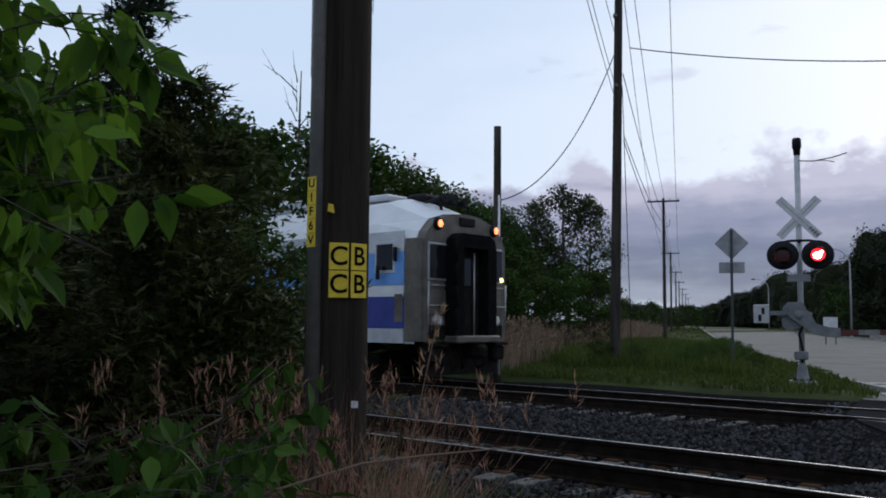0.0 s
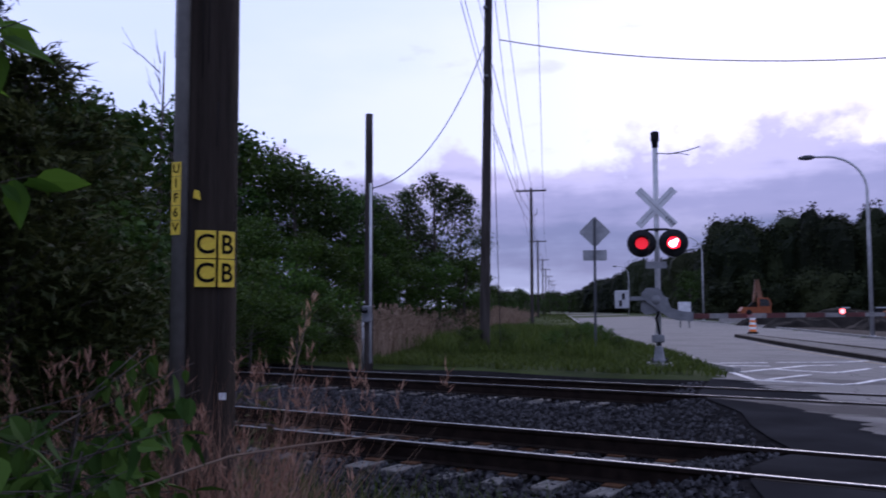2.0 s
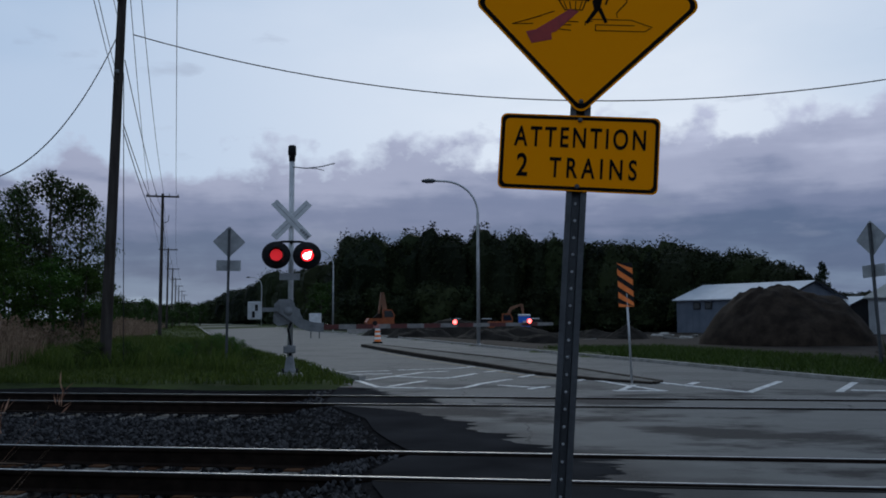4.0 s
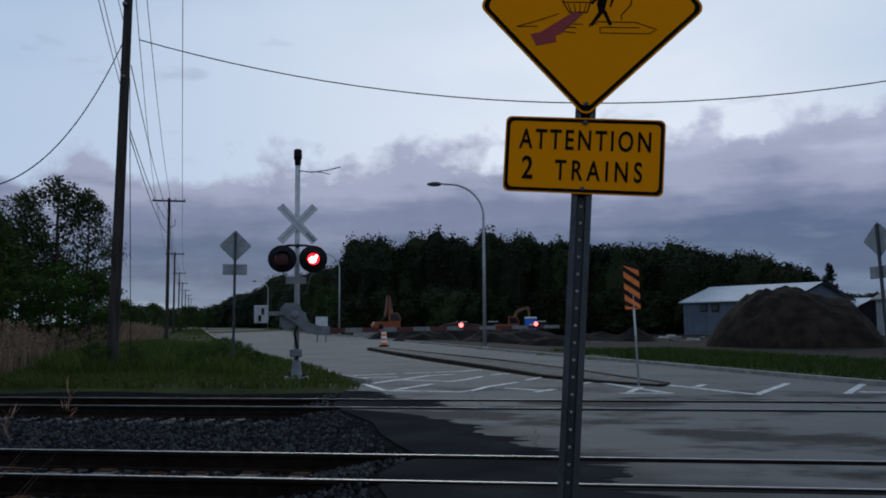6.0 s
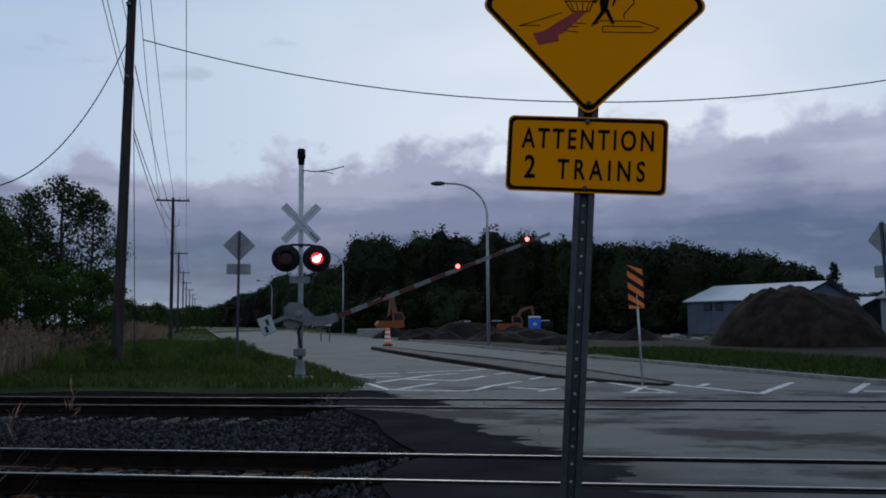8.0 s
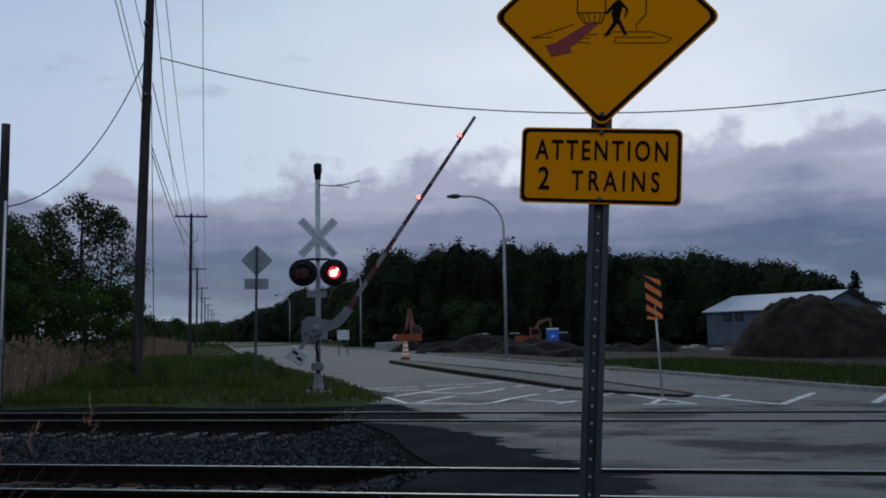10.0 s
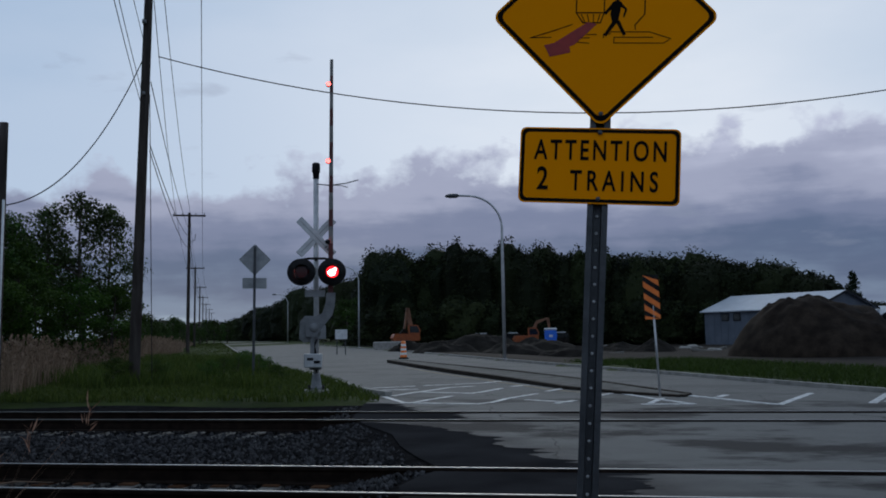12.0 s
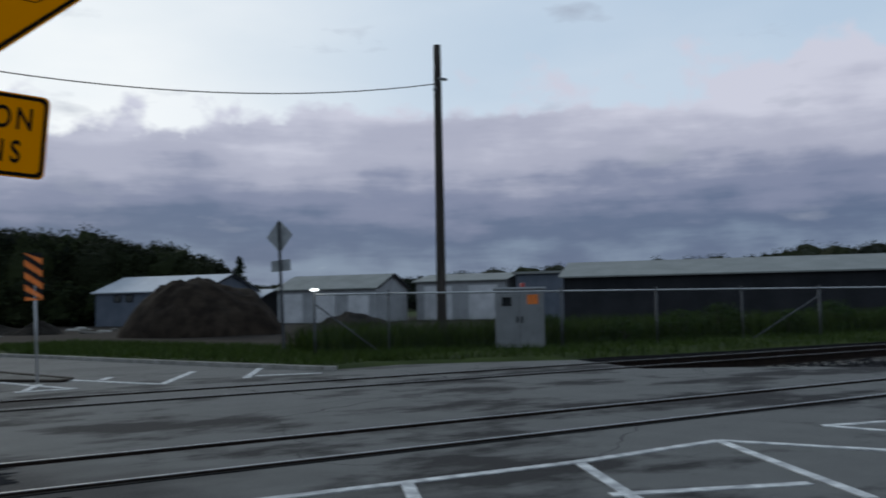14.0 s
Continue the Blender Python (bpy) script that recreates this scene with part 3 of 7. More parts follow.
for p in gm.polygons:
    c = p.center
    s, o = road_so(c.x, c.y)
    if 6.4 < c.y < 17.9 + 0.3 * noise.noise((c.x * 0.8, 0, 5)):
        p.material_index = 2
    elif o > (15.5 if s < 15 else 9.5) and 24 < c.y < 140 and s < 110 and c.x < 60:
        p.material_index = 1
    elif c.y < 6.4:
        p.material_index = 1
gm.polygons.foreach_set("use_smooth", [True] * len(gm.polygons))
solo("ground", gm, None, "grassy ground with bare earth and a ballast bed under the tracks", "ground", "structure")


# ---- kerbs, island, road paint ----
def ribbon(path, width, z0, z1, geo=None):
    """A low bar of even width along a level path."""
    geo = geo or Geo()
    pts = [Vector((p[0], p[1], 0)) for p in path]
    rows = []
    for i, p in enumerate(pts):
        d = (pts[min(i + 1, len(pts) - 1)] - pts[max(i - 1, 0)]).normalized()
        nrm = Vector((-d.y, d.x, 0)) * width / 2
        rows.append((p - nrm, p + nrm))
    vs = []
    tops = z1 if hasattr(z1, "__len__") else [z1] * len(rows)
    for (a, b), top in zip(rows, tops):
        vs += [(a.x, a.y, z0), (a.x, a.y, top), (b.x, b.y, top), (b.x, b.y, z0)]
    n = len(rows)
    fs = [(i * 4 + k, i * 4 + (k + 1) % 4, i * 4 + 4 + (k + 1) % 4, i * 4 + 4 + k) for i in range(n - 1) for k in range(4)]
    fs += [(0, 1, 2, 3), tuple(4 * (n - 1) + k for k in (3, 2, 1, 0))]
    return geo.add(vs, fs)


def kerb(path, label, category="kerb"):
    root = thing("kerb", pose(0, 0, 0), label, category, kind="structure")
    length = 3.0
    pts = [Vector((p[0], p[1], 0)) for p in path]
    for a, b in zip(pts, pts[1:]):
        n = max(1, round((b - a).length / length)) if (b - a).length < 90 else 30
        for k in range(n):
            p, q = a.lerp(b, k / n), a.lerp(b, (k + 1) / n)
            d = (q - p).normalized() * 0.006
            part("kerb_stone", ribbon([p + d, q - d], 0.17, -0.1, 0.095 + 0.008 * noise.noise(p)), CONCRETE, root)
    return root


kerb([(-4.55, 20.15), (-4.95, 20.75)] + [tuple(road_point(s, bend(s) - 0.09).xy) for s in (2, 8, 17, 27, 42, 60, 87, 124)], "pale concrete kerb along the grass verge")
kerb([(7.85, 18.4), (7.65, 18.6), (7.1, 19.7), (5.6, 23.0), (4.45, 25.7), (3.1, 29.0), (0.7, 34.2)] + [tuple(road_point(s, right_edge(s) + 0.1).xy) for s in (17, 35, 56, 73, 124)], "pale concrete kerb before the building site")

island = thing("traffic_island", pose(0, 0, 0), "low median island with a dark rim and pale top", "traffic island", kind="structure")
rim = [tuple(road_point(s, o).xy) for s, o in ((-3.6, 6.3), (-3.2, 6.7), (2, 6.6), (8, 6.2), (16, 5.5), (22.6, 4.95), (23.4, 4.6), (23.2, 4.2), (16, 4.25), (10, 4.4), (4.2, 4.78), (0, 5.0), (-2.2, 5.6))]
# the rim's dark colour holds the shade on its upright face
part("rim", ribbon(rim + rim[:2], 0.16, -0.1, [0.04 + 0.095 * min(1, max(0, (road_so(*q)[0] + 4) / 11)) for q in rim + rim[:2]]), ISLAND, island, "brown rim coloured dark for the shade on its face")
part("fill", Geo().add([(*q, -0.012 + 0.04 + 0.095 * min(1, max(0, (road_so(*q)[0] + 4) / 11))) for q in rim], [tuple(range(len(rim)))]), ISLAND_TOP, island, "pale worn concrete top")

paint = thing("road_marking", pose(0, 0, 0), "worn white hatching painted on the asphalt", "road marking", kind="structure")


COATS = itertools.count()


def line(a, b, width=0.16):
    part("painted_line", ribbon([a, b], width, -0.006, 0.0005 + 0.0008 * (next(COATS) % 7)), WHITE_LINE, paint)


# old hatching before the island, worn through in places
for a, b in (
        ((-4.62, 19.95), (-3.76, 18.14)),
        ((-3.8, 18.14), (-3.52, 18.13)),
        ((-3.55, 18.28), (-3.32, 19.12)),
        ((-3.32, 19.12), (-3.01, 20.04)),
        ((-2.74, 20.86), (-2.48, 21.23)),
        ((-2.48, 21.23), (-2.08, 22.68)),
        ((-4.45, 20.12), (-4.08, 21.44)),
        ((-4.08, 21.44), (-3.55, 23.15)),
        ((-3.55, 23.15), (-2.92, 23.7)),
        ((-2.09, 17.87), (-1.87, 18.22)),
        ((-1.87, 18.22), (-1.62, 19.29)),
        ((-1.62, 19.29), (-1.06, 20.66)),
        ((-0.85, 21.42), (-0.4, 22.77)),
        ((-0.52, 17.89), (-0.14, 18.6)),
        ((0.39, 20.03), (0.74, 20.92)),
        ((-5.66, 23.09), (-4.62, 23.86)),
        ((-4.42, 24.09), (-2.91, 25.0)),
        ((-2.91, 25.0), (-2.42, 25.94)),
        ((-5.31, 22.16), (-4.29, 22.52)),
        ((-4.08, 21.44), (-2.57, 20.85)),
        ((-3.66, 18.06), (-2.08, 17.8)),
        ((-1.21, 18.87), (-0.23, 18.24)),
        ((-1.89, 23.48), (-1.46, 24.06)),
        ((0.98, 20.53), (1.56, 18.99)),
        ((1.56, 18.99), (2.19, 17.67)),
        ((1.17, 17.63), (2.19, 17.67)),
        ((1.35, 17.83), (1.71, 19.14))):
    line(a, b, 0.13)
for a, b in (((1.95, 20.6), (3.75, 17.45)), ((3.75, 17.45), (5.1, 20.5)), ((2.9, 19.4), (3.2, 20.1)), ((5.55, 17.8), (6.75, 20.5)), ((5.9, 18.2), (7.3, 17.9))):
    line(a, b, 0.15)
for a, b in zip(rim[8:12], rim[9:13]):
    part("edge_line", ribbon([Vector((*a, 0)) - ACROSS * 0.45, Vector((*b, 0)) - ACROSS * 0.45], 0.11, -0.006, 0.0005), TAN_LINE, paint, "faded yellowish edge line")
for a, b in (((2.2, 6.47), (5.15, 6.29)), ((5.15, 6.29), (7.08, 6.38)), ((7.08, 6.38), (7.9, 5.05)), ((5.15, 6.29), (4.54, 4.84)), ((4.5, 5.1), (6.06, 4.52)),
             ((7.08, 6.38), (5.98, 3.94)), ((8.84, 6.41), (9.7, 6.2)), ((8.84, 6.41), (9.05, 5.7)), ((3.43, 6.42), (3.1, 5.6)), ((2.2, 6.47), (1.2, 6.5))):
    line(a, b, 0.11)


# ---- tracks ----
def rail_geo(y, x0, x1):
    prof = [(-0.075, -0.185), (0.075, -0.185), (0.075, -0.172), (0.012, -0.155), (0.012, -0.045), (0.036, -0.022), (0.036, 0.010), (-0.036, 0.010), (-0.036, -0.022), (-0.012, -0.045), (-0.012, -0.155), (-0.075, -0.172)]
    return Geo().prism([(y + a, b) for a, b in prof], x0, x1, "x")


def make_track(y0, y1, label, band):
    root = thing("railway_track", pose(0, 0, 0), label, "railway track", kind="structure")
    for y in (y0, y1):
        r = part("rail", rail_geo(y, -220, 150), RAIL_RUST, root, "rusty rail with a polished head")
        part("rail_head", Geo().prism([(y - 0.034, 0.010), (y + 0.034, 0.010), (y + 0.030, 0.016), (y - 0.030, 0.016)], -220, 150, "x"), RAIL_DULL, r)
        part("running_band", Geo().prism([(y - band, 0.016), (y + band, 0.016), (y + band * 0.9, 0.0185), (y - band * 0.9, 0.0185)], -220, 150, "x"), RAIL_TOP, r, "narrow polished running band")
    rnd = random.Random(int(y0 * 10))
    tie = [mesh_of(Geo().box((0.22, 2.55, 0.17), c=0.012), TIE_WOOD, "tie") for _ in range(1)][0]
    plate = mesh_of(Geo().box((0.19, 0.34, 0.016)), PLATE_RUST, "tie_plate")
    spike = mesh_of(Geo().box((0.03, 0.03, 0.035)), PLATE_RUST, "spike")
    yc = (y0 + y1) / 2
    x = -46.0
    while x < 36:
        if not -1.6 - 0.35 * (y0 > 10) * 6 < x < 15.5:
            t = part("tie", tie, None, root, "", pose(x + rnd.uniform(-0.03, 0.03), yc + rnd.uniform(-0.05, 0.05), (-0.290 if y0 < 10 else -0.322) + rnd.uniform(-0.02, 0.02), 0, 0, rnd.uniform(-1.5, 1.5)))
            if -16 < x < 0 and y0 < 10:
                for y in (y0, y1):
                    part("tie_plate", plate, None, t, "", pose(0, y - yc, 0.094))
        x += 0.56
    return root


make_track(RAILS[0], RAILS[1], "railway track with rusty rails on weathered wooden ties", 0.016)
make_track(RAILS[2], RAILS[3], "second railway track with rusty rails in dark ballast", 0.007)

# ballast stones
rng = np.random.default_rng(5)


def stones(n, xs, ys, z, size, seed):
    r = np.random.default_rng(seed)
    base = np.array([(1, 0, 0), (-1, 0, 0), (0, 1, 0), (0, -1, 0), (0, 0, 1), (0, 0, -1)], float)
    tri = np.array([(0, 2, 4), (2, 1, 4), (1, 3, 4), (3, 0, 4), (2, 0, 5), (1, 2, 5), (3, 1, 5), (0, 3, 5)])
    pos = np.stack([r.uniform(*xs, n), r.uniform(*ys, n), np.full(n, z) + r.normal(0, 0.012, n)], 1)
    sc = r.uniform(0.55, 1.3, (n, 1, 3)) * size
    v = base[None] * sc + r.normal(0, size * 0.16, (n, 6, 3))
    a = r.uniform(0, 6.28, n)
    b = r.uniform(-0.7, 0.7, n)
    c, s, cb, sb = np.cos(a)[:, None], np.sin(a)[:, None], np.cos(b)[:, None], np.sin(b)[:, None]
    x, y, zz = v[..., 0], v[..., 1], v[..., 2]
    x, zz = x * cb - zz * sb, x * sb + zz * cb
    x, y = x * c - y * s, x * s + y * c
    return np.stack([x, y, zz], -1) + pos[:, None], tri, pos


def ballast():
    vs, fs, o = [], [], 0
    for n, xs, ys, z, size, seed in ((15000, (-24, -1.2), (9.5, 14.3), -0.245, 0.036, 1), (7500, (-20, -1.4), (7.9, 9.3), -0.232, 0.033, 2), (9500, (-18, -0.9), (5.4, 7.78), -0.225, 0.034, 3),
                                     (3500, (-24, -3.2), (14.5, 15.9), -0.235, 0.036, 4), (3000, (-30, -4.0), (16.0, 17.4), -0.24, 0.036, 6), (4000, (-60, -24), (9.5, 17.2), -0.245, 0.05, 7), (3000, (13, 30), (9.6, 17.2), -0.24, 0.05, 8)):
        v, tri, pos = stones(n, xs, ys, z, size, seed)
        if xs[1] < 10:
            left = np.interp(pos[:, 1], [5, 6.0, 7.6, 8.3, 8.9, 9.35, 10.25, 11.2, 12.5, 13.75, 14.9, 17.6], [-0.4, -1.0, -1.6, -1.75, -1.65, -1.5, -1.95, -2.35, -2.75, -3.45, -4.0, -4.5])
            v = v[pos[:, 0] < left - 0.02 - 0.12 * np.random.default_rng(seed).random(len(pos))]
            dist = np.clip((left - pos[:, 0]) / 1.3, 0, 1)[pos[:, 0] < left - 0.02 - 0.12 * np.random.default_rng(seed).random(len(pos))]
            v[..., 2] += np.interp(dist * 1.3, [0, 0.4, 1.25], [0.225, 0.18, 0.0])[:, None]
        k = len(v)
        f = (np.arange(k)[:, None, None] * 6 + tri[None]).reshape(-1, 3) + o
        vs.append(v.reshape(-1, 3))
        fs.append(f)
        o += k * 6
    solo("ballast_stones", raw_mesh(np.concatenate(vs), np.concatenate(fs), STONE, "ballast_stones"), None, "dark grey crushed stone ballast between the rails", "ballast", "stuff")


ballast()


# ---- warning sign close by ----
def face_prism(poly, y0, y1):
    return Geo().prism(poly, y0, y1, "y")


def near_sign():
    # stands beside the road and leans a little
    root = thing("warning_sign", pose(0.107, 3.30, 2.275, 0, 3.8, 1.0), "yellow diamond warning sign and attention plate on a perforated post", "road sign")
    hat = [(-0.038, 0.022), (-0.016, 0.022), (-0.013, 0.054), (0.013, 0.054), (0.016, 0.022), (0.038, 0.022), (0.038, 0.026), (0.019, 0.026), (0.016, 0.058), (-0.016, 0.058), (-0.019, 0.026), (-0.038, 0.026)]
    post = Geo().prism(hat, -2.6, 0.95)
    part("post", post, POST_STEEL, root, "galvanised hat-section post")
    # no real openings: white discs imitate bright sky seen through the post holes
    hole = mesh_of(Geo().lathe([(0.0001, -0.001), (0.006, -0.001), (0.006, 0.003), (0.0001, 0.003)], axis="y", seg=10), CROSS_WHITE, "hole_sky_disc")
    for k in range(36):
        part("hole_sky_disc", hole, None, root, "", pose(0, 0.050, -2.0 + 0.0635 * k))
    plate = rounded(0.588, 0.285, 0.022)
    dz = -0.165
    pl = part("attention_plate", face_prism([(x, z + dz) for x, z in plate], 0.010, 0.013), YELLOW, root, "yellow plate with black border and lettering")
    inner, outer = rounded(0.553, 0.250, 0.018), rounded(0.578, 0.275, 0.021)
    vs = [(x, 0.0093, z + dz) for x, z in outer] + [(x, 0.0093, z + dz) for x, z in inner]
    part("border", Geo().add(vs, ringed(outer, inner)), SIGN_BLACK, pl)
    for text, z, x, sp in (("ATTENTION", 0.054 + dz, 0.004, 1.31), ("2", -0.055 + dz, -0.206, 1.0), ("TRAINS", -0.060 + dz, 0.056, 1.46)):
        lettering("lettering", text, 0.120 if text == "2" else 0.106, SIGN_BLACK, pl, pose(x, 0.0090, z, 90, 0, 0) @ Matrix.Diagonal((0.74 if text == "2" else 0.67, 1, 1, 1)), sp)
    bolt = Geo().lathe([(0.0001, 0.001), (0.009, 0.001), (0.009, 0.006), (0.005, 0.010), (0.0001, 0.010)], axis="y", seg=10)
    bm = mesh_of(bolt, POST_STEEL, "bolt")
    for z in (dz + 0.125, dz - 0.125, 0.030):
        part("bolt", bm, None, root, "", pose(0, 0.001, z))
    # diamond plate with its corner at the bottom
    dia = turned(rounded(0.60, 0.60, 0.035), 45)
    dzz = 0.405
    dp = part("diamond_plate", face_prism([(x, z + dzz) for x, z in dia], 0.010, 0.013), YELLOW, root, "yellow diamond with a black border, crossing pictogram and red arrow")
    inner, outer = turned(rounded(0.556, 0.556, 0.028), 45), turned(rounded(0.586, 0.586, 0.031), 45)
    vs = [(x, 0.0093, z + dzz) for x, z in outer] + [(x, 0.0093, z + dzz) for x, z in inner]
    part("border", Geo().add(vs, ringed(outer, inner)), SIGN_BLACK, dp)
    arrow = [(-0.020, 0.345), (-0.052, 0.352), (-0.165, 0.280), (-0.200, 0.272), (-0.178, 0.232), (-0.108, 0.247), (-0.112, 0.268), (-0.095, 0.275)]
    part("red_arrow", face_prism(arrow, 0.0088, 0.0099), SIGN_RED, dp, "faded red arrow", pose(-0.004, 0, 0.018 - 0.24 * 0.12) @ Matrix.Diagonal((1.08, 1, 1.12, 1)))
    lines = Geo()
    for a, b, wd in (((-0.080, 0.42), (-0.080, 0.375), 4), ((-0.080, 0.375), (-0.060, 0.345), 4), ((0.0, 0.42), (0.0, 0.375), 4), ((-0.080, 0.375), (0.0, 0.375), 4), ((-0.06, 0.345), (-0.01, 0.345), 4), ((0.0, 0.375), (-0.01, 0.345), 4),
                     ((-0.065, 0.37), (-0.055, 0.348), 3), ((-0.048, 0.37), (-0.043, 0.348), 3), ((-0.030, 0.37), (-0.030, 0.348), 3), ((-0.012, 0.37), (-0.018, 0.348), 3),
                     ((0.115, 0.42), (0.115, 0.37), 4), ((0.115, 0.37), (0.088, 0.338), 4), ((0.088, 0.338), (0.090, 0.325), 3), ((0.02, 0.318), (0.13, 0.318), 3), ((0.13, 0.318), (0.19, 0.298), 3),
                     ((0.03, 0.302), (0.14, 0.302), 3), ((0.03, 0.285), (0.17, 0.285), 3), ((0.17, 0.285), (0.185, 0.295), 3), ((0.03, 0.302), (0.03, 0.285), 3), ((0.0, 0.312), (0.0, 0.300), 3), ((0.0, 0.312), (0.02, 0.312), 3),
                     ((-0.21, 0.300), (-0.13, 0.325), 3), ((-0.21, 0.300), (-0.15, 0.302), 3), ((-0.17, 0.312), (-0.09, 0.340), 3), ((-0.10, 0.300), (-0.04, 0.300), 3), ((-0.08, 0.288), (-0.04, 0.284), 3), ((-0.05, 0.31), (-0.02, 0.31), 3)):
        va, vb = Vector((a[0], 0, a[1])), Vector((b[0], 0, b[1]))
        d = (vb - va).normalized() * 0.0008
        nrm = Vector((-d.z, 0, d.x)).normalized() * wd * 0.00042
        y = Vector((0, 0.0090, 0))
        lines.add([va - d - nrm + y, vb + d - nrm + y, vb + d + nrm + y, va - d + nrm + y], [(0, 1, 2, 3)])
    part("pictogram", lines, SIGN_BLACK, dp, "thin black drawing of a train and tracks", pose(0, 0, 0.018 - 0.285 * 0.3) @ Matrix.Diagonal((1.3, 1, 1.3, 1)))
    root.scale = (1.045, 1.0, 1.045)
    walker = Geo()
    for poly in ([(0.035, 0.395), (0.030, 0.36), (0.036, 0.338), (0.052, 0.338), (0.058, 0.37), (0.062, 0.395), (0.05, 0.405)], [(0.036, 0.340), (0.012, 0.302), (0.020, 0.298), (0.050, 0.338)],
                 [(0.046, 0.340), (0.068, 0.300), (0.076, 0.304), (0.056, 0.345)], [(0.036, 0.395), (0.012, 0.365), (0.018, 0.36), (0.038, 0.382)], [(0.058, 0.398), (0.078, 0.375), (0.070, 0.352), (0.066, 0.354), (0.071, 0.375), (0.058, 0.384)]):
        walker.prism(poly, 0.0088, 0.0099, "y")
    part("symbol", walker, SIGN_BLACK, dp, "plain black walking symbol", pose(-0.016, 0, 0.026 - 0.285 * 0.35) @ Matrix.Diagonal((1.3, 1, 1.35, 1)))


near_sign()


# ---- poles and wires ----
def pole_geo(r0, r1, h, seg=20, lean=(0, 0), rough=0.0, steps=14):
    path, rad = [], []
    for k in range(steps + 1):
        t = k / steps
        path.append((lean[0] * t + rough * noise.noise((t * 3, r0, 1)), lean[1] * t + rough * noise.noise((t * 3, r0, 5)), -0.4 + (h + 0.4) * t))
        rad.append(r0 + (r1 - r0) * t)
    return Geo().tube(path, rad, seg)


def near_pole():
    root = thing("utility_pole", pose(-2.925, 2.705, -0.22, 0, 0, 44), "thick dark wooden utility pole with yellow letter tags", "utility pole")
    part("shaft", pole_geo(0.148, 0.118, 13.0, 28, rough=0.01, steps=40), POLE_WOOD, root, "dark creosoted wood with long drying cracks")
    crack = Geo()
    rnd = random.Random(3)
    for _ in range(18):
        a, z, ln = rnd.uniform(-0.2, math.pi + 0.2), rnd.uniform(0.4, 3.6), rnd.uniform(0.15, 0.9)
        r = 0.1515 - 0.0026 * z
        crack.tube([(-r * math.cos(a), -r * math.sin(a), z), (-r * math.cos(a + 0.02), -r * math.sin(a + 0.02), z + ln)], 0.0015, 5)
    part("drying_crack", crack, BLACK, root)
    # grey tube added to give the pole its paler left edge
    c = Geo().tube([(-0.100, -0.112, -0.3), (-0.098, -0.111, 6.0)], 0.034, 14)
    part("conduit", c, POLE_EDGE, root, "grey tube added for the paler left edge of the pole")
    for row in range(2):
        for col in range(2):
            a = radians(-90 + (4 if col == 0 else 40))
            z = 1.968 - 0.125 * row
            n = Vector((math.cos(a), math.sin(a), 0))
            p = n * 0.153 + Vector((0, 0, z))
            m = Matrix.Translation(p) @ Matrix.Rotation(a + math.pi / 2, 4, "Z")
            tag = part("letter_tag", Geo().box((0.088, 0.004, 0.121), c=0.0015), TAG_YELLOW, root, "yellow tag", m)
            lettering("letter", "CB"[col], 0.118, SIGN_BLACK, tag, pose(0, -0.0028, -0.002, 90, 0, 0))
    for k, ch in enumerate("U1F6V"):
        p = Vector((-0.116, -0.145, 2.295 - 0.064 * k))
        m = Matrix.Translation(p) @ Matrix.Rotation(radians(-38), 4, "Z")
        tag = part("narrow_tag", Geo().box((0.052, 0.003, 0.062), c=0.001), TAG_YELLOW, root, "narrow yellow tag", m)
        lettering("letter", ch, 0.055, SIGN_BLACK, tag, pose(0, -0.0022, 0, 90, 0, 0))
    part("torn_tag", Geo().add([(-0.045, -0.156, 2.17), (-0.012, -0.160, 2.16), (-0.018, -0.159, 2.20), (-0.04, -0.157, 2.205)], [(0, 1, 2, 3)]), TAG_YELLOW, root, "scrap of a torn pale tag")
    part("white_nail_tag", Geo().box((0.03, 0.006, 0.03), (0.09, -0.128, 1.31)), CROSS_WHITE, root)
    return root


near_pole()


def far_pole(at, h, r, label, arm=True, lamp=False):
    root = thing("utility_pole", pose(*at, 0, 0, ROAD_TURN), label, "utility pole", "roadside utility poles")
    part("shaft", pole_geo(r, r * 0.68, h, lean=(0 if arm else 0.27, 0)), FAR_POLE, root)
    if arm:
        a = part("crossarm", Geo().box((2.5, 0.10, 0.13), (0, -0.12, h - 0.25), c=0.01), FAR_POLE, root)
        for x in (-1.15, -0.5, 0.5, 1.15):
            part("insulator", Geo().lathe([(0.0001, 0), (0.03, 0), (0.05, 0.05), (0.03, 0.08), (0.05, 0.12), (0.0001, 0.16)], (x, -0.12, h - 0.18), seg=10), GREY_CAST, a)
        part("transformer_bracket", Geo().tube([(0, -0.1, h - 2.4), (0.45, -0.15, h - 2.2), (0.5, -0.15, h - 1.7)], 0.03, 6), GREY_CAST, root)
    else:
        for z in (h - 3.4, h - 1.9, h - 5.6):
            part("bracket", Geo().box((0.12, 0.3, 0.09), (0.13, -0.1, z), c=0.01), GREY_CAST, root)
    return root


P1 = Vector((-12.78, 23.17, 0.1))
far_pole(P1, 14.2, 0.165, "tall dark wooden utility pole in the grass verge", arm=False)
P1_UP = P1 + ACROSS * 0.18
POLES = [P1_UP + Vector((0, 0, 14.0))]
for k in range(7):
    az, d = ((25.66, 70), (25.25, 124), (24.95, 172), (24.75, 216), (24.55, 262), (24.35, 310), (24.2, 360))[k]
    b = Vector((-d * math.sin(radians(az)), d * math.cos(radians(az)), 0.1))
    hgt = 11.2
    far_pole(b, hgt, 0.15, "dark wooden utility pole with a crossarm beside the road")
    POLES.append(b + Vector((0, 0, hgt)))

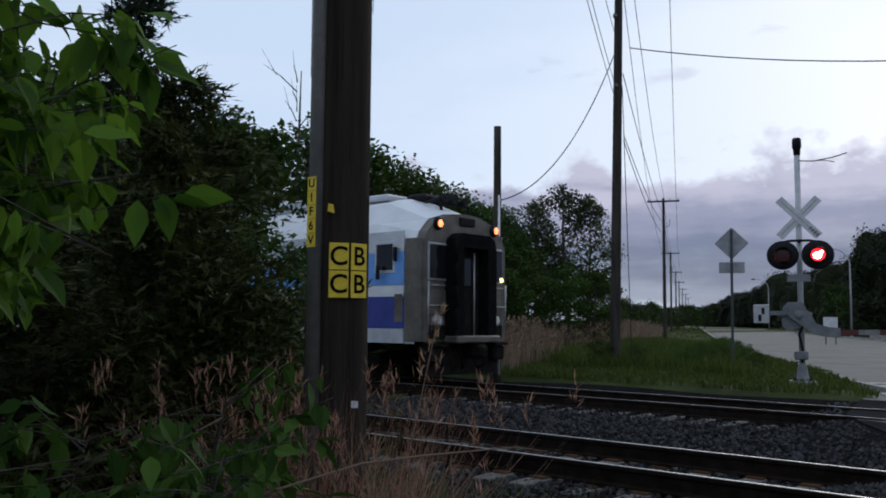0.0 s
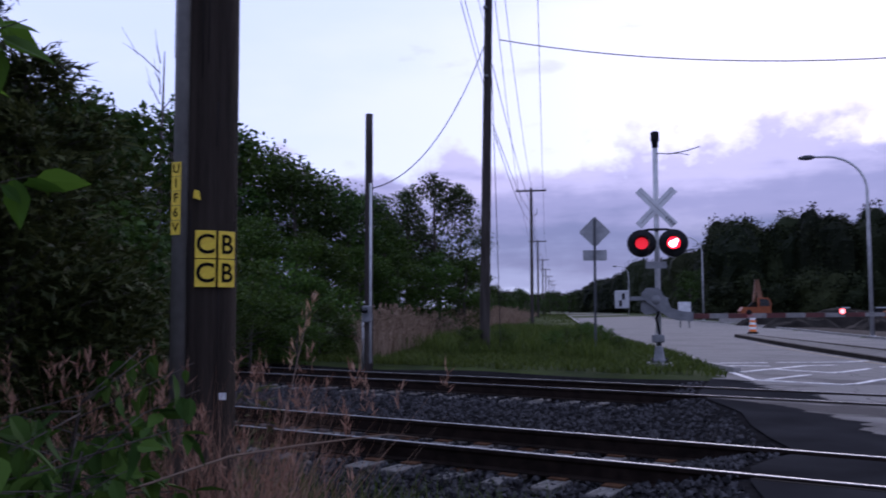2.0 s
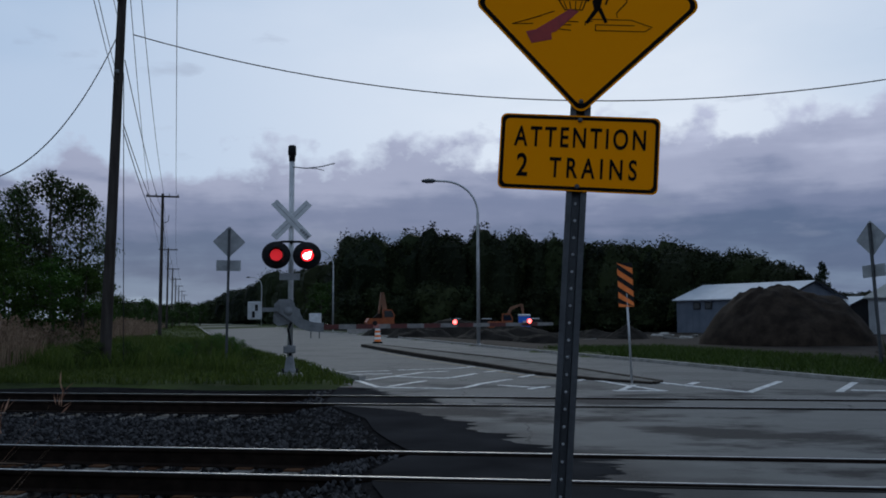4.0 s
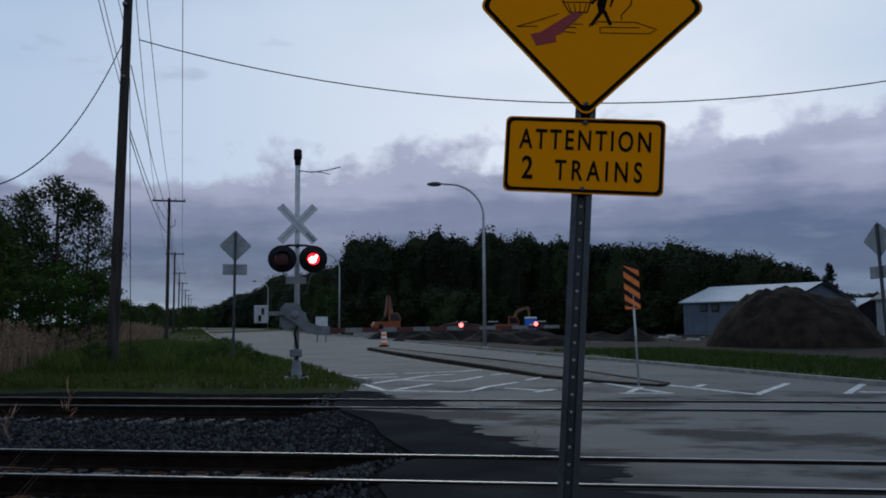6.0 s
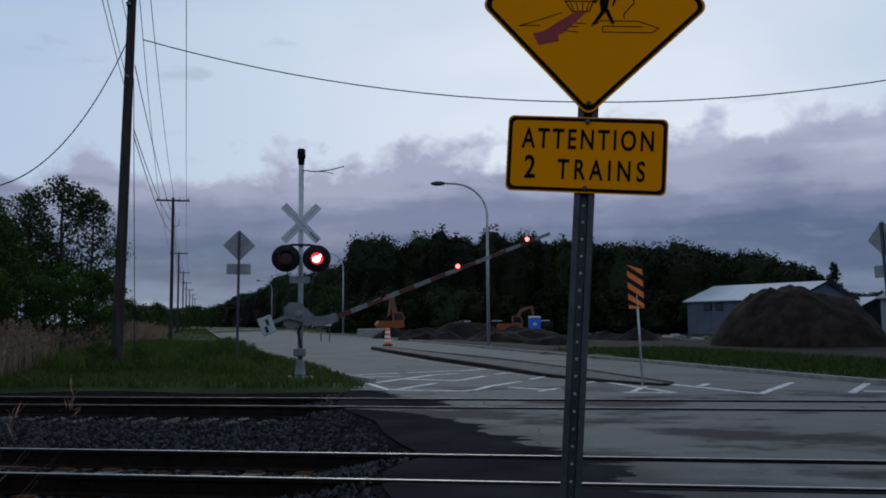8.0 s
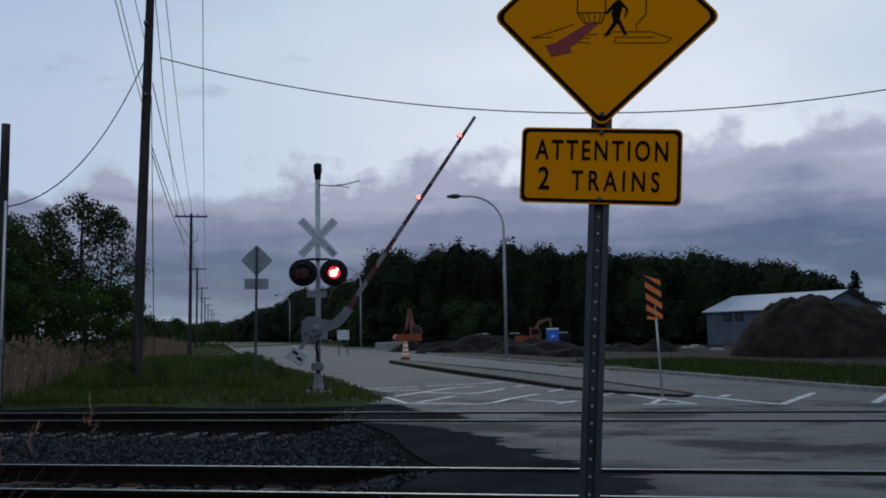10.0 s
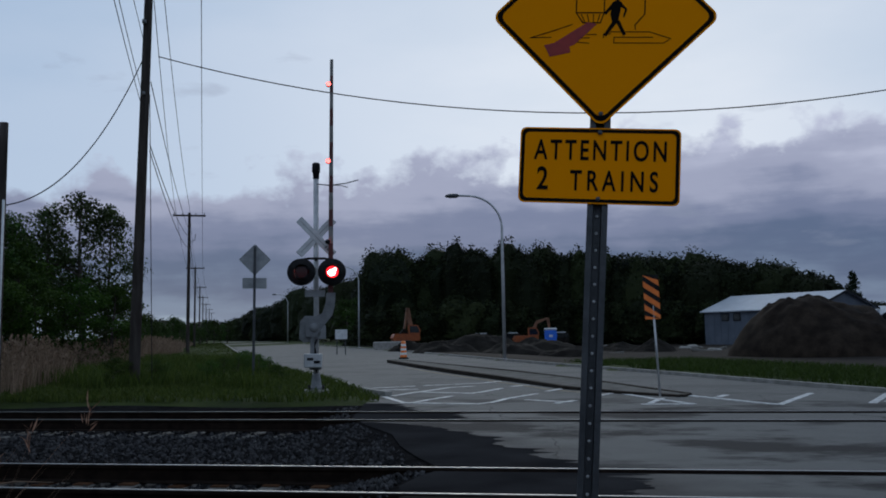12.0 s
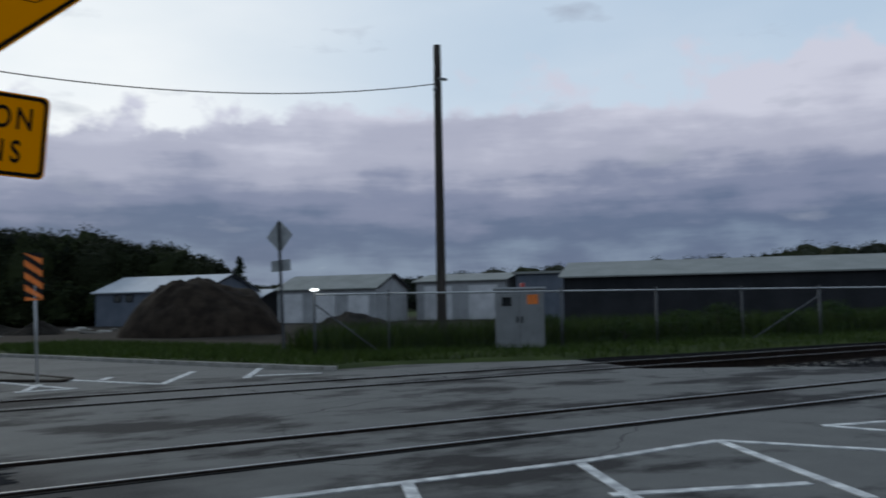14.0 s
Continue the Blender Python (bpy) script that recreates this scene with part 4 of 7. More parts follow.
p2 = thing("short_pole", pose(-13.08, 17.62, 0.08), "short dark wooden pole with a white conduit and meter box", "utility pole")
part("shaft", pole_geo(0.115, 0.095, 6.42), FAR_POLE, p2)
part("conduit", Geo().tube([(0.10, -0.06, 0.0), (0.10, -0.06, 4.6)], 0.028, 10), CROSS_WHITE, p2, "white plastic conduit")
part("meter_box", Geo().box((0.24, 0.14, 0.42), (0.07, -0.16, 1.25), c=0.02), GREY_CAST, p2, "grey meter box")
part("meter", Geo().lathe([(0.0001, -0.10), (0.07, -0.10), (0.075, 0.0)], (0.07, -0.23, 1.34), "y", 14), GLASS_DARK, p2)

RP = Vector((14.05, 24.25, -0.2))
rp = thing("utility_pole", pose(*RP), "tall grey wooden utility pole behind the fence", "utility pole")
part("shaft", pole_geo(0.17, 0.12, 10.3), FAR_POLE, rp)
part("bracket", Geo().box((0.35, 0.08, 0.08), (0.12, -0.1, 9.15), c=0.01), GREY_CAST, rp)
part("insulator", Geo().lathe([(0.0001, 0), (0.05, 0), (0.06, 0.08), (0.03, 0.14), (0.0001, 0.15)], (-0.16, -0.1, 8.72), seg=10), GREY_CAST, rp)


def wire(name, a, b, sag, label, r=0.011):
    a, b = Vector(a), Vector(b)
    pts = [a.lerp(b, t) - Vector((0, 0, sag * 4 * t * (1 - t))) for t in [k / 28 for k in range(29)]]
    solo(name, Geo().tube(pts, r, 5), WIRE, label, "cable")


wire("overhead_cable", P1_UP + Vector((0.4, 0, 9.75)), RP + Vector((-0.16, -0.1, 8.95)), 1.80, "thin black cable hung across the road", 0.017)
wire("overhead_cable", P1_UP + Vector((-0.1, 0, 9.7)), (-13.05, 17.6, 4.55), 1.0, "thin black cable hanging between two poles", 0.016)
for off, far_off, z1, z2, sag in ((0.0, -1.0, 13.6, -0.1, 0.9), (0.25, 0.0, 13.9, 0.45, 0.9), (1.55, 1.0, 13.6, -0.1, 0.9), (0.15, 0.05, 9.0, -1.5, 0.5), (0.15, 0.05, 7.1, -2.0, 0.5), (0.15, 0.05, 6.9, -2.9, 0.6)):
    wire("overhead_cable", P1_UP + ACROSS * off + Vector((0, 0, z1)), POLES[1] + ACROSS * far_off + Vector((0, 0, z2)), sag, "thin black power line along the road", 0.015)
    for k in range(1, 6):
        wire("overhead_cable", POLES[k] + ACROSS * far_off + Vector((0, 0, z2)), POLES[k + 1] + ACROSS * far_off + Vector((0, 0, z2)), 0.7, "thin black power line along the road", 0.014)
for z1, z2, sag in ((9.95, 8.6, 0.25), (8.3, 8.1, 0.25), (7.9, 7.9, 0.3)):
    wire("overhead_cable", P1_UP + Vector((0, 0, z1)), (-2.925, 2.705, z2), sag, "thin black cable hung between two poles", 0.009)
wire("guy_wire", P1_UP + Vector((0.14, 0, 8.6)), P1 + Vector((0.42, 0.3, 0.0)), 0.0, "thin steel wire running down beside the pole", 0.012)


# ---- crossing signal and gate ----
MAST = Vector((-6.465, 20.52, 0.12))
MAST_POSE = pose(*MAST, 0, 0, ROAD_TURN - 3)
signal = thing("crossing_signal", MAST_POSE, "silver crossing signal mast with crossbuck and two red lamps", "crossing signal")
signal.scale = (1, 1, 0.964)
part("mast_pole", Geo().tube([(0, 0, 0.2), (0, 0, 5.5)], 0.066, 16), MAST_PAINT, signal, "silver-painted tube")
part("base_casting", Geo().lathe([(0.0001, 0.42), (0.085, 0.42), (0.10, 0.36), (0.13, 0.12), (0.20, 0.08), (0.21, 0.0), (0.0001, 0.0)], seg=14), GREY_CAST, signal, "cast mast base")
part("footing", Geo().box((0.62, 0.5, 0.14), (0, 0, -0.05), c=0.03), CONCRETE, signal, "concrete footing")
for x in (-0.17, 0.17):
    for y in (-0.17, 0.17):
        part("anchor_bolt", Geo().lathe([(0.0001, 0.10), (0.03, 0.10), (0.03, 0.0), (0.0001, 0.0)], (x, y, 0.02), seg=6), BLACK, signal)
part("bell", Geo().lathe([(0.0001, 5.91), (0.075, 5.90), (0.10, 5.87), (0.105, 5.66), (0.085, 5.63), (0.075, 5.48), (0.06, 5.46), (0.06, 5.36)], seg=16), BLACK, signal, "dark bell on top")
br = Geo().tube([(0, -0.05, 5.33), (0.35, -0.06, 5.30), (0.75, -0.08, 5.36), (1.06, -0.10, 5.45)], 0.014, 6)
br.tube([(0.3, -0.06, 5.31), (0.6, -0.07, 5.30), (0.80, -0.08, 5.25)], 0.010, 6)
part("cable_bracket", br, GREY_CAST, signal, "thin wire bracket")
cb = part("crossbuck", Geo().box((0.20, 0.03, 0.20), (0, -0.085, 3.93)), GREY_CAST, signal, "white crossbuck of two boards")
for i, a in enumerate((47, -47)):
    part("board", Geo().box((1.26, 0.012, 0.20), (0, -0.10 - 0.014 * i, 3.93), Matrix.Rotation(radians(-a), 3, "Y"), 0.004), CROSS_WHITE, cb)
    part("edge_line", Geo().box((1.10, 0.003, 0.012), (0, -0.108 - 0.014 * i, 3.93), Matrix.Rotation(radians(-a), 3, "Y")), GREY_CAST, cb)
bars = Geo()
for k in range(4):
    bars.box((0.05, 0.003, 0.09), Vector((0, -0.123, 3.93)) + Matrix.Rotation(radians(47), 3, "Y") @ Vector((0.36 + 0.075 * k, 0, 0)), Matrix.Rotation(radians(47), 3, "Y"))
part("marking_bar", bars, GREY_CAST, cb)
part("lamp_arm", Geo().tube([(-0.40, -0.44, 3.30), (-0.2, -0.44, 3.34), (0.2, -0.44, 3.34), (0.40, -0.44, 3.30)], 0.03, 8), BLACK, signal, "black lamp crossarm")
part("lamp_bracket", Geo().tube([(0, -0.05, 3.34), (0, -0.44, 3.34)], 0.04, 8), BLACK, signal, "black bracket carrying the lamps")
part("small_plate", Geo().box((0.50, 0.012, 0.17), (-0.03, -0.075, 2.47), c=0.003), SIGN_BACK, signal, "small grey plate")
for x in (-0.37, 0.37):
    h = part("lamp_housing", Geo().lathe([(0.0001, 0.16), (0.12, 0.15), (0.17, 0.08), (0.18, -0.02), (0.345, -0.03), (0.345, -0.045), (0.18, -0.05)], (x, -0.47, 2.99), "y", 28), BLACK, signal, "black lamp head with a round backing plate")
    hood = []
    for y in (-0.05, -0.36):
        for k in range(19):
            a = radians(-25 + 230 * k / 18)
            r = 0.185 if y > -0.1 else 0.175
            hood.append((x + r * math.cos(a), -0.47 + y * (1 if y > -0.1 else 0.55 + 0.45 * math.sin(max(0, a)) if a < math.pi else 0.55), 2.99 + r * math.sin(a)))
    part("hood", Geo().add(hood, [(k, k + 1, 19 + k + 1, 19 + k) for k in range(18)], True), BLACK, h)
    part("lens", Geo().lathe([(0.0001, -0.075), (0.06, -0.072), (0.12, -0.062), (0.165, -0.045)], (x, -0.47, 2.99), "y", 24), LENS, h, "dark red lens")
LAMPS = {}
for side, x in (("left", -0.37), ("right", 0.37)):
    # added drum: its lit, dim and dark faces imitate the lamp's flashing
    lamp = part("flash_drum", Geo().prism([(0.172 * math.cos(radians(a)), 0.172 * math.sin(radians(a))) for a in (90, 210, 330)], -0.152, 0.152), BLACK, signal, "added three-faced drum, turned to imitate the flashing lamp")
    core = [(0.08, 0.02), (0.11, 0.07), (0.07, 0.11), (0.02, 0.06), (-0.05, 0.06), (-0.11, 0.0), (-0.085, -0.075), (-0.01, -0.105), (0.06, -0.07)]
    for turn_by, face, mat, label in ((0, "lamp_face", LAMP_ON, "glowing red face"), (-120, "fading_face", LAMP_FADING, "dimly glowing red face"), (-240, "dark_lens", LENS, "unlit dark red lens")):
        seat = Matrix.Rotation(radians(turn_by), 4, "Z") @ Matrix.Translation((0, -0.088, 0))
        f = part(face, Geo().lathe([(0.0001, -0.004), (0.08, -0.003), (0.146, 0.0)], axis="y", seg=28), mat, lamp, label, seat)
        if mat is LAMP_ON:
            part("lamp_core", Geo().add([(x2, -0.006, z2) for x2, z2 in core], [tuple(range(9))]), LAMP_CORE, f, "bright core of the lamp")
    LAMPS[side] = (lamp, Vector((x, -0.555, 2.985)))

mech = part("gate_mechanism", Geo().prism([(-0.42, 1.31), (-0.40, 1.76), (-0.28, 1.89), (0.02, 1.89), (0.10, 1.77), (0.10, 1.39), (0.0, 1.27), (-0.3, 1.21)], -0.20, -0.07, "y"), GREY_CAST, signal, "grey gate motor housing")
part("housing_cover", Geo().prism([(-0.37, 1.35), (-0.35, 1.73), (-0.26, 1.84), (0.0, 1.84), (0.05, 1.75), (0.05, 1.41), (-0.02, 1.32)], -0.212, -0.20, "y"), GREY_CAST, mech)
part("cable_loop", Geo().tube([(0.02, -0.2, 1.30), (-0.06, -0.22, 1.12), (-0.02, -0.18, 0.95), (0.02, -0.1, 0.7), (0.0, -0.05, 0.45)], 0.03, 7), BLACK, signal, "black cable")
box2 = part("junction_box", Geo().box((0.30, 0.16, 0.20), (-0.02, -0.10, 0.62), c=0.02), GREY_CAST, signal)

# the arm is modelled lowered: it reaches along x, below the pivot
PIVOT = MAST_POSE @ Vector((-0.06, -0.26, 1.53))
gate = thing("gate_arm", Matrix.Translation(PIVOT) @ pose(0, 0, 0, 0, 0, ROAD_TURN - 3), "red and white crossing gate arm with small red lamps", "gate arm")
part("hub", Geo().lathe([(0.0001, -0.07), (0.10, -0.07), (0.12, -0.03), (0.12, 0.06), (0.0001, 0.06)], axis="y", seg=18), GREY_CAST, gate, "round pivot hub")
part("arm_bracket", Geo().prism([(-0.22, 0.20), (0.05, 0.20), (0.24, 0.06), (0.36, -0.20), (0.62, -0.28), (0.86, -0.30), (0.86, -0.52), (0.52, -0.50), (0.30, -0.44), (0.10, -0.28), (-0.10, -0.12), (-0.22, -0.05)], -0.05, 0.05, "y"), GREY_CAST, gate, "curved grey arm bracket")
part("counterweight_lever", Geo().box((0.62, 0.05, 0.10), (-0.48, 0, 0.04)), GREY_CAST, gate)
cw = part("counterweight", Geo().box((0.34, 0.22, 0.44), (-0.80, 0, 0.02), c=0.02), MAST_PAINT, gate, "grey counterweight block")
for z in (-0.08, 0.10):
    part("slot", Geo().box((0.07, 0.01, 0.15), (-0.80 + z * 0.4, -0.112, z * 0.9), c=0.004), BLACK, cw)
N_BANDS, ARM_START, ARM_END = 14, 0.80, 6.78
for k in range(N_BANDS):
    x0, x1 = ARM_START + (ARM_END - ARM_START) * k / N_BANDS, ARM_START + (ARM_END - ARM_START) * (k + 1) / N_BANDS
    h0, h1 = 0.062 - 0.022 * k / N_BANDS, 0.062 - 0.022 * (k + 1) / N_BANDS
    z = -0.40
    g = Geo().add([(x0, -0.03, z - h0), (x1, -0.03, z - h1), (x1, -0.03, z + h1), (x0, -0.03, z + h0), (x0, 0.03, z - h0), (x1, 0.03, z - h1), (x1, 0.03, z + h1), (x0, 0.03, z + h0)],
                  [(0, 1, 2, 3), (7, 6, 5, 4), (0, 4, 5, 1), (3, 2, 6, 7), (0, 3, 7, 4), (1, 5, 6, 2)])
    part("arm_band", g, (ARM_RED, ARM_WHITE)[k % 2], gate)
ARM_LAMPS = []
for x, kind in ((2.12, "left"), (4.15, "right"), (6.12, "tip")):
    hs = part("arm_lamp_housing", Geo().lathe([(0.0001, 0.05), (0.055, 0.045), (0.06, -0.02), (0.05, -0.05)], (x, -0.02, -0.32), "y", 14), BLACK, gate, "small black arm lamp")
    part("lens", Geo().lathe([(0.0001, -0.045), (0.048, -0.035)], (x, -0.02, -0.32), "y", 14), LENS, hs)
    # added disc; turning it away imitates the small lamp going out
    d = part("flash_disc", Geo().lathe([(0.0001, 0.005), (0.062, 0.005), (0.062, -0.008), (0.058, -0.008), (0.058, 0.002), (0.0001, 0.002)], axis="y", seg=16), BLACK, gate, "small added disc with a glowing face, turned to imitate flashing")
    part("lamp_face", Geo().lathe([(0.0001, 0.0), (0.058, 0.0)], axis="y", seg=16), ARM_LAMP_ON, d, "glowing red face")
    ARM_LAMPS.append((d, Vector((x, -0.085, -0.32)), kind))


# ---- other signs and lamps ----
def sign_back(at, rz, lean, label, zc, plate_z, size=0.76, tilt=0):
    root = thing("road_sign", pose(*at, tilt, lean, rz), label, "road sign", "signs seen from behind")
    part("post", Geo().box((0.085, 0.05, zc + 0.5), (0, 0, (zc + 0.5) / 2 - 0.05)), POST_STEEL, root)
    part("diamond_plate", Geo().prism([(x, z + zc) for x, z in turned(rounded(size, size, 0.05), 45)], 0.03, 0.036, "y"), SIGN_BACK, root, "bare grey back of a diamond sign")
    part("lower_plate", Geo().prism([(x, z + plate_z) for x, z in rounded(0.80, 0.36, 0.03)], 0.03, 0.036, "y"), SIGN_BACK, root, "bare grey back of a plate")


sign_back((-10.83, 27.44, 0.1), ROAD_TURN - 2, 0.4, "grey back of a diamond road sign on a steel post", 3.95, 3.15)
sign_back((9.3, 26.0, -0.15), -60, -3.0, "grey back of a leaning diamond road sign on a steel post", 3.9, 2.95)

chev = thing("object_marker", pose(1.62, 19.0, 0.10, 0, -1.6, 2), "orange and black striped hazard marker on a thin post", "road sign")
part("post", Geo().tube([(0.04, 0.02, -0.05), (0.02, 0.02, 1.9)], 0.024, 8), PALE_METAL, chev)
W, H, Z0 = 0.33, 0.96, 1.60
pnl = part("panel", Geo().prism([(-W / 2, Z0), (W / 2, Z0), (W / 2, Z0 + H), (-W / 2, Z0 + H)], 0.0, 0.004, "y"), BLACK, chev, "black panel with slanted orange stripes")
for k in range(5):
    zt = Z0 + H + 0.12 - 0.25 * k
    poly = [(-W / 2, zt), (W / 2, zt - 0.24), (W / 2, zt - 0.37), (-W / 2, zt - 0.13)]
    out = []
    for i, p in enumerate(poly):
        out.append((p[0], min(max(p[1], Z0), Z0 + H)))
    if max(p[1] for p in out) - min(p[1] for p in out) > 0.03:
        part("stripe", Geo().prism(out, -0.003, 0.0, "y"), ORANGE, pnl)


def street_lamp(at, h, reach, turn, label):
    root = thing("street_lamp", pose(*at, 0, 0, turn), label, "street lamp", "street lamps")
    path = [(0, 0, 0), (0, 0, h * 0.5), (0, 0, h - 1.9)]
    for k in range(1, 13):
        a = radians(90 * k / 12)
        path.append((-reach * 0.8 * (1 - math.cos(a)), 0, h - 1.9 + 1.75 * math.sin(a)))
    path.append((-reach, 0, h - 0.12))
    part("column", Geo().tube(path, [0.10, 0.085, 0.07] + [0.055] * 13, 12), PALE_METAL, root)
    part("base_flange", Geo().lathe([(0.0001, 0.12), (0.14, 0.10), (0.2, 0.02), (0.2, -0.1)], seg=14), PALE_METAL, root)
    part("lamp_head", Geo().lathe([(0.0001, -0.42), (0.07, -0.38), (0.13, -0.1), (0.12, 0.2), (0.05, 0.36), (0.0001, 0.38)], (-reach - 0.25, 0, h - 0.13), "x", 12), POST_STEEL, root, "cobra-head luminaire")


street_lamp((-3.95, 45.2, 0.0), 8.95, 2.35, 5, "tall grey street lamp with a curved arm beside the kerb")
street_lamp((-24.1, 92.0, 0.0), 9.2, 2.3, 5, "distant grey street lamp with a curved arm")
street_lamp((-53.0, 151.0, 0.0), 9.2, 2.3, 5, "far grey street lamp with a curved arm")
street_lamp((-95.0, 262.0, 0.0), 9.2, 2.3, 5, "far grey street lamp with a curved arm")

# white roadside boards near the street lamps
for at, wd, z in (((-17.6, 62.0, 0.0), 0.9, 1.5), ((-37.0, 118.0, 0.0), 2.4, 1.9)):
    b = thing("roadside_board", pose(*at, 0, 0, ROAD_TURN), "pale board on two posts beside the road", "sign board")
    part("panel", Geo().box((wd, 0.05, wd * 0.8), (0, 0, z), c=0.01), CROSS_WHITE if wd < 1 else SIGN_BACK, b)
    for x in (-wd * 0.35, wd * 0.35):
        part("leg", Geo().box((0.07, 0.07, z + 0.4), (x, 0.06, (z + 0.4) / 2 - 0.2)), POST_STEEL, b)

barrel = thing("traffic_drum", pose(-9.55, 46.0, 0.12), "orange construction drum with white bands on a black base", "traffic drum")
barrel.scale = (0.74, 0.74, 0.74)
part("base", Geo().lathe([(0.0001, 0.12), (0.32, 0.10), (0.38, 0.03), (0.38, -0.02)], seg=16), RUBBER, barrel, "black rubber base")
for k in range(7):
    r0, r1 = 0.25 - 0.012 * k, 0.25 - 0.012 * (k + 1)
    part("band", Geo().lathe([(r0, 0.12 + 0.16 * k), (r0 - 0.002, 0.27 + 0.16 * k), (r1, 0.28 + 0.16 * k)], seg=16), (ORANGE, BARREL_WHITE)[k % 2], barrel)
part("top", Geo().lathe([(0.0001, 1.30), (0.10, 1.30), (0.166, 1.24)], seg=16), ORANGE, barrel)


# ---- train ----
def make_train():
    root = thing("commuter_train", pose(0, 15.19, 0), "silver, white and blue commuter train cab car with lit end lamps", "train")
    top = [(-1.50, 0.95), (-1.52, 2.2), (-1.50, 3.40), (-1.40, 3.62), (-1.05, 4.12), (-0.5, 4.30), (0, 4.34), (0.5, 4.30), (1.05, 4.12), (1.40, 3.62), (1.50, 3.40), (1.52, 2.2), (1.50, 0.95)]
    nose = [(-1.48, 0.95), (-1.49, 2.2), (-1.48, 3.15), (-1.36, 3.40), (-1.05, 3.70), (-0.5, 3.86), (0, 3.90), (0.5, 3.86), (1.05, 3.70), (1.36, 3.40), (1.48, 3.15), (1.49, 2.2), (1.48, 0.95)]
    for car in range(4):
        x1 = -0.25 - 26.0 * car
        x0 = x1 - 25.3
        shell = Geo().prism(top, x0, x1 - (0 if car else 1.15), "x")
        if not car:
            shell.add([(x1 - 1.15, y, z) for y, z in top] + [(x1, y, z) for y, z in nose], [(i, i + 1, 14 + i, 13 + i) for i in range(12)])
        body = part("car_body", shell, CAR_WHITE, root, "pale car body with rounded roof")
        if not car:
            for s in (-1, 1):
                part("corner_panel", Geo().box((0.50, 0.03, 2.25), (x1 - 0.01, s * 1.500, 2.12), c=0.01), CAR_FRONT, body, "grey steel corner panel")
            part("roof_hatch", Geo().box((0.9, 1.5, 0.16), (x1 - 2.0, 0, 4.36), c=0.04), STEEL_SIDE, body)
            part("side_locker", Geo().box((0.26, 0.02, 0.62), (x1 - 0.42, -1.53, 1.72), c=0.006), CAR_FRONT, body, "grey side locker door")
            part("window_visor", Geo().box((0.04, 0.10, 0.32), (x1 - 0.48, -1.60, 2.90), c=0.01), BLACK, body, "dark mirror beside the cab window")
        for s in (-1, 1):
            for z0, z1, mat, nm in ((0.95, 1.27, STEEL_SIDE, "sill_band"), (1.27, 1.97, CAR_DARK_BLUE, "dark_blue_band"), (1.97, 2.22, CAR_WHITE, "white_band"), (2.22, 2.95, CAR_LIGHT_BLUE, "light_blue_band"), (2.95, 3.42, STEEL_SIDE, "steel_band")):
                part(nm, Geo().box((25.2 if car else 24.98, 0.02, z1 - z0 - 0.01), ((x0 + x1) / 2 - (0.0 if car else 0.11), s * 1.528, (z0 + z1) / 2)), mat, body)
            for k in range(11):
                xw = x1 - (0.85 if k == 0 else 1.55) - 2.15 * k
                wn = part("window", Geo().box((0.62 if k == 0 else 1.35, 0.03, 0.72), (xw, s * 1.535, 2.85), c=0.012), STEEL_SIDE, body, "window with a metal frame")
                part("pane", Geo().box((0.50 if k == 0 else 1.22, 0.012, 0.58), (xw, s * 1.552, 2.85)), GLASS_DARK, wn)
        for k in range(2):
            part("roof_unit", Geo().box((5.2, 1.7, 0.30), (x1 - 5.5 - 14 * k, 0, 4.38), c=0.08), STEEL_SIDE, body)
        for xb in (x1 - 3.2, x0 + 3.2):
            bog = part("bogie", Geo().box((3.4, 2.1, 0.30), (xb, 0, 0.55), c=0.05), GRIME, root)
            for dx in (-1.25, 1.25):
                for s in (-0.75, 0.75):
                    part("wheel", Geo().lathe([(0.0001, -0.07), (0.44, -0.07), (0.46, 0.05), (0.48, 0.07), (0.0001, 0.07)], (xb + dx, s, 0.462), "y", 20), GRIME, bog)
        part("underframe", Geo().box((15.5, 2.3, 0.55), ((x0 + x1) / 2, 0, 0.72), c=0.05), GRIME, root)
    # cab end
    end = part("cab_end", Geo().prism([(-1.48, 1.0), (1.48, 1.0), (1.49, 3.1), (1.36, 3.4), (1.05, 3.68), (0.5, 3.84), (0, 3.88), (-0.5, 3.84), (-1.05, 3.68), (-1.36, 3.4), (-1.49, 3.1)], -0.25, 0.0, "x"), CAR_FRONT, root, "grey metal cab end with gangway")
    part("gangway_frame", Geo().prism([(-0.76, 0.98), (-0.76, 3.08), (-0.70, 3.28), (-0.52, 3.40), (0.52, 3.40), (0.70, 3.28), (0.76, 3.08), (0.76, 0.98), (0.44, 0.98), (0.44, 3.08), (-0.44, 3.08), (-0.44, 0.98)], 0.0, 0.30, "x"), RUBBER, end, "black rubber gangway diaphragm")
    part("threshold_plate", Geo().box((0.42, 1.60, 0.16), (0.20, 0, 1.04), c=0.03), CAR_FRONT, end, "grime-stained steel threshold plate")
    for z in (1.5, 2.0, 2.5, 3.0):
        part("diaphragm_fold", Geo().tube([(0.305, -0.74, z - 0.25), (0.33, -0.74, z), (0.305, -0.74, z + 0.2)], 0.03, 6), RUBBER, end)
    part("gangway_door", Geo().box((0.04, 0.80, 2.15), (0.02, 0, 2.07)), GRIME, end, "dark end door")
    part("door_window", Geo().box((0.02, 0.34, 0.62), (0.05, 0, 2.55)), GLASS_DARK, end)
    part("door_rail", Geo().tube([(0.10, 0.16, 1.1), (0.10, 0.16, 3.0)], 0.02, 6), PALE_METAL, end)
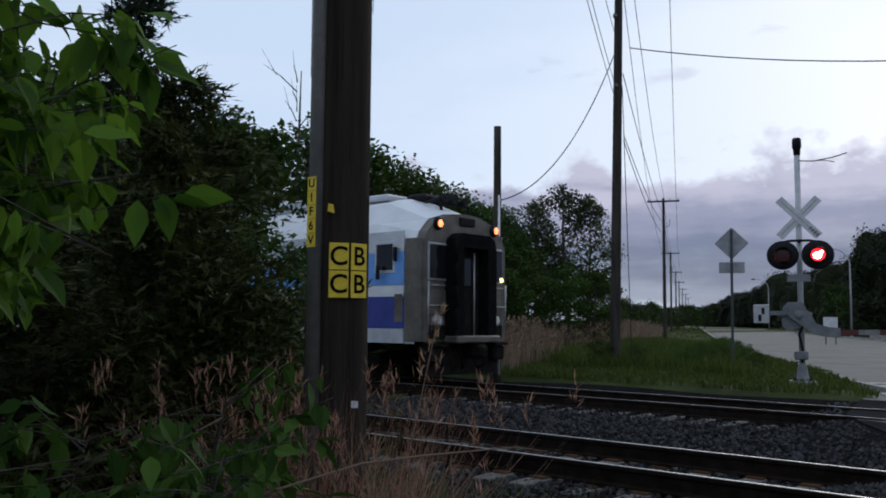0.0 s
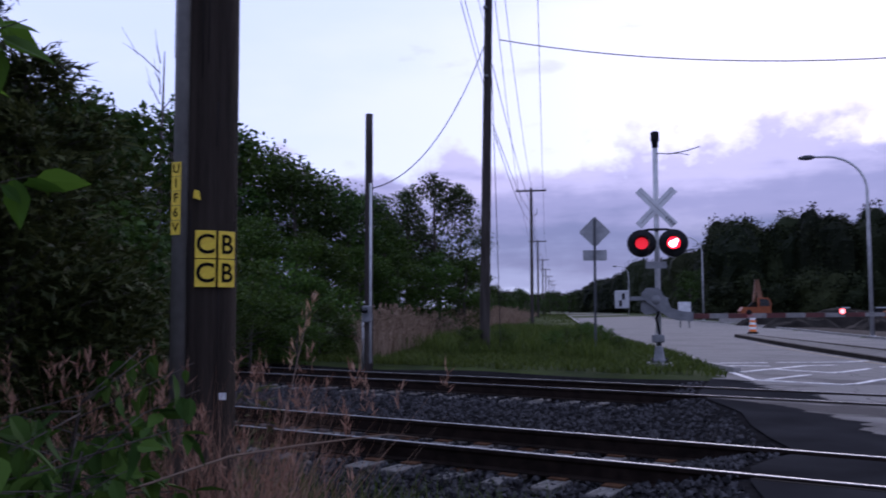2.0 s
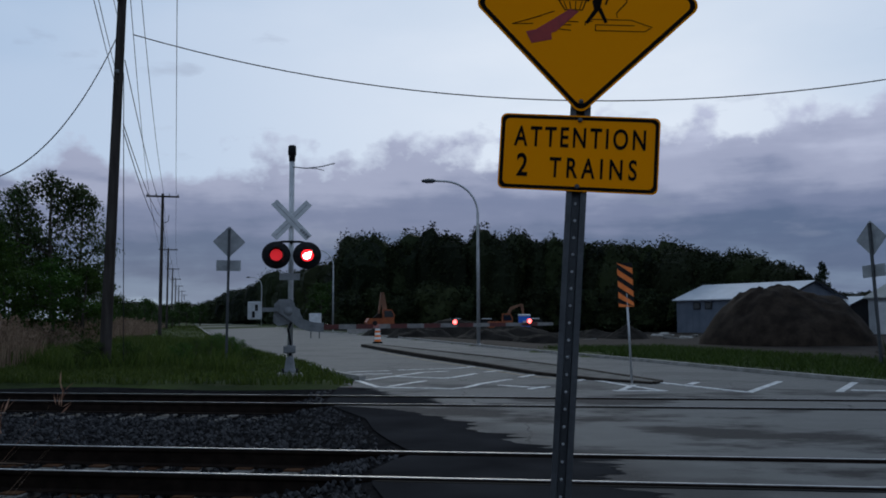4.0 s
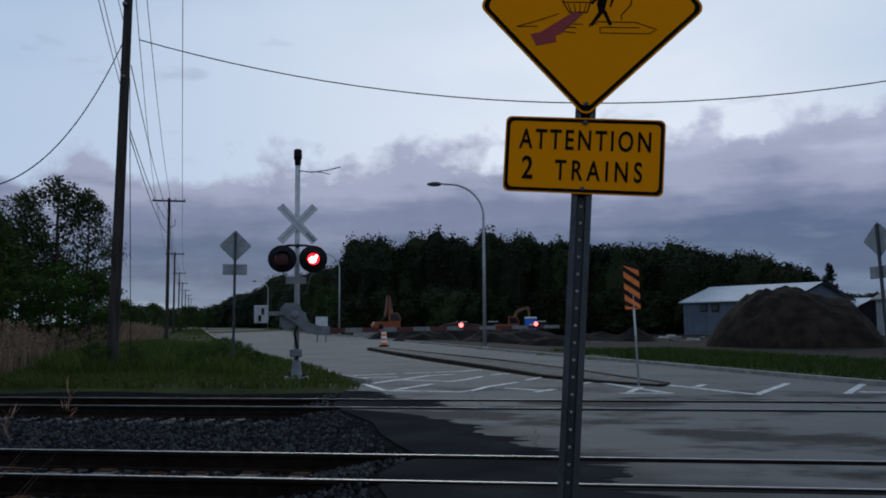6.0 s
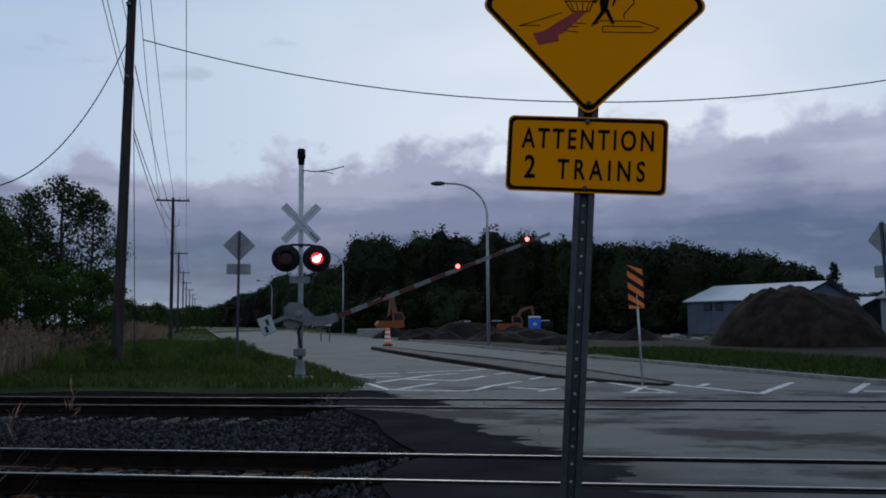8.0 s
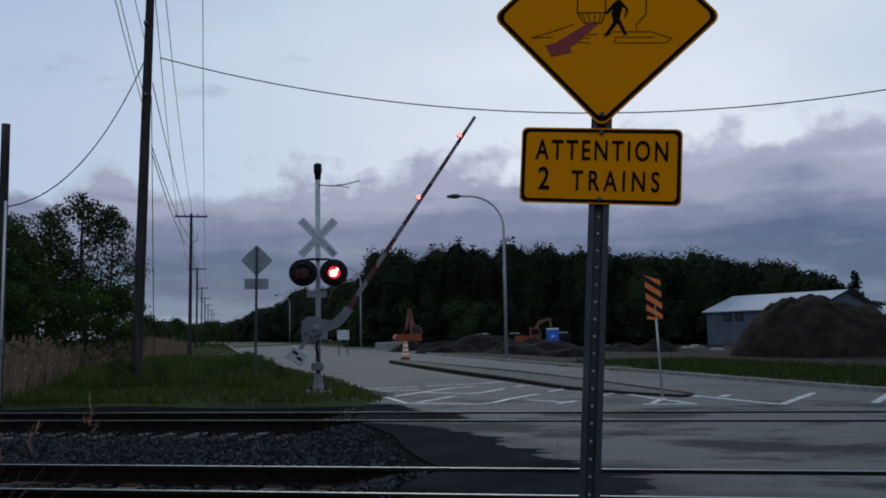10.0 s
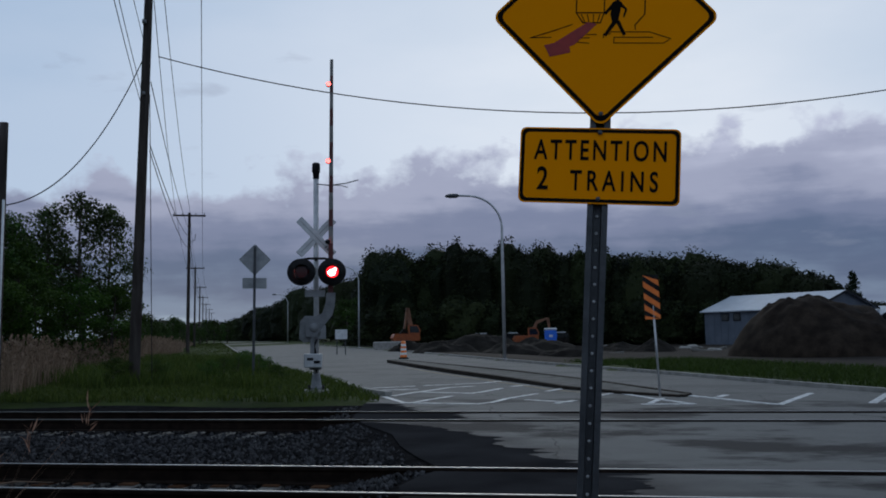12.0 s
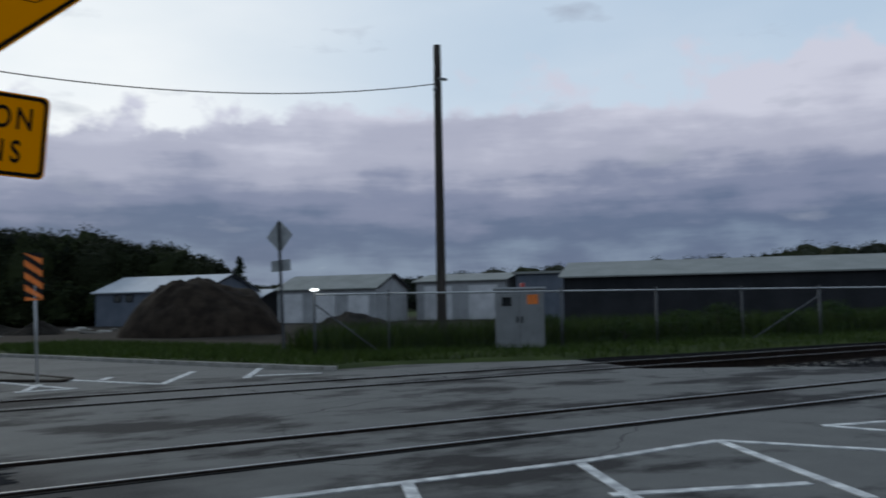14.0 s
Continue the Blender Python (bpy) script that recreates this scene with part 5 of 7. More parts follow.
    for s in (-1, 1):
        fr = part("cab_window", Geo().box((0.05, 0.62, 0.84), (0.01, s * 1.04, 2.74), c=0.02), PALE_METAL, end, "cab window in a metal frame")
        part("pane", Geo().box((0.02, 0.54, 0.74), (0.036, s * 1.04, 2.74)), GLASS_DARK, fr)
        lm = part("marker_lamp", Geo().lathe([(0.0001, 0.09), (0.12, 0.08), (0.15, 0.0)], (0.0, s * 1.02, 3.58), "x", 18), BLACK, end, "warm lit upper lamp")
        part("bulb", Geo().lathe([(0.0001, 0.115), (0.05, 0.11), (0.085, 0.09)], (0.0, s * 1.02, 3.58), "x", 14), HEAD_WARM, lm)
        hl = part("headlamp", Geo().lathe([(0.0001, 0.10), (0.12, 0.09), (0.14, 0.0)], (0.0, s * 1.05, 1.45), "x", 18), PALE_METAL, end, "unlit round headlamp")
        part("glass", Geo().lathe([(0.0001, 0.115), (0.08, 0.105)], (0.0, s * 1.05, 1.45), "x", 14), CROSS_WHITE, hl)
        part("grab_rail", Geo().tube([(0.07, s * 1.40, 1.2), (0.09, s * 1.40, 2.3)], 0.018, 6), PALE_METAL, end)
        part("step", Geo().box((0.25, 0.5, 0.06), (0.08, s * 1.1, 0.92)), GRIME, end)
        part("end_panel", Geo().box((0.03, 0.60, 0.55), (0.01, s * 1.03, 1.85), c=0.01), CAR_FRONT, end)
    part("side_marker", Geo().lathe([(0.0001, 0.08), (0.05, 0.07), (0.06, 0.0)], (0.0, 1.28, 2.42), "x", 12), HEAD_PALE, end, "yellow lit side marker")
    part("marker_box", Geo().box((0.06, 0.55, 0.20), (0.02, 0.0, 3.70), c=0.02), BLACK, end, "dark marker box")
    part("pilot", Geo().prism([(-1.2, 0.25), (1.2, 0.25), (1.35, 0.95), (-1.35, 0.95)], -0.3, -0.05, "x"), GRIME, end, "dark pilot plate")
    for s in (-1, 1):
        part("end_grille", Geo().box((0.05, 0.56, 0.30), (0.02, s * 1.04, 1.20), c=0.01), GRIME, end)
        part("ladder_rung", Geo().tube([(0.09, s * 0.85, 2.22), (0.09, s * 1.30, 2.22)], 0.014, 6), PALE_METAL, end)
        part("lower_rail", Geo().tube([(0.09, s * 0.85, 1.78), (0.09, s * 1.38, 1.78)], 0.014, 6), PALE_METAL, end)
        part("buffer_beam_end", Geo().box((0.30, 0.42, 0.34), (-0.02, s * 1.10, 0.72), c=0.04), GRIME, end)
    part("coupler", Geo().box((0.6, 0.28, 0.30), (0.25, 0, 0.78), c=0.06), GRIME, end)
    for y in (-0.45, 0.45):
        part("air_hose", Geo().tube([(0.05, y, 0.9), (0.22, y, 0.7), (0.22, y * 0.8, 0.45), (0.1, y * 0.6, 0.4)], 0.03, 6), RUBBER, end)
    part("roof_equipment", Geo().box((0.6, 0.8, 0.18), (-1.35, 0.1, 4.36), c=0.06), BLACK, end, "dark roof equipment")
    for y in (-0.35, 0.05, 0.45):
        part("horn_trumpet", Geo().tube([(-0.95, y, 4.20), (-0.60, y, 4.24), (-0.38, y, 4.25)], [0.03, 0.05, 0.10], 10), BLACK, end)
    part("horn", Geo().tube([(-0.9, 0.1, 3.95), (-0.9, 0.1, 4.30), (-0.40, 0.1, 4.32)], [0.04, 0.05, 0.10], 10), BLACK, end)
    part("roof_pipe", Geo().tube([(-0.6, -0.2, 3.9), (-0.6, -0.2, 4.18), (-0.6, 0.8, 4.20), (-0.6, 0.8, 3.85)], 0.045, 8), BLACK, end)
    part("mirror", Geo().box((0.10, 0.05, 0.30), (-1.2, -1.66, 2.5), c=0.01), BLACK, end)
    return root


TRAIN = make_train()


# ---- buildings ----
def shed(a, b, width, eave, ridge, wall, roof, label, base=-0.3, doors=0, windows=0, flat=False):
    """A long shed from the front corner a to b; it goes back from that wall by its width."""
    a, b = Vector((*a, 0)), Vector((*b, 0))
    length = (b - a).length
    d = (b - a).normalized()
    root = thing("shed", Matrix.Translation((a.x, a.y, 0)) @ Matrix.Rotation(math.atan2(d.y, d.x), 4, "Z"), label, "building")
    ov = 0.35
    if flat:
        part("wall", Geo().box((length, width, eave - base), (length / 2, width / 2, (eave + base) / 2)), wall, root)
        part("roof", Geo().box((length + 2 * ov, width + 2 * ov, 0.25), (length / 2, width / 2, eave + 0.12)), roof, root)
    else:
        part("wall", Geo().prism([(0, base), (width, base), (width, eave), (width / 2, ridge), (0, eave)], 0, length, "x"), wall, root)
        sl = (ridge - eave) / (width / 2)
        part("roof", Geo().prism([(-ov, eave - sl * ov + 0.05), (width / 2, ridge + 0.05), (width + ov, eave - sl * ov + 0.05), (width + ov, eave - sl * ov + 0.17), (width / 2, ridge + 0.19), (-ov, eave - sl * ov + 0.17)], -ov, length + ov, "x"), roof, root, "low pitched metal roof")
        part("gable_trim", Geo().prism([(-ov, eave - sl * ov), (width / 2, ridge), (width + ov, eave - sl * ov), (width + ov, eave - sl * ov + 0.2), (width / 2, ridge + 0.22), (-ov, eave - sl * ov + 0.2)], length + ov, length + ov + 0.05, "x"), WALL_DARK, root)
    n = int(length / 0.9)
    rib = mesh_of(Geo().box((0.05, 0.03, eave - base - 0.1), (0, 0, 0)), wall, "siding_rib")
    for k in range(n):
        part("siding_rib", rib, None, root, "", pose(0.45 + k * length / n, -0.012, (eave + base) / 2))
    for k in range(doors):
        dw = length / doors * 0.62
        dr = part("garage_door", Geo().box((dw, 0.10, eave - base - 0.5), (length * (k + 0.5) / doors, -0.05, (eave + base) / 2 - 0.2)), DOOR_WHITE, root, "white garage door")
        for j in range(4):
            part("door_panel", Geo().box((dw - 0.15, 0.03, (eave - base - 0.7) / 4 - 0.06), (length * (k + 0.5) / doors, -0.11, base + 0.15 + (j + 0.5) * (eave - base - 0.7) / 4)), DOOR_WHITE, dr)
    for k in range(windows):
        wn = part("window", Geo().box((1.0, 0.08, 0.8), (3.0 + 1.6 * k, -0.03, eave - 0.65)), BLACK, root, "small dark window")
        part("pane", Geo().box((0.8, 0.03, 0.6), (3.0 + 1.6 * k, -0.08, eave - 0.65)), GLASS_DARK, wn)
    return root


shed((13.8, 99.0), (22.6, 88.0), 9.5, 3.35, 5.0, WALL_BLUE, ROOF_WHITE, "blue-grey metal shed with a pale roof behind the earth heap", windows=2)
shed((31.0, 89.5), (38.5, 80.5), 8.5, 3.3, 4.75, WALL_PALE, ROOF_GREY, "pale shed with white garage doors and a grey roof", doors=3)
shed((46.0, 85.5), (52.5, 77.0), 9.0, 4.0, 4.8, WALL_PALE, ROOF_GREY, "pale storage shed with wide white doors", doors=2)
shed((53.5, 76.5), (56.5, 72.5), 8.0, 4.6, 4.8, WALL_BLUE, ROOF_GREY, "small blue-grey shed beside the storage sheds", flat=True)
shed((43.3, 55.2), (78.0, 19.5), 12.0, 3.45, 4.75, WALL_DARK, ROOF_GREY, "long dark low building with a pale grey roof")
shed((25.5, 97.0), (30.0, 92.0), 6.0, 2.6, 3.4, WALL_DARK, ROOF_WHITE, "low dark annex with a pale roof")


def heap(at, r, h, mat, label, seed, squash=1.0, power=1.5, lumps=0.30):
    g = Geo()
    nr, ns = 26, 84
    vs = []
    for i in range(nr + 1):
        t = i / nr
        for k in range(ns):
            a = 2 * math.pi * k / ns
            q = Vector((math.cos(a) * t, math.sin(a) * t, seed))
            rr = r * t * (1 + 0.16 * noise.noise(Vector((math.cos(a) * 1.3, math.sin(a) * 1.3, seed))))
            top = max(0.0, 1 - t ** power)
            z = h * top * (1 + lumps * noise.noise(q * 2.2)) + h * 0.11 * noise.noise(q * 6) * (1 - t * 0.5) + h * 0.05 * noise.noise(q * 15)
            vs.append((rr * math.cos(a), rr * math.sin(a) * squash, z if i < nr else -0.5))
    fs = [(i * ns + k, i * ns + (k + 1) % ns, (i + 1) * ns + (k + 1) % ns, (i + 1) * ns + k) for i in range(nr) for k in range(ns)]
    g.add(vs, fs, True)
    solo("earth_heap", g, mat, label, "earth heap", m=pose(*at))


heap((14.6, 57.4, -0.3), 5.6, 3.55, PILE_EARTH, "large brown heap of excavated earth", 1.7, power=2.9, lumps=0.22)
heap((5.9, 71.0, -0.4), 2.0, 1.15, DARK_HEAP, "small dark heap of gravel", 2.0)
heap((18.4, 41.2, -0.3), 3.9, 1.45, DARK_HEAP, "low dark heap behind the fence", 3.0)
heap((-9.0, 88.0, -0.5), 4.0, 1.5, DARK_HEAP, "dark heap of soil on the building site", 4.0)
heap((-4.5, 80.0, -0.5), 3.0, 1.0, DARK_HEAP, "dark heap of soil near the blue cabin", 5.0)
heap((-13.0, 96.0, -0.5), 4.5, 1.6, DARK_HEAP, "dark heap of soil by the wood", 6.0)
for k, (az, d, r, h) in enumerate(((9.0, 66, 3.2, 1.2), (6.4, 70, 4.2, 1.6), (4.4, 63, 3.2, 1.0), (2.6, 68, 3.8, 1.35), (0.8, 60, 2.4, 0.8), (11.0, 74, 3.0, 1.2), (-2.6, 74, 2.8, 0.8))):
    heap((-d * math.sin(radians(az)), d * math.cos(radians(az)), -0.5), r, h, DARK_HEAP, "dark heap of dug soil on the building site", 7.0 + k, power=2.4, lumps=0.55)
rub = random.Random(8)
rubble = [mesh_of(Geo().box((0.9, 0.6, 0.35), c=0.1), CONCRETE, "rubble"), mesh_of(Geo().box((2.2, 0.25, 0.2), c=0.04), TIE_WOOD, "plank")]
for k in range(40):
    x, y = rub.uniform(-6, 13), rub.uniform(64, 92)
    s = solo("rubble_block" if k % 3 else "timber_piece", rubble[0 if k % 3 else 1], None, "broken pale concrete lump on bare earth" if k % 3 else "loose timber on bare earth", "rubble" if k % 3 else "timber", group="site debris", m=pose(x, y, -0.28, rub.uniform(-9, 9), rub.uniform(-9, 9), rub.uniform(0, 180)))
    s.scale = [rub.uniform(0.5, 1.4)] * 3


# ---- site machines ----
def excavator(at, rz, boom, label, s=1.0):
    root = thing("excavator", pose(*at, 0, 0, rz), label, "excavator")
    for y in (-0.95, 0.95):
        tr = part("track", Geo().prism([(-1.5, 0.1), (-1.2, 0), (1.2, 0), (1.5, 0.1), (1.65, 0.4), (1.5, 0.68), (-1.5, 0.68), (-1.65, 0.4)], y - 0.25, y + 0.25, "y"), GRIME, root)
    part("turntable", Geo().lathe([(0.0001, 0.95), (0.7, 0.95), (0.75, 0.6), (0.0001, 0.6)], seg=18), GRIME, root)
    part("body", Geo().prism([(-1.7, 0.95), (1.2, 0.95), (1.3, 1.2), (1.2, 1.65), (-0.2, 1.75), (-1.6, 1.75), (-1.85, 1.3)], -1.2, 1.2, "y"), EXC_ORANGE, root, "orange machine body")
    cabp = part("cab", Geo().prism([(0.0, 1.6), (1.25, 1.6), (1.35, 2.1), (1.0, 2.75), (0.0, 2.75)], -1.15, -0.2, "y"), EXC_ORANGE, root)
    part("cab_glass", Geo().prism([(0.12, 1.85), (1.15, 1.85), (1.2, 2.1), (0.95, 2.6), (0.12, 2.6)], -1.17, -1.14, "y"), GLASS_DARK, cabp)
    for (x0, z0), (x1, z1), wd, nm in boom:
        d = Vector((x1 - x0, 0, z1 - z0))
        n = Vector((-d.z, 0, d.x)).normalized() * wd / 2
        part(nm, Geo().prism([(x0 - n.x, z0 - n.z), (x1 - n.x * 0.6, z1 - n.z * 0.6), (x1 + n.x * 0.6, z1 + n.z * 0.6), (x0 + n.x, z0 + n.z)], -0.18, 0.18, "y"), EXC_TAN, root)
    bx, bz = boom[-1][1]
    part("bucket", Geo().prism([(bx - 0.1, bz), (bx + 0.35, bz - 0.2), (bx + 0.3, bz - 0.8), (bx - 0.35, bz - 0.9), (bx - 0.6, bz - 0.5)], -0.5, 0.5, "y"), GRIME, root)
    root.scale = (s, s, s)


ex1 = road_point(66, 13.2, -0.2)
excavator((ex1.x, ex1.y, -0.1), 20, [((0.5, 1.6), (0.05, 4.7), 0.62, "boom"), ((0.05, 4.7), (-0.35, 2.3), 0.34, "stick")], "orange excavator with its boom raised on the building site", 0.9)
excavator((-5.6, 93.0, -0.4), 10, [((0.4, 1.6), (1.2, 3.4), 0.5, "boom"), ((1.2, 3.4), (2.6, 3.9), 0.4, "boom_end"), ((2.6, 3.9), (2.9, 1.9), 0.35, "stick")], "orange excavator with an arched boom on the building site", 0.85)

cabin = thing("portable_toilet", pose(-2.85, 84.8, -0.45, 0, 0, 6), "blue plastic portable toilet with a pale roof", "portable toilet")
part("body", Geo().box((1.12, 1.12, 2.05), (0, 0, 1.03), c=0.05), TOILET_BLUE, cabin)
part("roof", Geo().box((1.2, 1.2, 0.22), (0, 0, 2.16), c=0.08), CROSS_WHITE, cabin, "pale plastic roof")
part("door", Geo().box((0.78, 0.05, 1.75), (0, -0.57, 1.0), c=0.02), TOILET_BLUE, cabin)
part("door_label", Geo().box((0.35, 0.02, 0.22), (0, -0.61, 1.5)), CROSS_WHITE, cabin)
drum2 = thing("orange_barrier", pose(-4.4, 83.5, -0.45), "orange plastic barrier lying on bare earth", "barrier")
part("panel", Geo().box((1.6, 0.5, 0.5), (0, 0, 0.25), c=0.12), ORANGE, drum2)
for k in range(4):
    b = road_point(62 + 1.5 * k, 9.9 + 1.1 * k, -0.1)
    cbk = solo("concrete_block", mesh_of(Geo().box((1.6, 0.8, 0.85), (0, 0, 0.42), c=0.08), CONCRETE, "concrete_block"), None, "grey concrete block beside the kerb", "concrete block", group="concrete blocks", m=pose(b.x, b.y, -0.12, 0, 0, ROAD_TURN + 6 * k))
for k, (x, y) in enumerate(((-11.5, 101.0), (-7.8, 101.0), (-2.2, 100.0))):
    v = thing("parked_van", pose(x, y, -0.45, 0, 0, 85 + 5 * k), "dark parked vehicle with a pale roof edge on the site", "vehicle", "parked vehicles")
    part("body", Geo().prism([(-1.2, 0.35), (3.0, 0.35), (3.05, 0.95), (2.2, 1.05), (1.6, 1.75), (-1.1, 1.75), (-1.25, 1.0)], -0.9, 0.9, "y"), GRIME, v)
    part("windscreen", Geo().box((0.05, 1.5, 0.45), (-1.2, 0, 1.45)), GLASS_DARK, v)
    part("roof_rack", Geo().box((1.2, 1.1, 0.10), (-0.2, 0, 1.82), c=0.03), CROSS_WHITE, v, "pale roof rack")
    for xw in (-0.5, 2.2):
        for yw in (-0.85, 0.85):
            part("wheel", Geo().lathe([(0.0001, -0.1), (0.34, -0.1), (0.36, 0), (0.34, 0.1), (0.0001, 0.1)], (xw, yw, 0.36), "y", 16), RUBBER, v)

# ---- fence and relay cabinet ----
fence = thing("chain_link_fence", pose(0, 0, 0), "grey chain-link fence with a steel top rail", "fence")
FPTS = [Vector((9.3, 23.4, -0.2)), Vector((11.3, 22.6, -0.2)), Vector((16.6, 21.2, -0.2))] + [Vector((16.6 + 3.6 * k, 21.2 - 0.40 * k, -0.2)) for k in range(1, 10)]
for i, p in enumerate(FPTS):
    part("post", Geo().tube([p - Vector((0, 0, 0.3)), p + Vector((0, 0, 2.12))], 0.042 if i in (0, 2, 5) else 0.028, 8), POST_STEEL, fence)
for a, b in zip(FPTS, FPTS[1:]):
    part("top_rail", Geo().tube([a + Vector((0, 0, 2.02)), b + Vector((0, 0, 2.02))], 0.028, 8), PALE_METAL, fence)
    mesh = Geo()
    L, d = (b - a).length, (b - a).normalized()
    n = int(L / 0.12)
    for k in range(-14, n):
        for s in (1, -1):
            x0, x1 = 0.12 * k, 0.12 * k + 1.9
            t0, t1 = max(0, -x0 / 1.9), min(1, (L - x0) / 1.9)
            if t1 > t0:
                z0, z1 = 0.08 + 1.9 * t0, 0.08 + 1.9 * t1
                if s < 0:
                    z0, z1 = 2.06 - z0, 2.06 - z1
                pa, pb = a + d * (x0 + 1.9 * t0) + Vector((0, 0, z0)), a + d * (x0 + 1.9 * t1) + Vector((0, 0, z1))
                u = Vector((0, 0, 0.0022))
                mesh.add([pa - u, pb - u, pb + u, pa + u], [(0, 1, 2, 3)])
    part("chain_mesh", mesh, POST_STEEL, fence)
for a, b in ((FPTS[0], FPTS[1]), (FPTS[5], FPTS[4])):
    part("brace", Geo().tube([a + Vector((0, 0, 1.75)), b + Vector((0, 0, 0.1))], 0.022, 8), POST_STEEL, fence)
part("post_cap", Geo().lathe([(0.0001, 0.06), (0.10, 0.05), (0.13, 0.0), (0.0001, -0.02)], tuple(FPTS[0] + Vector((0, 0, 2.14))), seg=12), glow_material("white_site_lamp", (0.9, 0.95, 1.0), 3.0), fence, "small white lit lamp on the end post")

cab2 = thing("relay_cabinet", pose(16.0, 22.6, -0.2, 0, 0, -36), "grey steel relay cabinet beside the fence", "relay cabinet")
part("body", Geo().box((1.55, 0.9, 1.95), (0, 0, 1.1), c=0.03), CABINET, cab2)
part("roof", Geo().box((1.68, 1.05, 0.10), (0, 0, 2.12), c=0.03), CABINET, cab2)
part("plinth", Geo().box((1.7, 1.0, 0.4), (0, 0, -0.02), c=0.02), CONCRETE, cab2)
for x in (-0.39, 0.39):
    dr = part("door", Geo().box((0.72, 0.03, 1.7), (x, -0.46, 1.1), c=0.01), CABINET, cab2)
    part("handle", Geo().box((0.04, 0.05, 0.20), (x * 0.2, -0.49, 1.15), c=0.01), BLACK, dr)
part("vent", Geo().box((0.30, 0.02, 0.28), (-0.40, -0.485, 1.72)), BLACK, cab2)
part("warning_label", Geo().box((0.34, 0.02, 0.30), (0.42, -0.485, 1.78)), ORANGE, cab2, "orange label")
part("beacon", Geo().lathe([(0.0001, 0.16), (0.08, 0.13), (0.09, 0.0)], (0.1, 0, 2.17), seg=12), SIGN_RED, cab2, "red cap")


# ---- vegetation ----
def leaf_cloud(centres, size, seed, droop=0.3, shape="simple", spread=0.35, aim=None):
    """Arrays of leaves, one at each centre: folded rhombs, or broad pointed leaves of six faces."""
    r = np.random.default_rng(seed)
    c = np.asarray(centres, float)
    n = len(c)
    if shape == "broad":
        base = np.array([(0, 0, 0), (0.21, 0.22, 0.05), (0.27, 0.48, 0.05), (0.15, 0.80, 0.01), (0, 1.10, -0.08), (-0.15, 0.80, 0.01), (-0.27, 0.48, 0.05), (-0.21, 0.22, 0.05), (0, 0.40, -0.02), (0, 0.72, -0.02)])
        faces = [(0, 1, 8), (1, 2, 9, 8), (2, 3, 9), (3, 4, 9), (4, 5, 9), (5, 6, 9), (6, 7, 8, 9), (7, 0, 8)]
    elif shape == "spray":
        base = np.array([(0, 0, 0), (0.10, 0.35, 0.03), (0.05, 1.0, 0), (-0.09, 0.4, 0.02), (0.28, 0.62, 0.04), (-0.26, 0.66, 0.05), (0.02, 0.25, 0), (0.0, 0.45, 0)])
        faces = [(0, 1, 2, 3), (6, 4, 7), (6, 5, 7)]
    elif shape == "awn":
        base = np.array([(0, 0, 0), (0.06, 0.4, 0.02), (0, 1, 0), (-0.06, 0.4, 0.02)])
        faces = [(0, 1, 2, 3)]
    else:
        base = np.array([(0, 0, 0), (0.32, 0.5, 0.08), (0, 1, 0), (-0.32, 0.5, 0.08)])
        faces = [(0, 1, 2, 3)]
    sc = size * r.uniform(0.6, 1.35, n)
    az = r.uniform(0, 2 * np.pi, n) if aim is None else aim + r.normal(0, 0.9, n)
    el = r.normal(-droop, spread * 1.6, n)
    roll = r.normal(0, 0.7, n)
    v = base[None] * sc[:, None, None]
    x, y, z = v[..., 0], v[..., 1], v[..., 2]
    cr, sr = np.cos(roll)[:, None], np.sin(roll)[:, None]
    x, z = x * cr + z * sr, -x * sr + z * cr
    ce, se = np.cos(el)[:, None], np.sin(el)[:, None]
    y, z = y * ce - z * se, y * se + z * ce
    ca, sa = np.cos(az)[:, None], np.sin(az)[:, None]
    x, y = x * ca - y * sa, x * sa + y * ca
    vv = (np.stack([x, y, z], -1) + c[:, None]).reshape(-1, 3)
    k = len(base)
    ff = []
    for f in faces:
        ff.append((np.arange(n)[:, None] * k + np.array(f)[None]))
    return vv, ff


def leaf_mesh(clouds, mat, name):
    vs, fs, o = [], [], 0
    for v, ff in clouds:
        vs.append(v)
        for f in ff:
            fs += (f + o).tolist()
        o += len(v)
    return raw_mesh(np.concatenate(vs), fs, mat, name)


def blob_points(n, centre, radii, seed, shell=0.55, limit=1.6):
    r = np.random.default_rng(seed)
    d = r.normal(size=(n, 3))
    d /= np.linalg.norm(d, axis=1)[:, None]
    rad = r.uniform(shell, 1.0, n) ** 0.6 * np.clip(1 + 0.18 * r.normal(size=n), 0.6, limit)
    return np.asarray(centre) + d * rad[:, None] * np.asarray(radii)


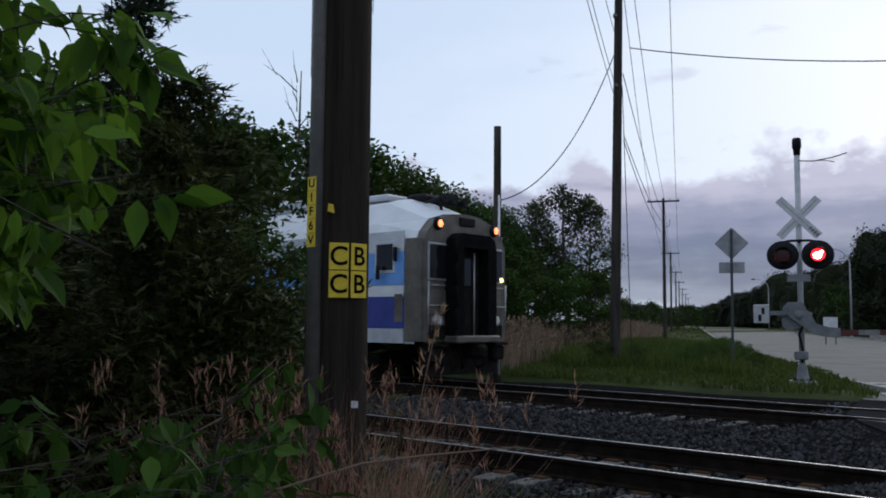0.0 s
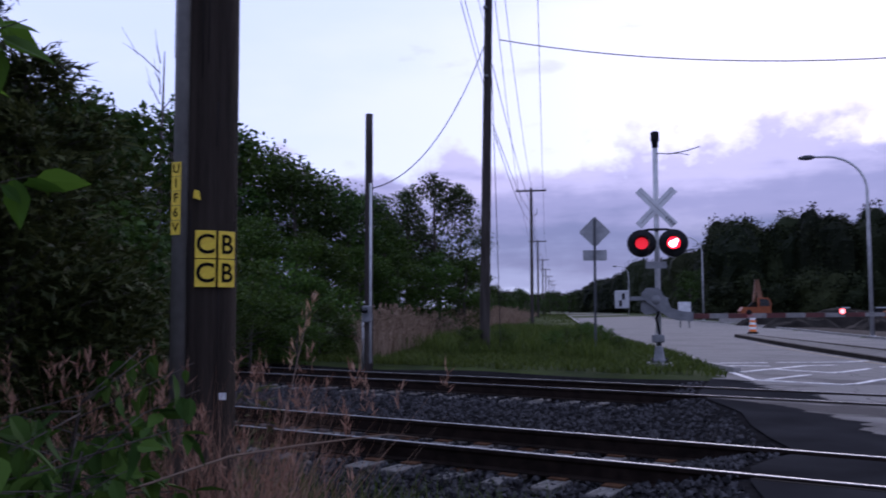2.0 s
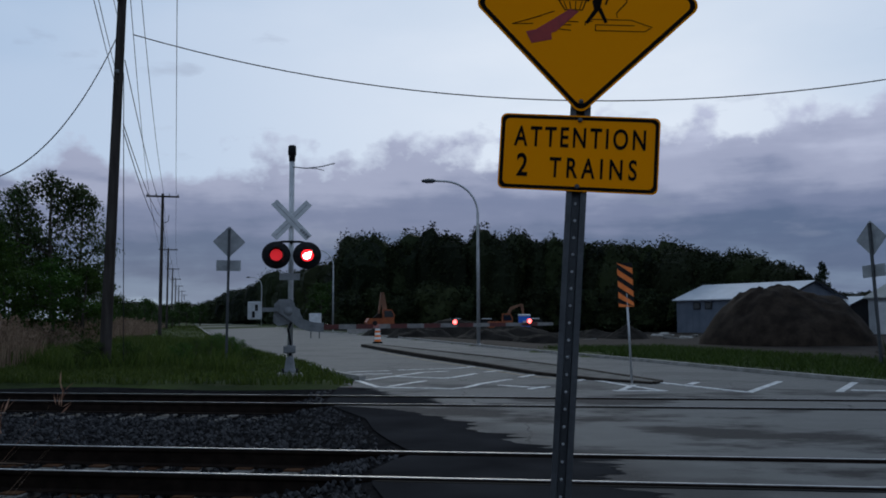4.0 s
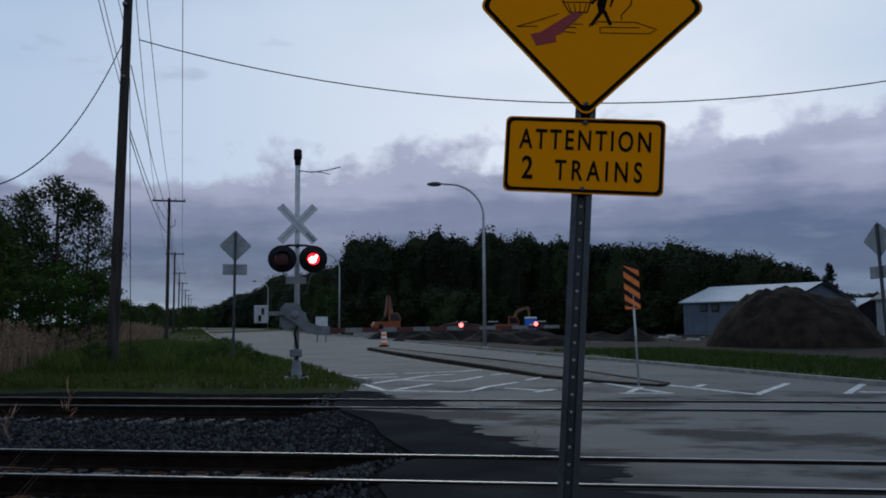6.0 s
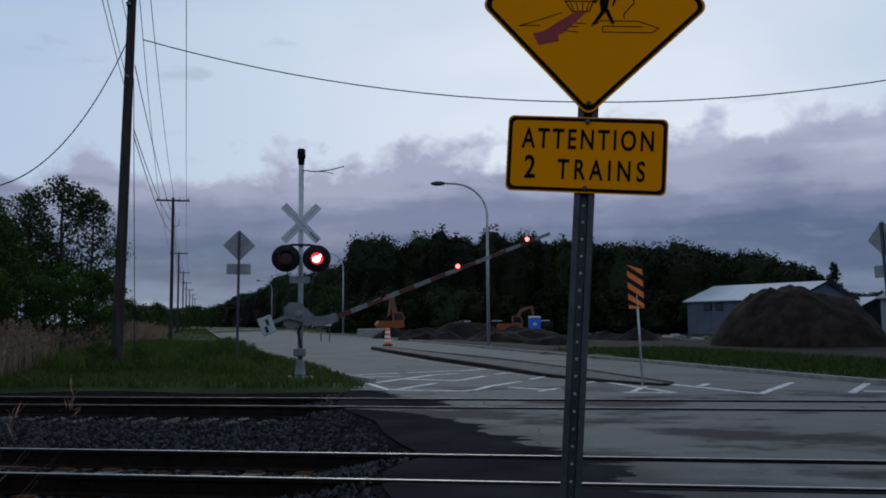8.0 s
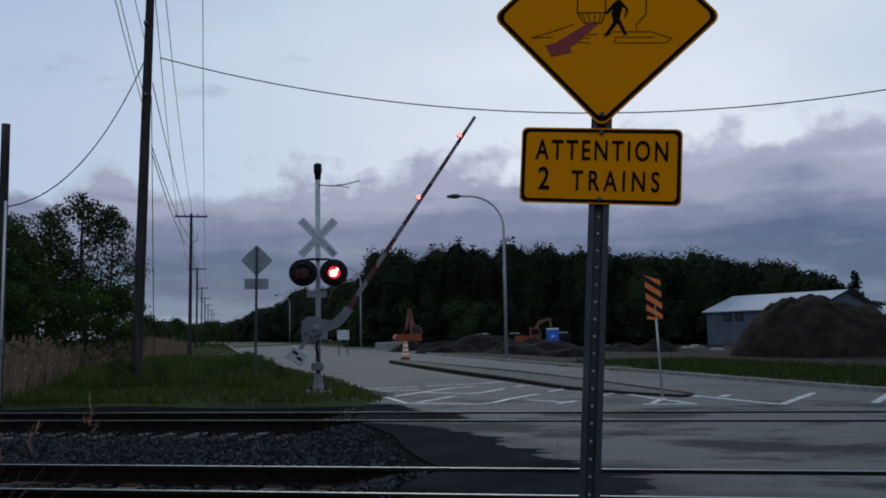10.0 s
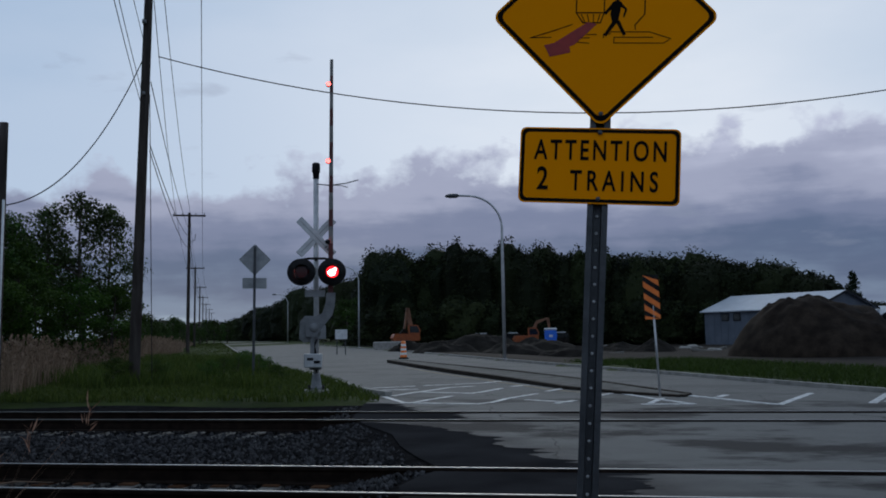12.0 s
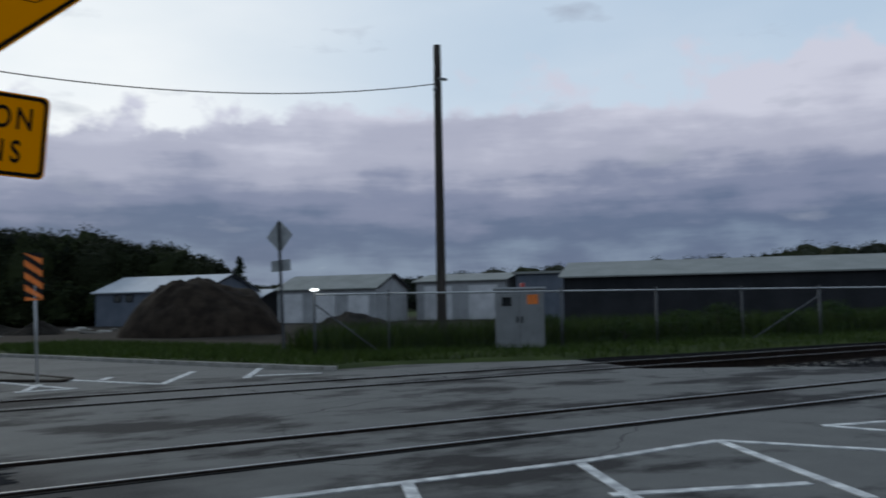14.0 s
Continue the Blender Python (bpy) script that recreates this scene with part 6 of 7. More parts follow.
def tree_meshes(seed, h, width, leaves, size, mat, trunk_share=0.25, clumps=34, slim=1.0, airy=False):
    """Trunk with limbs, and a crown of leafy clumps round the limb ends."""
    r = random.Random(seed)
    g = Geo()
    lean = (r.uniform(-0.03, 0.03) * h, r.uniform(-0.03, 0.03) * h)
    path = [(lean[0] * t + 0.02 * h * math.sin(5 * t + seed) * t, lean[1] * t, h * 0.92 * t - 0.3 * (t == 0)) for t in [k / 8 for k in range(9)]]
    g.tube(path, [0.022 * h * (1 - 0.88 * k / 8) + 0.01 for k in range(9)], 8)
    ends = []
    for k in range(clumps):
        t = trunk_share + (1 - trunk_share) * (k + r.random()) / clumps
        a = r.uniform(0, 6.283)
        prof = math.sin(math.pi * min(1, (t - trunk_share * 0.6) / (1 - trunk_share * 0.6)) ** 0.8) ** 0.7
        reach = width / 2 * max(0.18, prof) * r.uniform(0.45, 1.0) * slim
        i = min(7, int(t * 8))
        p0 = Vector(path[i]).lerp(Vector(path[i + 1]), t * 8 - i)
        p1 = p0 + Vector((math.cos(a) * reach, math.sin(a) * reach, reach * r.uniform(0.15, 0.6)))
        if k % 2 == 0:
            mid = p0.lerp(p1, 0.5) + Vector((0, 0, -0.05 * reach))
            g.tube([p0, mid, p1], [0.009 * h * (1 - t) + 0.012, 0.005 * h * (1 - t) + 0.008, 0.004], 5)
        ends.append(p1)
    pts = []
    per = leaves // clumps
    for k, e in enumerate(ends):
        rad = width * r.uniform(0.10, 0.19) * (0.75 if airy else 1.0)
        pts.append(blob_points(per, e, (rad, rad, rad * 0.72), seed * 100 + k, 0.25))
    pts = np.concatenate(pts)
    pts[:, 2] = np.maximum(pts[:, 2], 0.12)
    return mesh_of(g, BARK, "trunk"), leaf_mesh([leaf_cloud(pts, size, seed + 7)], mat, "crown")


def conifer_meshes(seed, h, width, n, size, mat, ragged=0.25):
    r = random.Random(seed)
    rn = np.random.default_rng(seed)
    g = Geo()
    g.tube([(0, 0, -0.3), (0.02 * h, 0, h * 0.5), (0.01 * h, 0.01 * h, h)], [0.02 * h + 0.02, 0.012 * h + 0.01, 0.008], 7)
    pts, aims = [], []
    branches = 90
    for k in range(branches):
        t = (k + r.random()) / branches
        a = r.uniform(0, 6.283)
        reach = width / 2 * (1 - t) ** 0.75 * r.uniform(1 - ragged * 1.6, 1.1) + 0.08
        p0 = Vector((0.015 * h, 0, 0.06 * h + 0.93 * h * t))
        p1 = p0 + Vector((math.cos(a) * reach, math.sin(a) * reach, reach * r.uniform(-0.1, 0.45)))
        g.tube([p0, p1], [0.008 * (1 - t) + 0.006, 0.003], 4)
        m = max(6, int(n / branches * (0.35 + reach / width * 2.2)))
        s = rn.uniform(0.15, 1.05, m)
        q = np.array(p0)[None] * (1 - s[:, None]) + np.array(p1)[None] * s[:, None] + rn.normal(0, 0.10 * reach + 0.03, (m, 3))
        pts.append(q)
        aims.append(np.full(m, a - math.pi / 2))
    return mesh_of(g, BARK, "trunk"), leaf_mesh([leaf_cloud(np.concatenate(pts), size, seed + 3, -0.2, "spray", 0.35, np.concatenate(aims))], mat, "crown")


def plant(name, meshes, at, rz, scale, label, category="tree", group=""):
    root = thing(name, pose(*at, 0, 0, rz), label, category, group)
    part("trunk", meshes[0], None, root)
    part("crown", meshes[1], None, root)
    root.scale = scale if hasattr(scale, "__len__") else (scale,) * 3
    return root


def polar(az, d, z=0.0):
    return (-d * math.sin(radians(az)), d * math.cos(radians(az)), z)


TREE_A = tree_meshes(11, 9.0, 6.5, 6600, 0.215, LEAF_TREE, 0.16)
TREE_B = tree_meshes(12, 10.0, 6.0, 6600, 0.215, LEAF_TREE, 0.14, 40)
TREE_C = tree_meshes(13, 7.0, 6.0, 5600, 0.19, LEAF_BUSH, 0.08, 30)
TREE_FAR = tree_meshes(18, 9.0, 6.5, 2600, 0.36, LEAF_TREE, 0.14)
POPLAR = tree_meshes(14, 9.0, 6.0, 5200, 0.19, LEAF_LIGHT, 0.2, 60, 0.95, airy=True)
BUSH = tree_meshes(15, 2.2, 2.8, 3200, 0.10, LEAF_BUSH, 0.02, 26)
BUSH_DARK = tree_meshes(17, 2.2, 3.0, 2800, 0.11, LEAF_TREE, 0.02, 24)
CEDAR = conifer_meshes(16, 8.0, 4.2, 11000, 0.34, NEEDLE_BROWN)

rt = random.Random(21)
# the wood beyond the tracks: bearing, distance, height
WOOD = [(72, 30, 9.5), (67, 27, 9.0), (62, 32, 10.5), (58, 29, 9.5), (55, 36, 11.5), (52, 42, 12.0), (49.5, 38, 11.5), (47.5, 46, 12.8), (45.2, 40, 11.0), (43.0, 45, 11.0), (41.5, 38, 8.6), (39.6, 46, 9.8), (38.0, 40, 8.0), (36.6, 47, 8.9), (35.4, 41, 6.4),
        (33.8, 47, 6.5), (31.8, 46, 5.6), (44.0, 31, 5.4), (40.5, 33, 5.0), (37.2, 36, 4.6), (34.5, 38, 4.6), (32.0, 40, 4.6), (30.2, 42, 4.4), (47.5, 28, 5.0), (52, 26, 6.0)]
for k, (az, d, h) in enumerate(WOOD):
    src, base_h = ((TREE_A, 9.0), (TREE_B, 10.0), (TREE_C, 7.0))[k % 3 if h > 7 else 2]
    s = 0.9 * h / base_h
    plant("tree", src, polar(az, d, 0.0), rt.uniform(0, 360), (s * rt.uniform(0.9, 1.15), s * rt.uniform(0.9, 1.15), s), "dark green leafy tree in the wood beyond the tracks", group="trees beyond the tracks")
plant("poplar_tree", POPLAR, polar(31.9, 44, 0), 30, (0.86, 0.86, 0.97), "airy young poplar with pale gaps in its crown")
plant("poplar_tree", POPLAR, polar(34.0, 45, 0), 140, (0.72, 0.72, 0.92), "airy young poplar at the edge of the wood")
plant("poplar_tree", POPLAR, polar(30.6, 45, 0), 250, (0.60, 0.60, 0.93), "slim airy poplar beside the tall pole")
plant("poplar_tree", POPLAR, polar(36.6, 46, 0), 200, (0.7, 0.7, 0.84), "airy young poplar before the dark wood")
for k, (az, d, h) in enumerate(((46.5, 26.5, 3.2), (42.6, 27, 2.9), (40.2, 27.5, 2.4), (44.3, 22.0, 1.3), (41.3, 22.5, 1.2), (48, 25, 2.4), (45, 23.5, 2.2), (43.3, 24, 2.0), (41.5, 25, 1.8), (39.8, 25.5, 1.6), (50, 23, 2.6), (30, 26.5, 0.9), (27.6, 27.5, 0.8), (24.2, 27, 0.75), (22.5, 30, 0.8), (21.2, 34, 0.75), (20.5, 31.5, 0.6), (22.1, 37, 0.85), (19.9, 28.5, 0.5), (23.4, 33, 0.7))):
    plant("bush", BUSH, polar(az, d, 0.0), rt.uniform(0, 360), h / 2.2, "green leafy bush in the verge", "bush", "bushes in the verge")
for k in range(16):
    az = 29.5 - 0.42 * k
    d = 55 + 9 * k
    plant("tree", TREE_FAR, polar(az, d, 0.0), rt.uniform(0, 360), (0.42 + 0.014 * k) * rt.uniform(0.6, 0.95), "low green tree beside the pole line", group="trees beside the road")
# right side of the road, running into the distance
for k in range(9):
    b = road_point(105 + 34 * k, right_edge(105 + 34 * k) + 5 + rt.uniform(0, 6))
    plant("tree", TREE_FAR, (b.x, b.y, 0), rt.uniform(0, 360), rt.uniform(0.75, 1.0), "dark green roadside tree far down the road", group="trees beside the road")


def far_wood(name, rows, label, seed, size=0.75):
    """Distant woods as one piece: lumpy round crowns close together, each a closed leaf mass with loose leaves on it."""
    rn = np.random.default_rng(seed)
    ring, rise = 14, 11
    th, ph = np.meshgrid(np.linspace(0, 2 * np.pi, ring, endpoint=False), np.linspace(-np.pi / 2, np.pi / 2, rise))
    ball = np.stack([np.cos(ph) * np.cos(th), np.cos(ph) * np.sin(th), np.sin(ph)], -1).reshape(-1, 3)
    quads = np.array([(i * ring + k, i * ring + (k + 1) % ring, (i + 1) * ring + (k + 1) % ring, (i + 1) * ring + k) for i in range(rise - 1) for k in range(ring)])
    pts, mass, faces = [], [], []
    for az, d, h, wd, n in rows:
        c = np.array(polar(az, d))
        waves, phase = rn.normal(0, 2.8, (5, 3)), rn.uniform(0, 6.28, 5)
        mid = h * 0.56

        def crown(dirs, rad):
            lump = 1 + 0.075 * np.sin(dirs @ waves.T + phase).sum(1) + 0.04 * np.sin(dirs @ (waves.T * 3.1) + phase).sum(1)
            q = dirs.copy()
            # below the middle the leaf mass goes straight down to the undergrowth
            low = q[:, 2] < 0
            q[low, :2] /= np.maximum(np.linalg.norm(q[low, :2], axis=1)[:, None], 0.35)
            q[low, 2] *= 1.3
            return c + np.array((0, 0, mid)) + q * (lump * rad)[:, None] * np.array((wd * 0.52, wd * 0.52, h - mid))

        dirs = rn.normal(size=(n, 3))
        dirs /= np.linalg.norm(dirs, axis=1)[:, None]
        pts.append(crown(dirs, rn.uniform(0.88, 0.985, n)))
        faces.append(quads + len(mass) * len(ball))
        mass.append(crown(ball, 0.86))
    pts, mass = np.concatenate(pts), np.concatenate(mass)
    pts[:, 2], mass[:, 2] = np.maximum(pts[:, 2], 0.1), np.maximum(mass[:, 2], -0.3)
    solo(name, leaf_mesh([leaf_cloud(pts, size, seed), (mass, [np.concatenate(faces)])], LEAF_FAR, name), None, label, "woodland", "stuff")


rows = []
for k in range(66):
    az = 13.5 - 28.5 * k / 65
    for j in range(2):
        d = 112 + 9 * j + rt.uniform(-3, 3)
        h = np.interp(az, [-15, -12, -7, -4, 0, 6, 10, 13.5], [7.4, 9.6, 11.0, 11.4, 12.2, 12.6, 12.0, 11.4]) + rt.uniform(-1.9, 0.7)
        rows.append((az + rt.uniform(-0.2, 0.2), d, h, rt.uniform(4.0, 7.0), 2400))
for k in range(44):
    az = 13.8 - 29 * k / 43
    rows.append((az, 107 + rt.uniform(-2, 2), np.interp(az, [-15, 0, 13.5], [3.6, 4.6, 4.4]) + rt.uniform(-1.6, 1.8), rt.uniform(3.8, 6.0), 2200))
for k in range(26):
    az = 13.8 + 9.0 * k / 25
    rows.append((az, 165 + 5 * k + rt.uniform(-6, 6), np.interp(az, [13.8, 16, 19, 22.8], [13.6, 13.4, 13.0, 7.0]) + rt.uniform(-1.5, 0.8), 9.0, 2200))
rt.shuffle(rows)
for k in range(12):
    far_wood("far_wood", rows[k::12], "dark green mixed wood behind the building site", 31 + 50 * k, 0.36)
rows = []
for k in range(70):
    az = -15 - 48 * k / 69
    rows.append((az, 260 + rt.uniform(-20, 20), np.interp(az, [-63, -52, -44, -40, -33, -22, -15], [15.5, 15, 13, 12, 11, 9, 8]) + rt.uniform(-1.5, 0.6), 16, 2000))
far_wood("far_hedge", rows, "dark low tree line on the horizon", 32, 0.5)
rows = [(29 - 11.5 * k / 30, 330 + 4 * k, 7 + rt.uniform(-1.5, 1.5), 16, 260) for k in range(31)]
far_wood("far_trees", rows, "hazy tree line down the road", 33, 1.5)
plant("conifer_tree", CEDAR, polar(-16.6, 130, 0), 0, (0.95, 0.95, 1.12), "lone dark conifer beside the shed")


# grasses
def blades(n, place, height, width, lean, mat, name, label, seed, plume=0.0):
    """Thin bent blades, each of two faces; plume: a feathery head."""
    r = np.random.default_rng(seed)
    p = place(r, n)
    n = len(p)
    h = height * r.uniform(0.55, 1.15, n)
    a = r.uniform(0, 6.283, n)
    b = r.uniform(0, 6.283, n)
    k = lean * r.uniform(0.2, 1.3, n) * h
    wx, wy = np.cos(a) * width, np.sin(a) * width
    lx, ly = np.cos(b) * k, np.sin(b) * k
    z0 = p[:, 2]
    v = np.stack([np.stack([p[:, 0] - wx, p[:, 1] - wy, z0], 1), np.stack([p[:, 0] + wx, p[:, 1] + wy, z0], 1),
                  np.stack([p[:, 0] + lx * 0.35 + wx * 0.8, p[:, 1] + ly * 0.35 + wy * 0.8, z0 + h * 0.6], 1), np.stack([p[:, 0] + lx * 0.35 - wx * 0.8, p[:, 1] + ly * 0.35 - wy * 0.8, z0 + h * 0.6], 1),
                  np.stack([p[:, 0] + lx, p[:, 1] + ly, z0 + h], 1)], 1)
    i = np.arange(n)[:, None] * 5
    faces = (i + np.array([[0, 1, 2, 3]])).tolist() + (i + np.array([[3, 2, 4]])).tolist()
    verts = v.reshape(-1, 3)
    if plume:
        m = r.random(n) < 0.30
        tips = v[m, 4]
        reps = 12
        q = np.repeat(tips, reps, 0) + np.stack([r.normal(0, plume * 0.08, len(tips) * reps), r.normal(0, plume * 0.08, len(tips) * reps), r.uniform(-plume, plume * 0.25, len(tips) * reps)], 1)
        lv, lf = leaf_cloud(q, plume * 0.6, seed + 1, -1.05, "awn" if plume < 0.14 else "simple", 0.22)
        o = len(verts)
        verts = np.concatenate([verts, lv])
        for f in lf:
            faces += (f + o).tolist()
    solo(name, raw_mesh(verts, faces, mat, name), None, label, "grass", "stuff")


def on_verge(r, n):
    s, o = r.uniform(-3.5, 40, n) ** 1.0, -r.uniform(0.15, 13, n)
    o = o + np.array([bend(a) for a in s])
    x = CORNER.x + ALONG.x * s + ACROSS.x * o
    y = CORNER.y + ALONG.y * s + ACROSS.y * o
    keep = y > 18.1 + 0.6 * np.array([noise.noise((a * 0.7, 3, 1)) for a in x])
    x, y = x[keep], y[keep]
    return np.stack([x, y, np.full(len(x), 0.03)], 1)


def on_left_verge(r, n):
    x, y = r.uniform(-34, -9, n), r.uniform(18.0, 24, n)
    return np.stack([x, y, np.full(n, 0.03)], 1)


def tall_left(r, n):
    s, o = r.uniform(-2, 34, n), -r.uniform(2.5, 10.5, n)
    x = CORNER.x + ALONG.x * s + ACROSS.x * o
    y = CORNER.y + ALONG.y * s + ACROSS.y * o
    k = np.array([noise.noise((a * 0.35, b * 0.35, 7)) > -0.05 for a, b in zip(x, y)]) & (y > 21.5)
    return np.stack([x[k], y[k], np.full(k.sum(), 0.03)], 1)


def reed_strip(r, n):
    s, o = r.uniform(-2, 62, n), -r.uniform(8.6, 17, n)
    x = CORNER.x + ALONG.x * s + ACROSS.x * o
    y = CORNER.y + ALONG.y * s + ACROSS.y * o
    q = np.array([noise.noise((a * 0.5, b * 0.5, 2)) for a, b in zip(x, y)])
    q2 = np.array([noise.noise((a * 0.22, b * 0.22, 9)) for a, b in zip(x, y)])
    k = (q > -0.25) & (q2 > -0.22) & (x > -0.76 * y)
    return np.stack([x[k], y[k], 0.03 - 0.55 * np.clip(0.3 - q[k], 0, 0.7) - 0.5 * np.clip(0.25 - q2[k], 0, 0.6)], 1)


def far_reeds(r, n):
    s = r.uniform(40, 150, n)
    o = np.array([bend(a) for a in s]) - r.uniform(5.5, 18, n)
    x = CORNER.x + ALONG.x * s + ACROSS.x * o
    y = CORNER.y + ALONG.y * s + ACROSS.y * o
    return np.stack([x, y, np.full(n, 0.03)], 1)


def fence_weeds(r, n):
    x = r.uniform(9.5, 50, n)
    return np.stack([x, 23.6 - 0.108 * (x - 9) + r.uniform(0.1, 3.0, n), np.full(n, -0.2)], 1)


def right_verge(r, n):
    s, o = r.uniform(-6, 16, n), r.uniform(11.2, 17.5, n)
    x = CORNER.x + ALONG.x * s + ACROSS.x * o
    y = CORNER.y + ALONG.y * s + ACROSS.y * o
    k = y > 18.2
    return np.stack([x[k], y[k], np.full(k.sum(), -0.1)], 1)


def fence_side(r, n):
    x, y = r.uniform(9.5, 48, n), r.uniform(17.8, 25, n)
    y = np.where(x < 14.5, np.maximum(y, 19.7 - 0.35 * (x - 9.8) + 0.5 * r.random(n)), y)
    k = y < 23.4 - 0.105 * (x - 9)
    return np.stack([x, y, np.full(n, -0.15)], 1)


blades(80000, on_verge, 0.18, 0.015, 0.7, BLADE, "short_grass", "short green grass on the verge", 41)
blades(26000, on_left_verge, 0.16, 0.012, 0.7, BLADE, "short_grass", "short green grass along the tracks", 42)
blades(26000, tall_left, 0.55, 0.014, 0.6, BLADE, "tall_grass", "tall green grass round the poles", 43)
blades(30000, reed_strip, 1.35, 0.012, 0.30, DRY, "dry_reeds", "belt of tall dry beige reeds", 44, 0.16)
def far_verge(r, n):
    s = r.uniform(38, 170, n)
    o = np.array([bend(a) for a in s]) - r.uniform(0.3, 8, n)
    x = CORNER.x + ALONG.x * s + ACROSS.x * o
    y = CORNER.y + ALONG.y * s + ACROSS.y * o
    return np.stack([x, y, np.full(n, 0.03)], 1)


blades(8000, far_verge, 0.17, 0.035, 0.6, BLADE, "rough_grass", "rough grass along the far road", 49)
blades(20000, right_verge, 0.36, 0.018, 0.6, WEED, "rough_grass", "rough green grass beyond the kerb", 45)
blades(8000, far_reeds, 0.85, 0.022, 0.3, DRY, "dry_reeds", "dry reeds along the pole line", 47, 0.16)
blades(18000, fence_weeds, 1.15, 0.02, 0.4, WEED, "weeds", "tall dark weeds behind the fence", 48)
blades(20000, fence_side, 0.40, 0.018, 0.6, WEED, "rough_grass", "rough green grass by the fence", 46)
for k, (x, y, h) in enumerate(((20, 22.2, 1.1), (22.5, 21.9, 1.3), (25, 22.6, 1.5), (28, 21.8, 1.2), (31, 22.2, 1.5), (33.5, 21.4, 1.2), (36, 21.5, 1.4), (38.5, 21.2, 1.3), (18.2, 23.9, 1.2), (12.6, 24.5, 1.0), (41, 21, 1.6), (44, 20.6, 1.3), (47, 20.4, 1.5), (11.0, 25.2, 0.8))):
    plant("bush", BUSH_DARK, (x, y, -0.2), rt.uniform(0, 360), h / 2.2, "green bush grown through the fence", "bush", "bushes by the fence")
rp2 = thing("fence_post", pose(-13.37, 14.87 + 2.9, 0), "thin grey steel post in the grass", "post")
part("stake", Geo().tube([(0, 0, -0.2), (0, 0, 1.45)], 0.03, 8), PALE_METAL, rp2)


# near side: cedars, leafy shrub, dry grass round the pole
NEAR_CEDAR = conifer_meshes(51, 3.4, 2.5, 17000, 0.105, NEEDLE, 0.2)
plant("cedar_shrub", NEAR_CEDAR, (-4.55, 2.75, -0.35), 20, (0.92, 0.92, 0.86), "dense olive-green cedar shrub behind the pole", "shrub")
plant("cedar_shrub", NEAR_CEDAR, (-4.9, 3.1, -0.35), 150, (1.1, 1.1, 1.0), "dense dark cedar shrub", "shrub")
plant("cedar_shrub", NEAR_CEDAR, (-4.3, 1.6, -0.35), 260, (1.1, 1.1, 0.8), "dark cedar shrub in the undergrowth", "shrub")
TALL_CEDAR = conifer_meshes(52, 5.6, 2.6, 16000, 0.13, NEEDLE_BROWN, 0.45)
plant("spruce_tree", TALL_CEDAR, (-7.25, 3.95, -0.3), 70, (0.9, 0.9, 0.93), "ragged dark spruce rising over the shrubs")
MID = tree_meshes(53, 5.0, 4.0, 7000, 0.12, LEAF_TREE, 0.1, 36)
for x, y, s in ((-8.6, 5.9, 0.86), (-10.5, 5.2, 1.0), (-10.8, 2.2, 1.0), (-7.4, 1.4, 0.72), (-13.5, 4.8, 1.2), (-6.4, 4.7, 0.55)):
    plant("tree", MID, (x, y, -0.3), rt.uniform(0, 360), s, "dark leafy young tree on the near bank", group="trees on the near bank")
# bare twigs above the wood
dead = Geo()
for k in range(14):
    a = rt.uniform(0, 6.28)
    p0 = Vector((0, 0, 6 + 0.42 * k))
    ln = rt.uniform(0.6, 1.6)
    p1 = p0 + Vector((math.cos(a) * ln, math.sin(a) * ln, ln * 0.8))
    dead.tube([p0, p0.lerp(p1, 0.5) + Vector((0, 0, 0.1)), p1], [0.03, 0.02, 0.006], 5)
    dead.tube([p0.lerp(p1, 0.6), p1 + Vector((0.3, -0.3, 0.5))], [0.014, 0.005], 4)
dead.tube([(0, 0, -0.2), (0.1, 0, 6), (0, 0.2, 12)], [0.16, 0.10, 0.02], 7)
solo("dead_tree", dead, BARK, "bare grey dead tree rising above the wood", "tree", m=pose(*polar(50.2, 36, 0)))


def leafy_shrub(name, boughs, seed, leaf, mat, label, per=26):
    """A shrub near the camera: boughs bending out, with broad leaves hanging in fans from their twigs."""
    r = random.Random(seed)
    root = thing(name, pose(0, 0, 0), label, "shrub")
    pts, aims = [], []
    for (x0, y0, z0), (x1, y1, z1), n in boughs:
        g = Geo()
        a, b = Vector((x0, y0, z0)), Vector((x1, y1, z1))
        mid = a.lerp(b, 0.55) + Vector((0, 0, 0.18 * (b - a).length))
        path = [a.lerp(mid, t).lerp(mid.lerp(b, t), t) for t in [k / 10 for k in range(11)]]
        g.tube(path, [0.008 - 0.0006 * k for k in range(11)], 6)
        for k in range(n):
            t = r.uniform(0.25, 1.0)
            i = min(9, int(t * 10))
            p = path[i].lerp(path[i + 1], t * 10 - i)
            ang = r.uniform(0, 6.283)
            ln = r.uniform(0.12, 0.38)
            tip = p + Vector((math.cos(ang) * ln, math.sin(ang) * ln, ln * r.uniform(-0.2, 0.5)))
            g.tube([p, tip], [0.0026, 0.0012], 4)
            for j in range(r.randint(4, 8)):
                s = r.uniform(0.3, 1.05)
                pts.append(p.lerp(tip, s) + Vector((r.uniform(-0.02, 0.02), r.uniform(-0.02, 0.02), r.uniform(-0.02, 0.01))))
                aims.append(ang - math.pi / 2 + r.uniform(-1, 1))
        part("bough", g, BARK, root)
    part("foliage", leaf_mesh([leaf_cloud([tuple(p) for p in pts], leaf, seed, 0.85, "broad", 0.3, np.array(aims))], mat, "foliage"), None, root, "broad pointed green leaves")


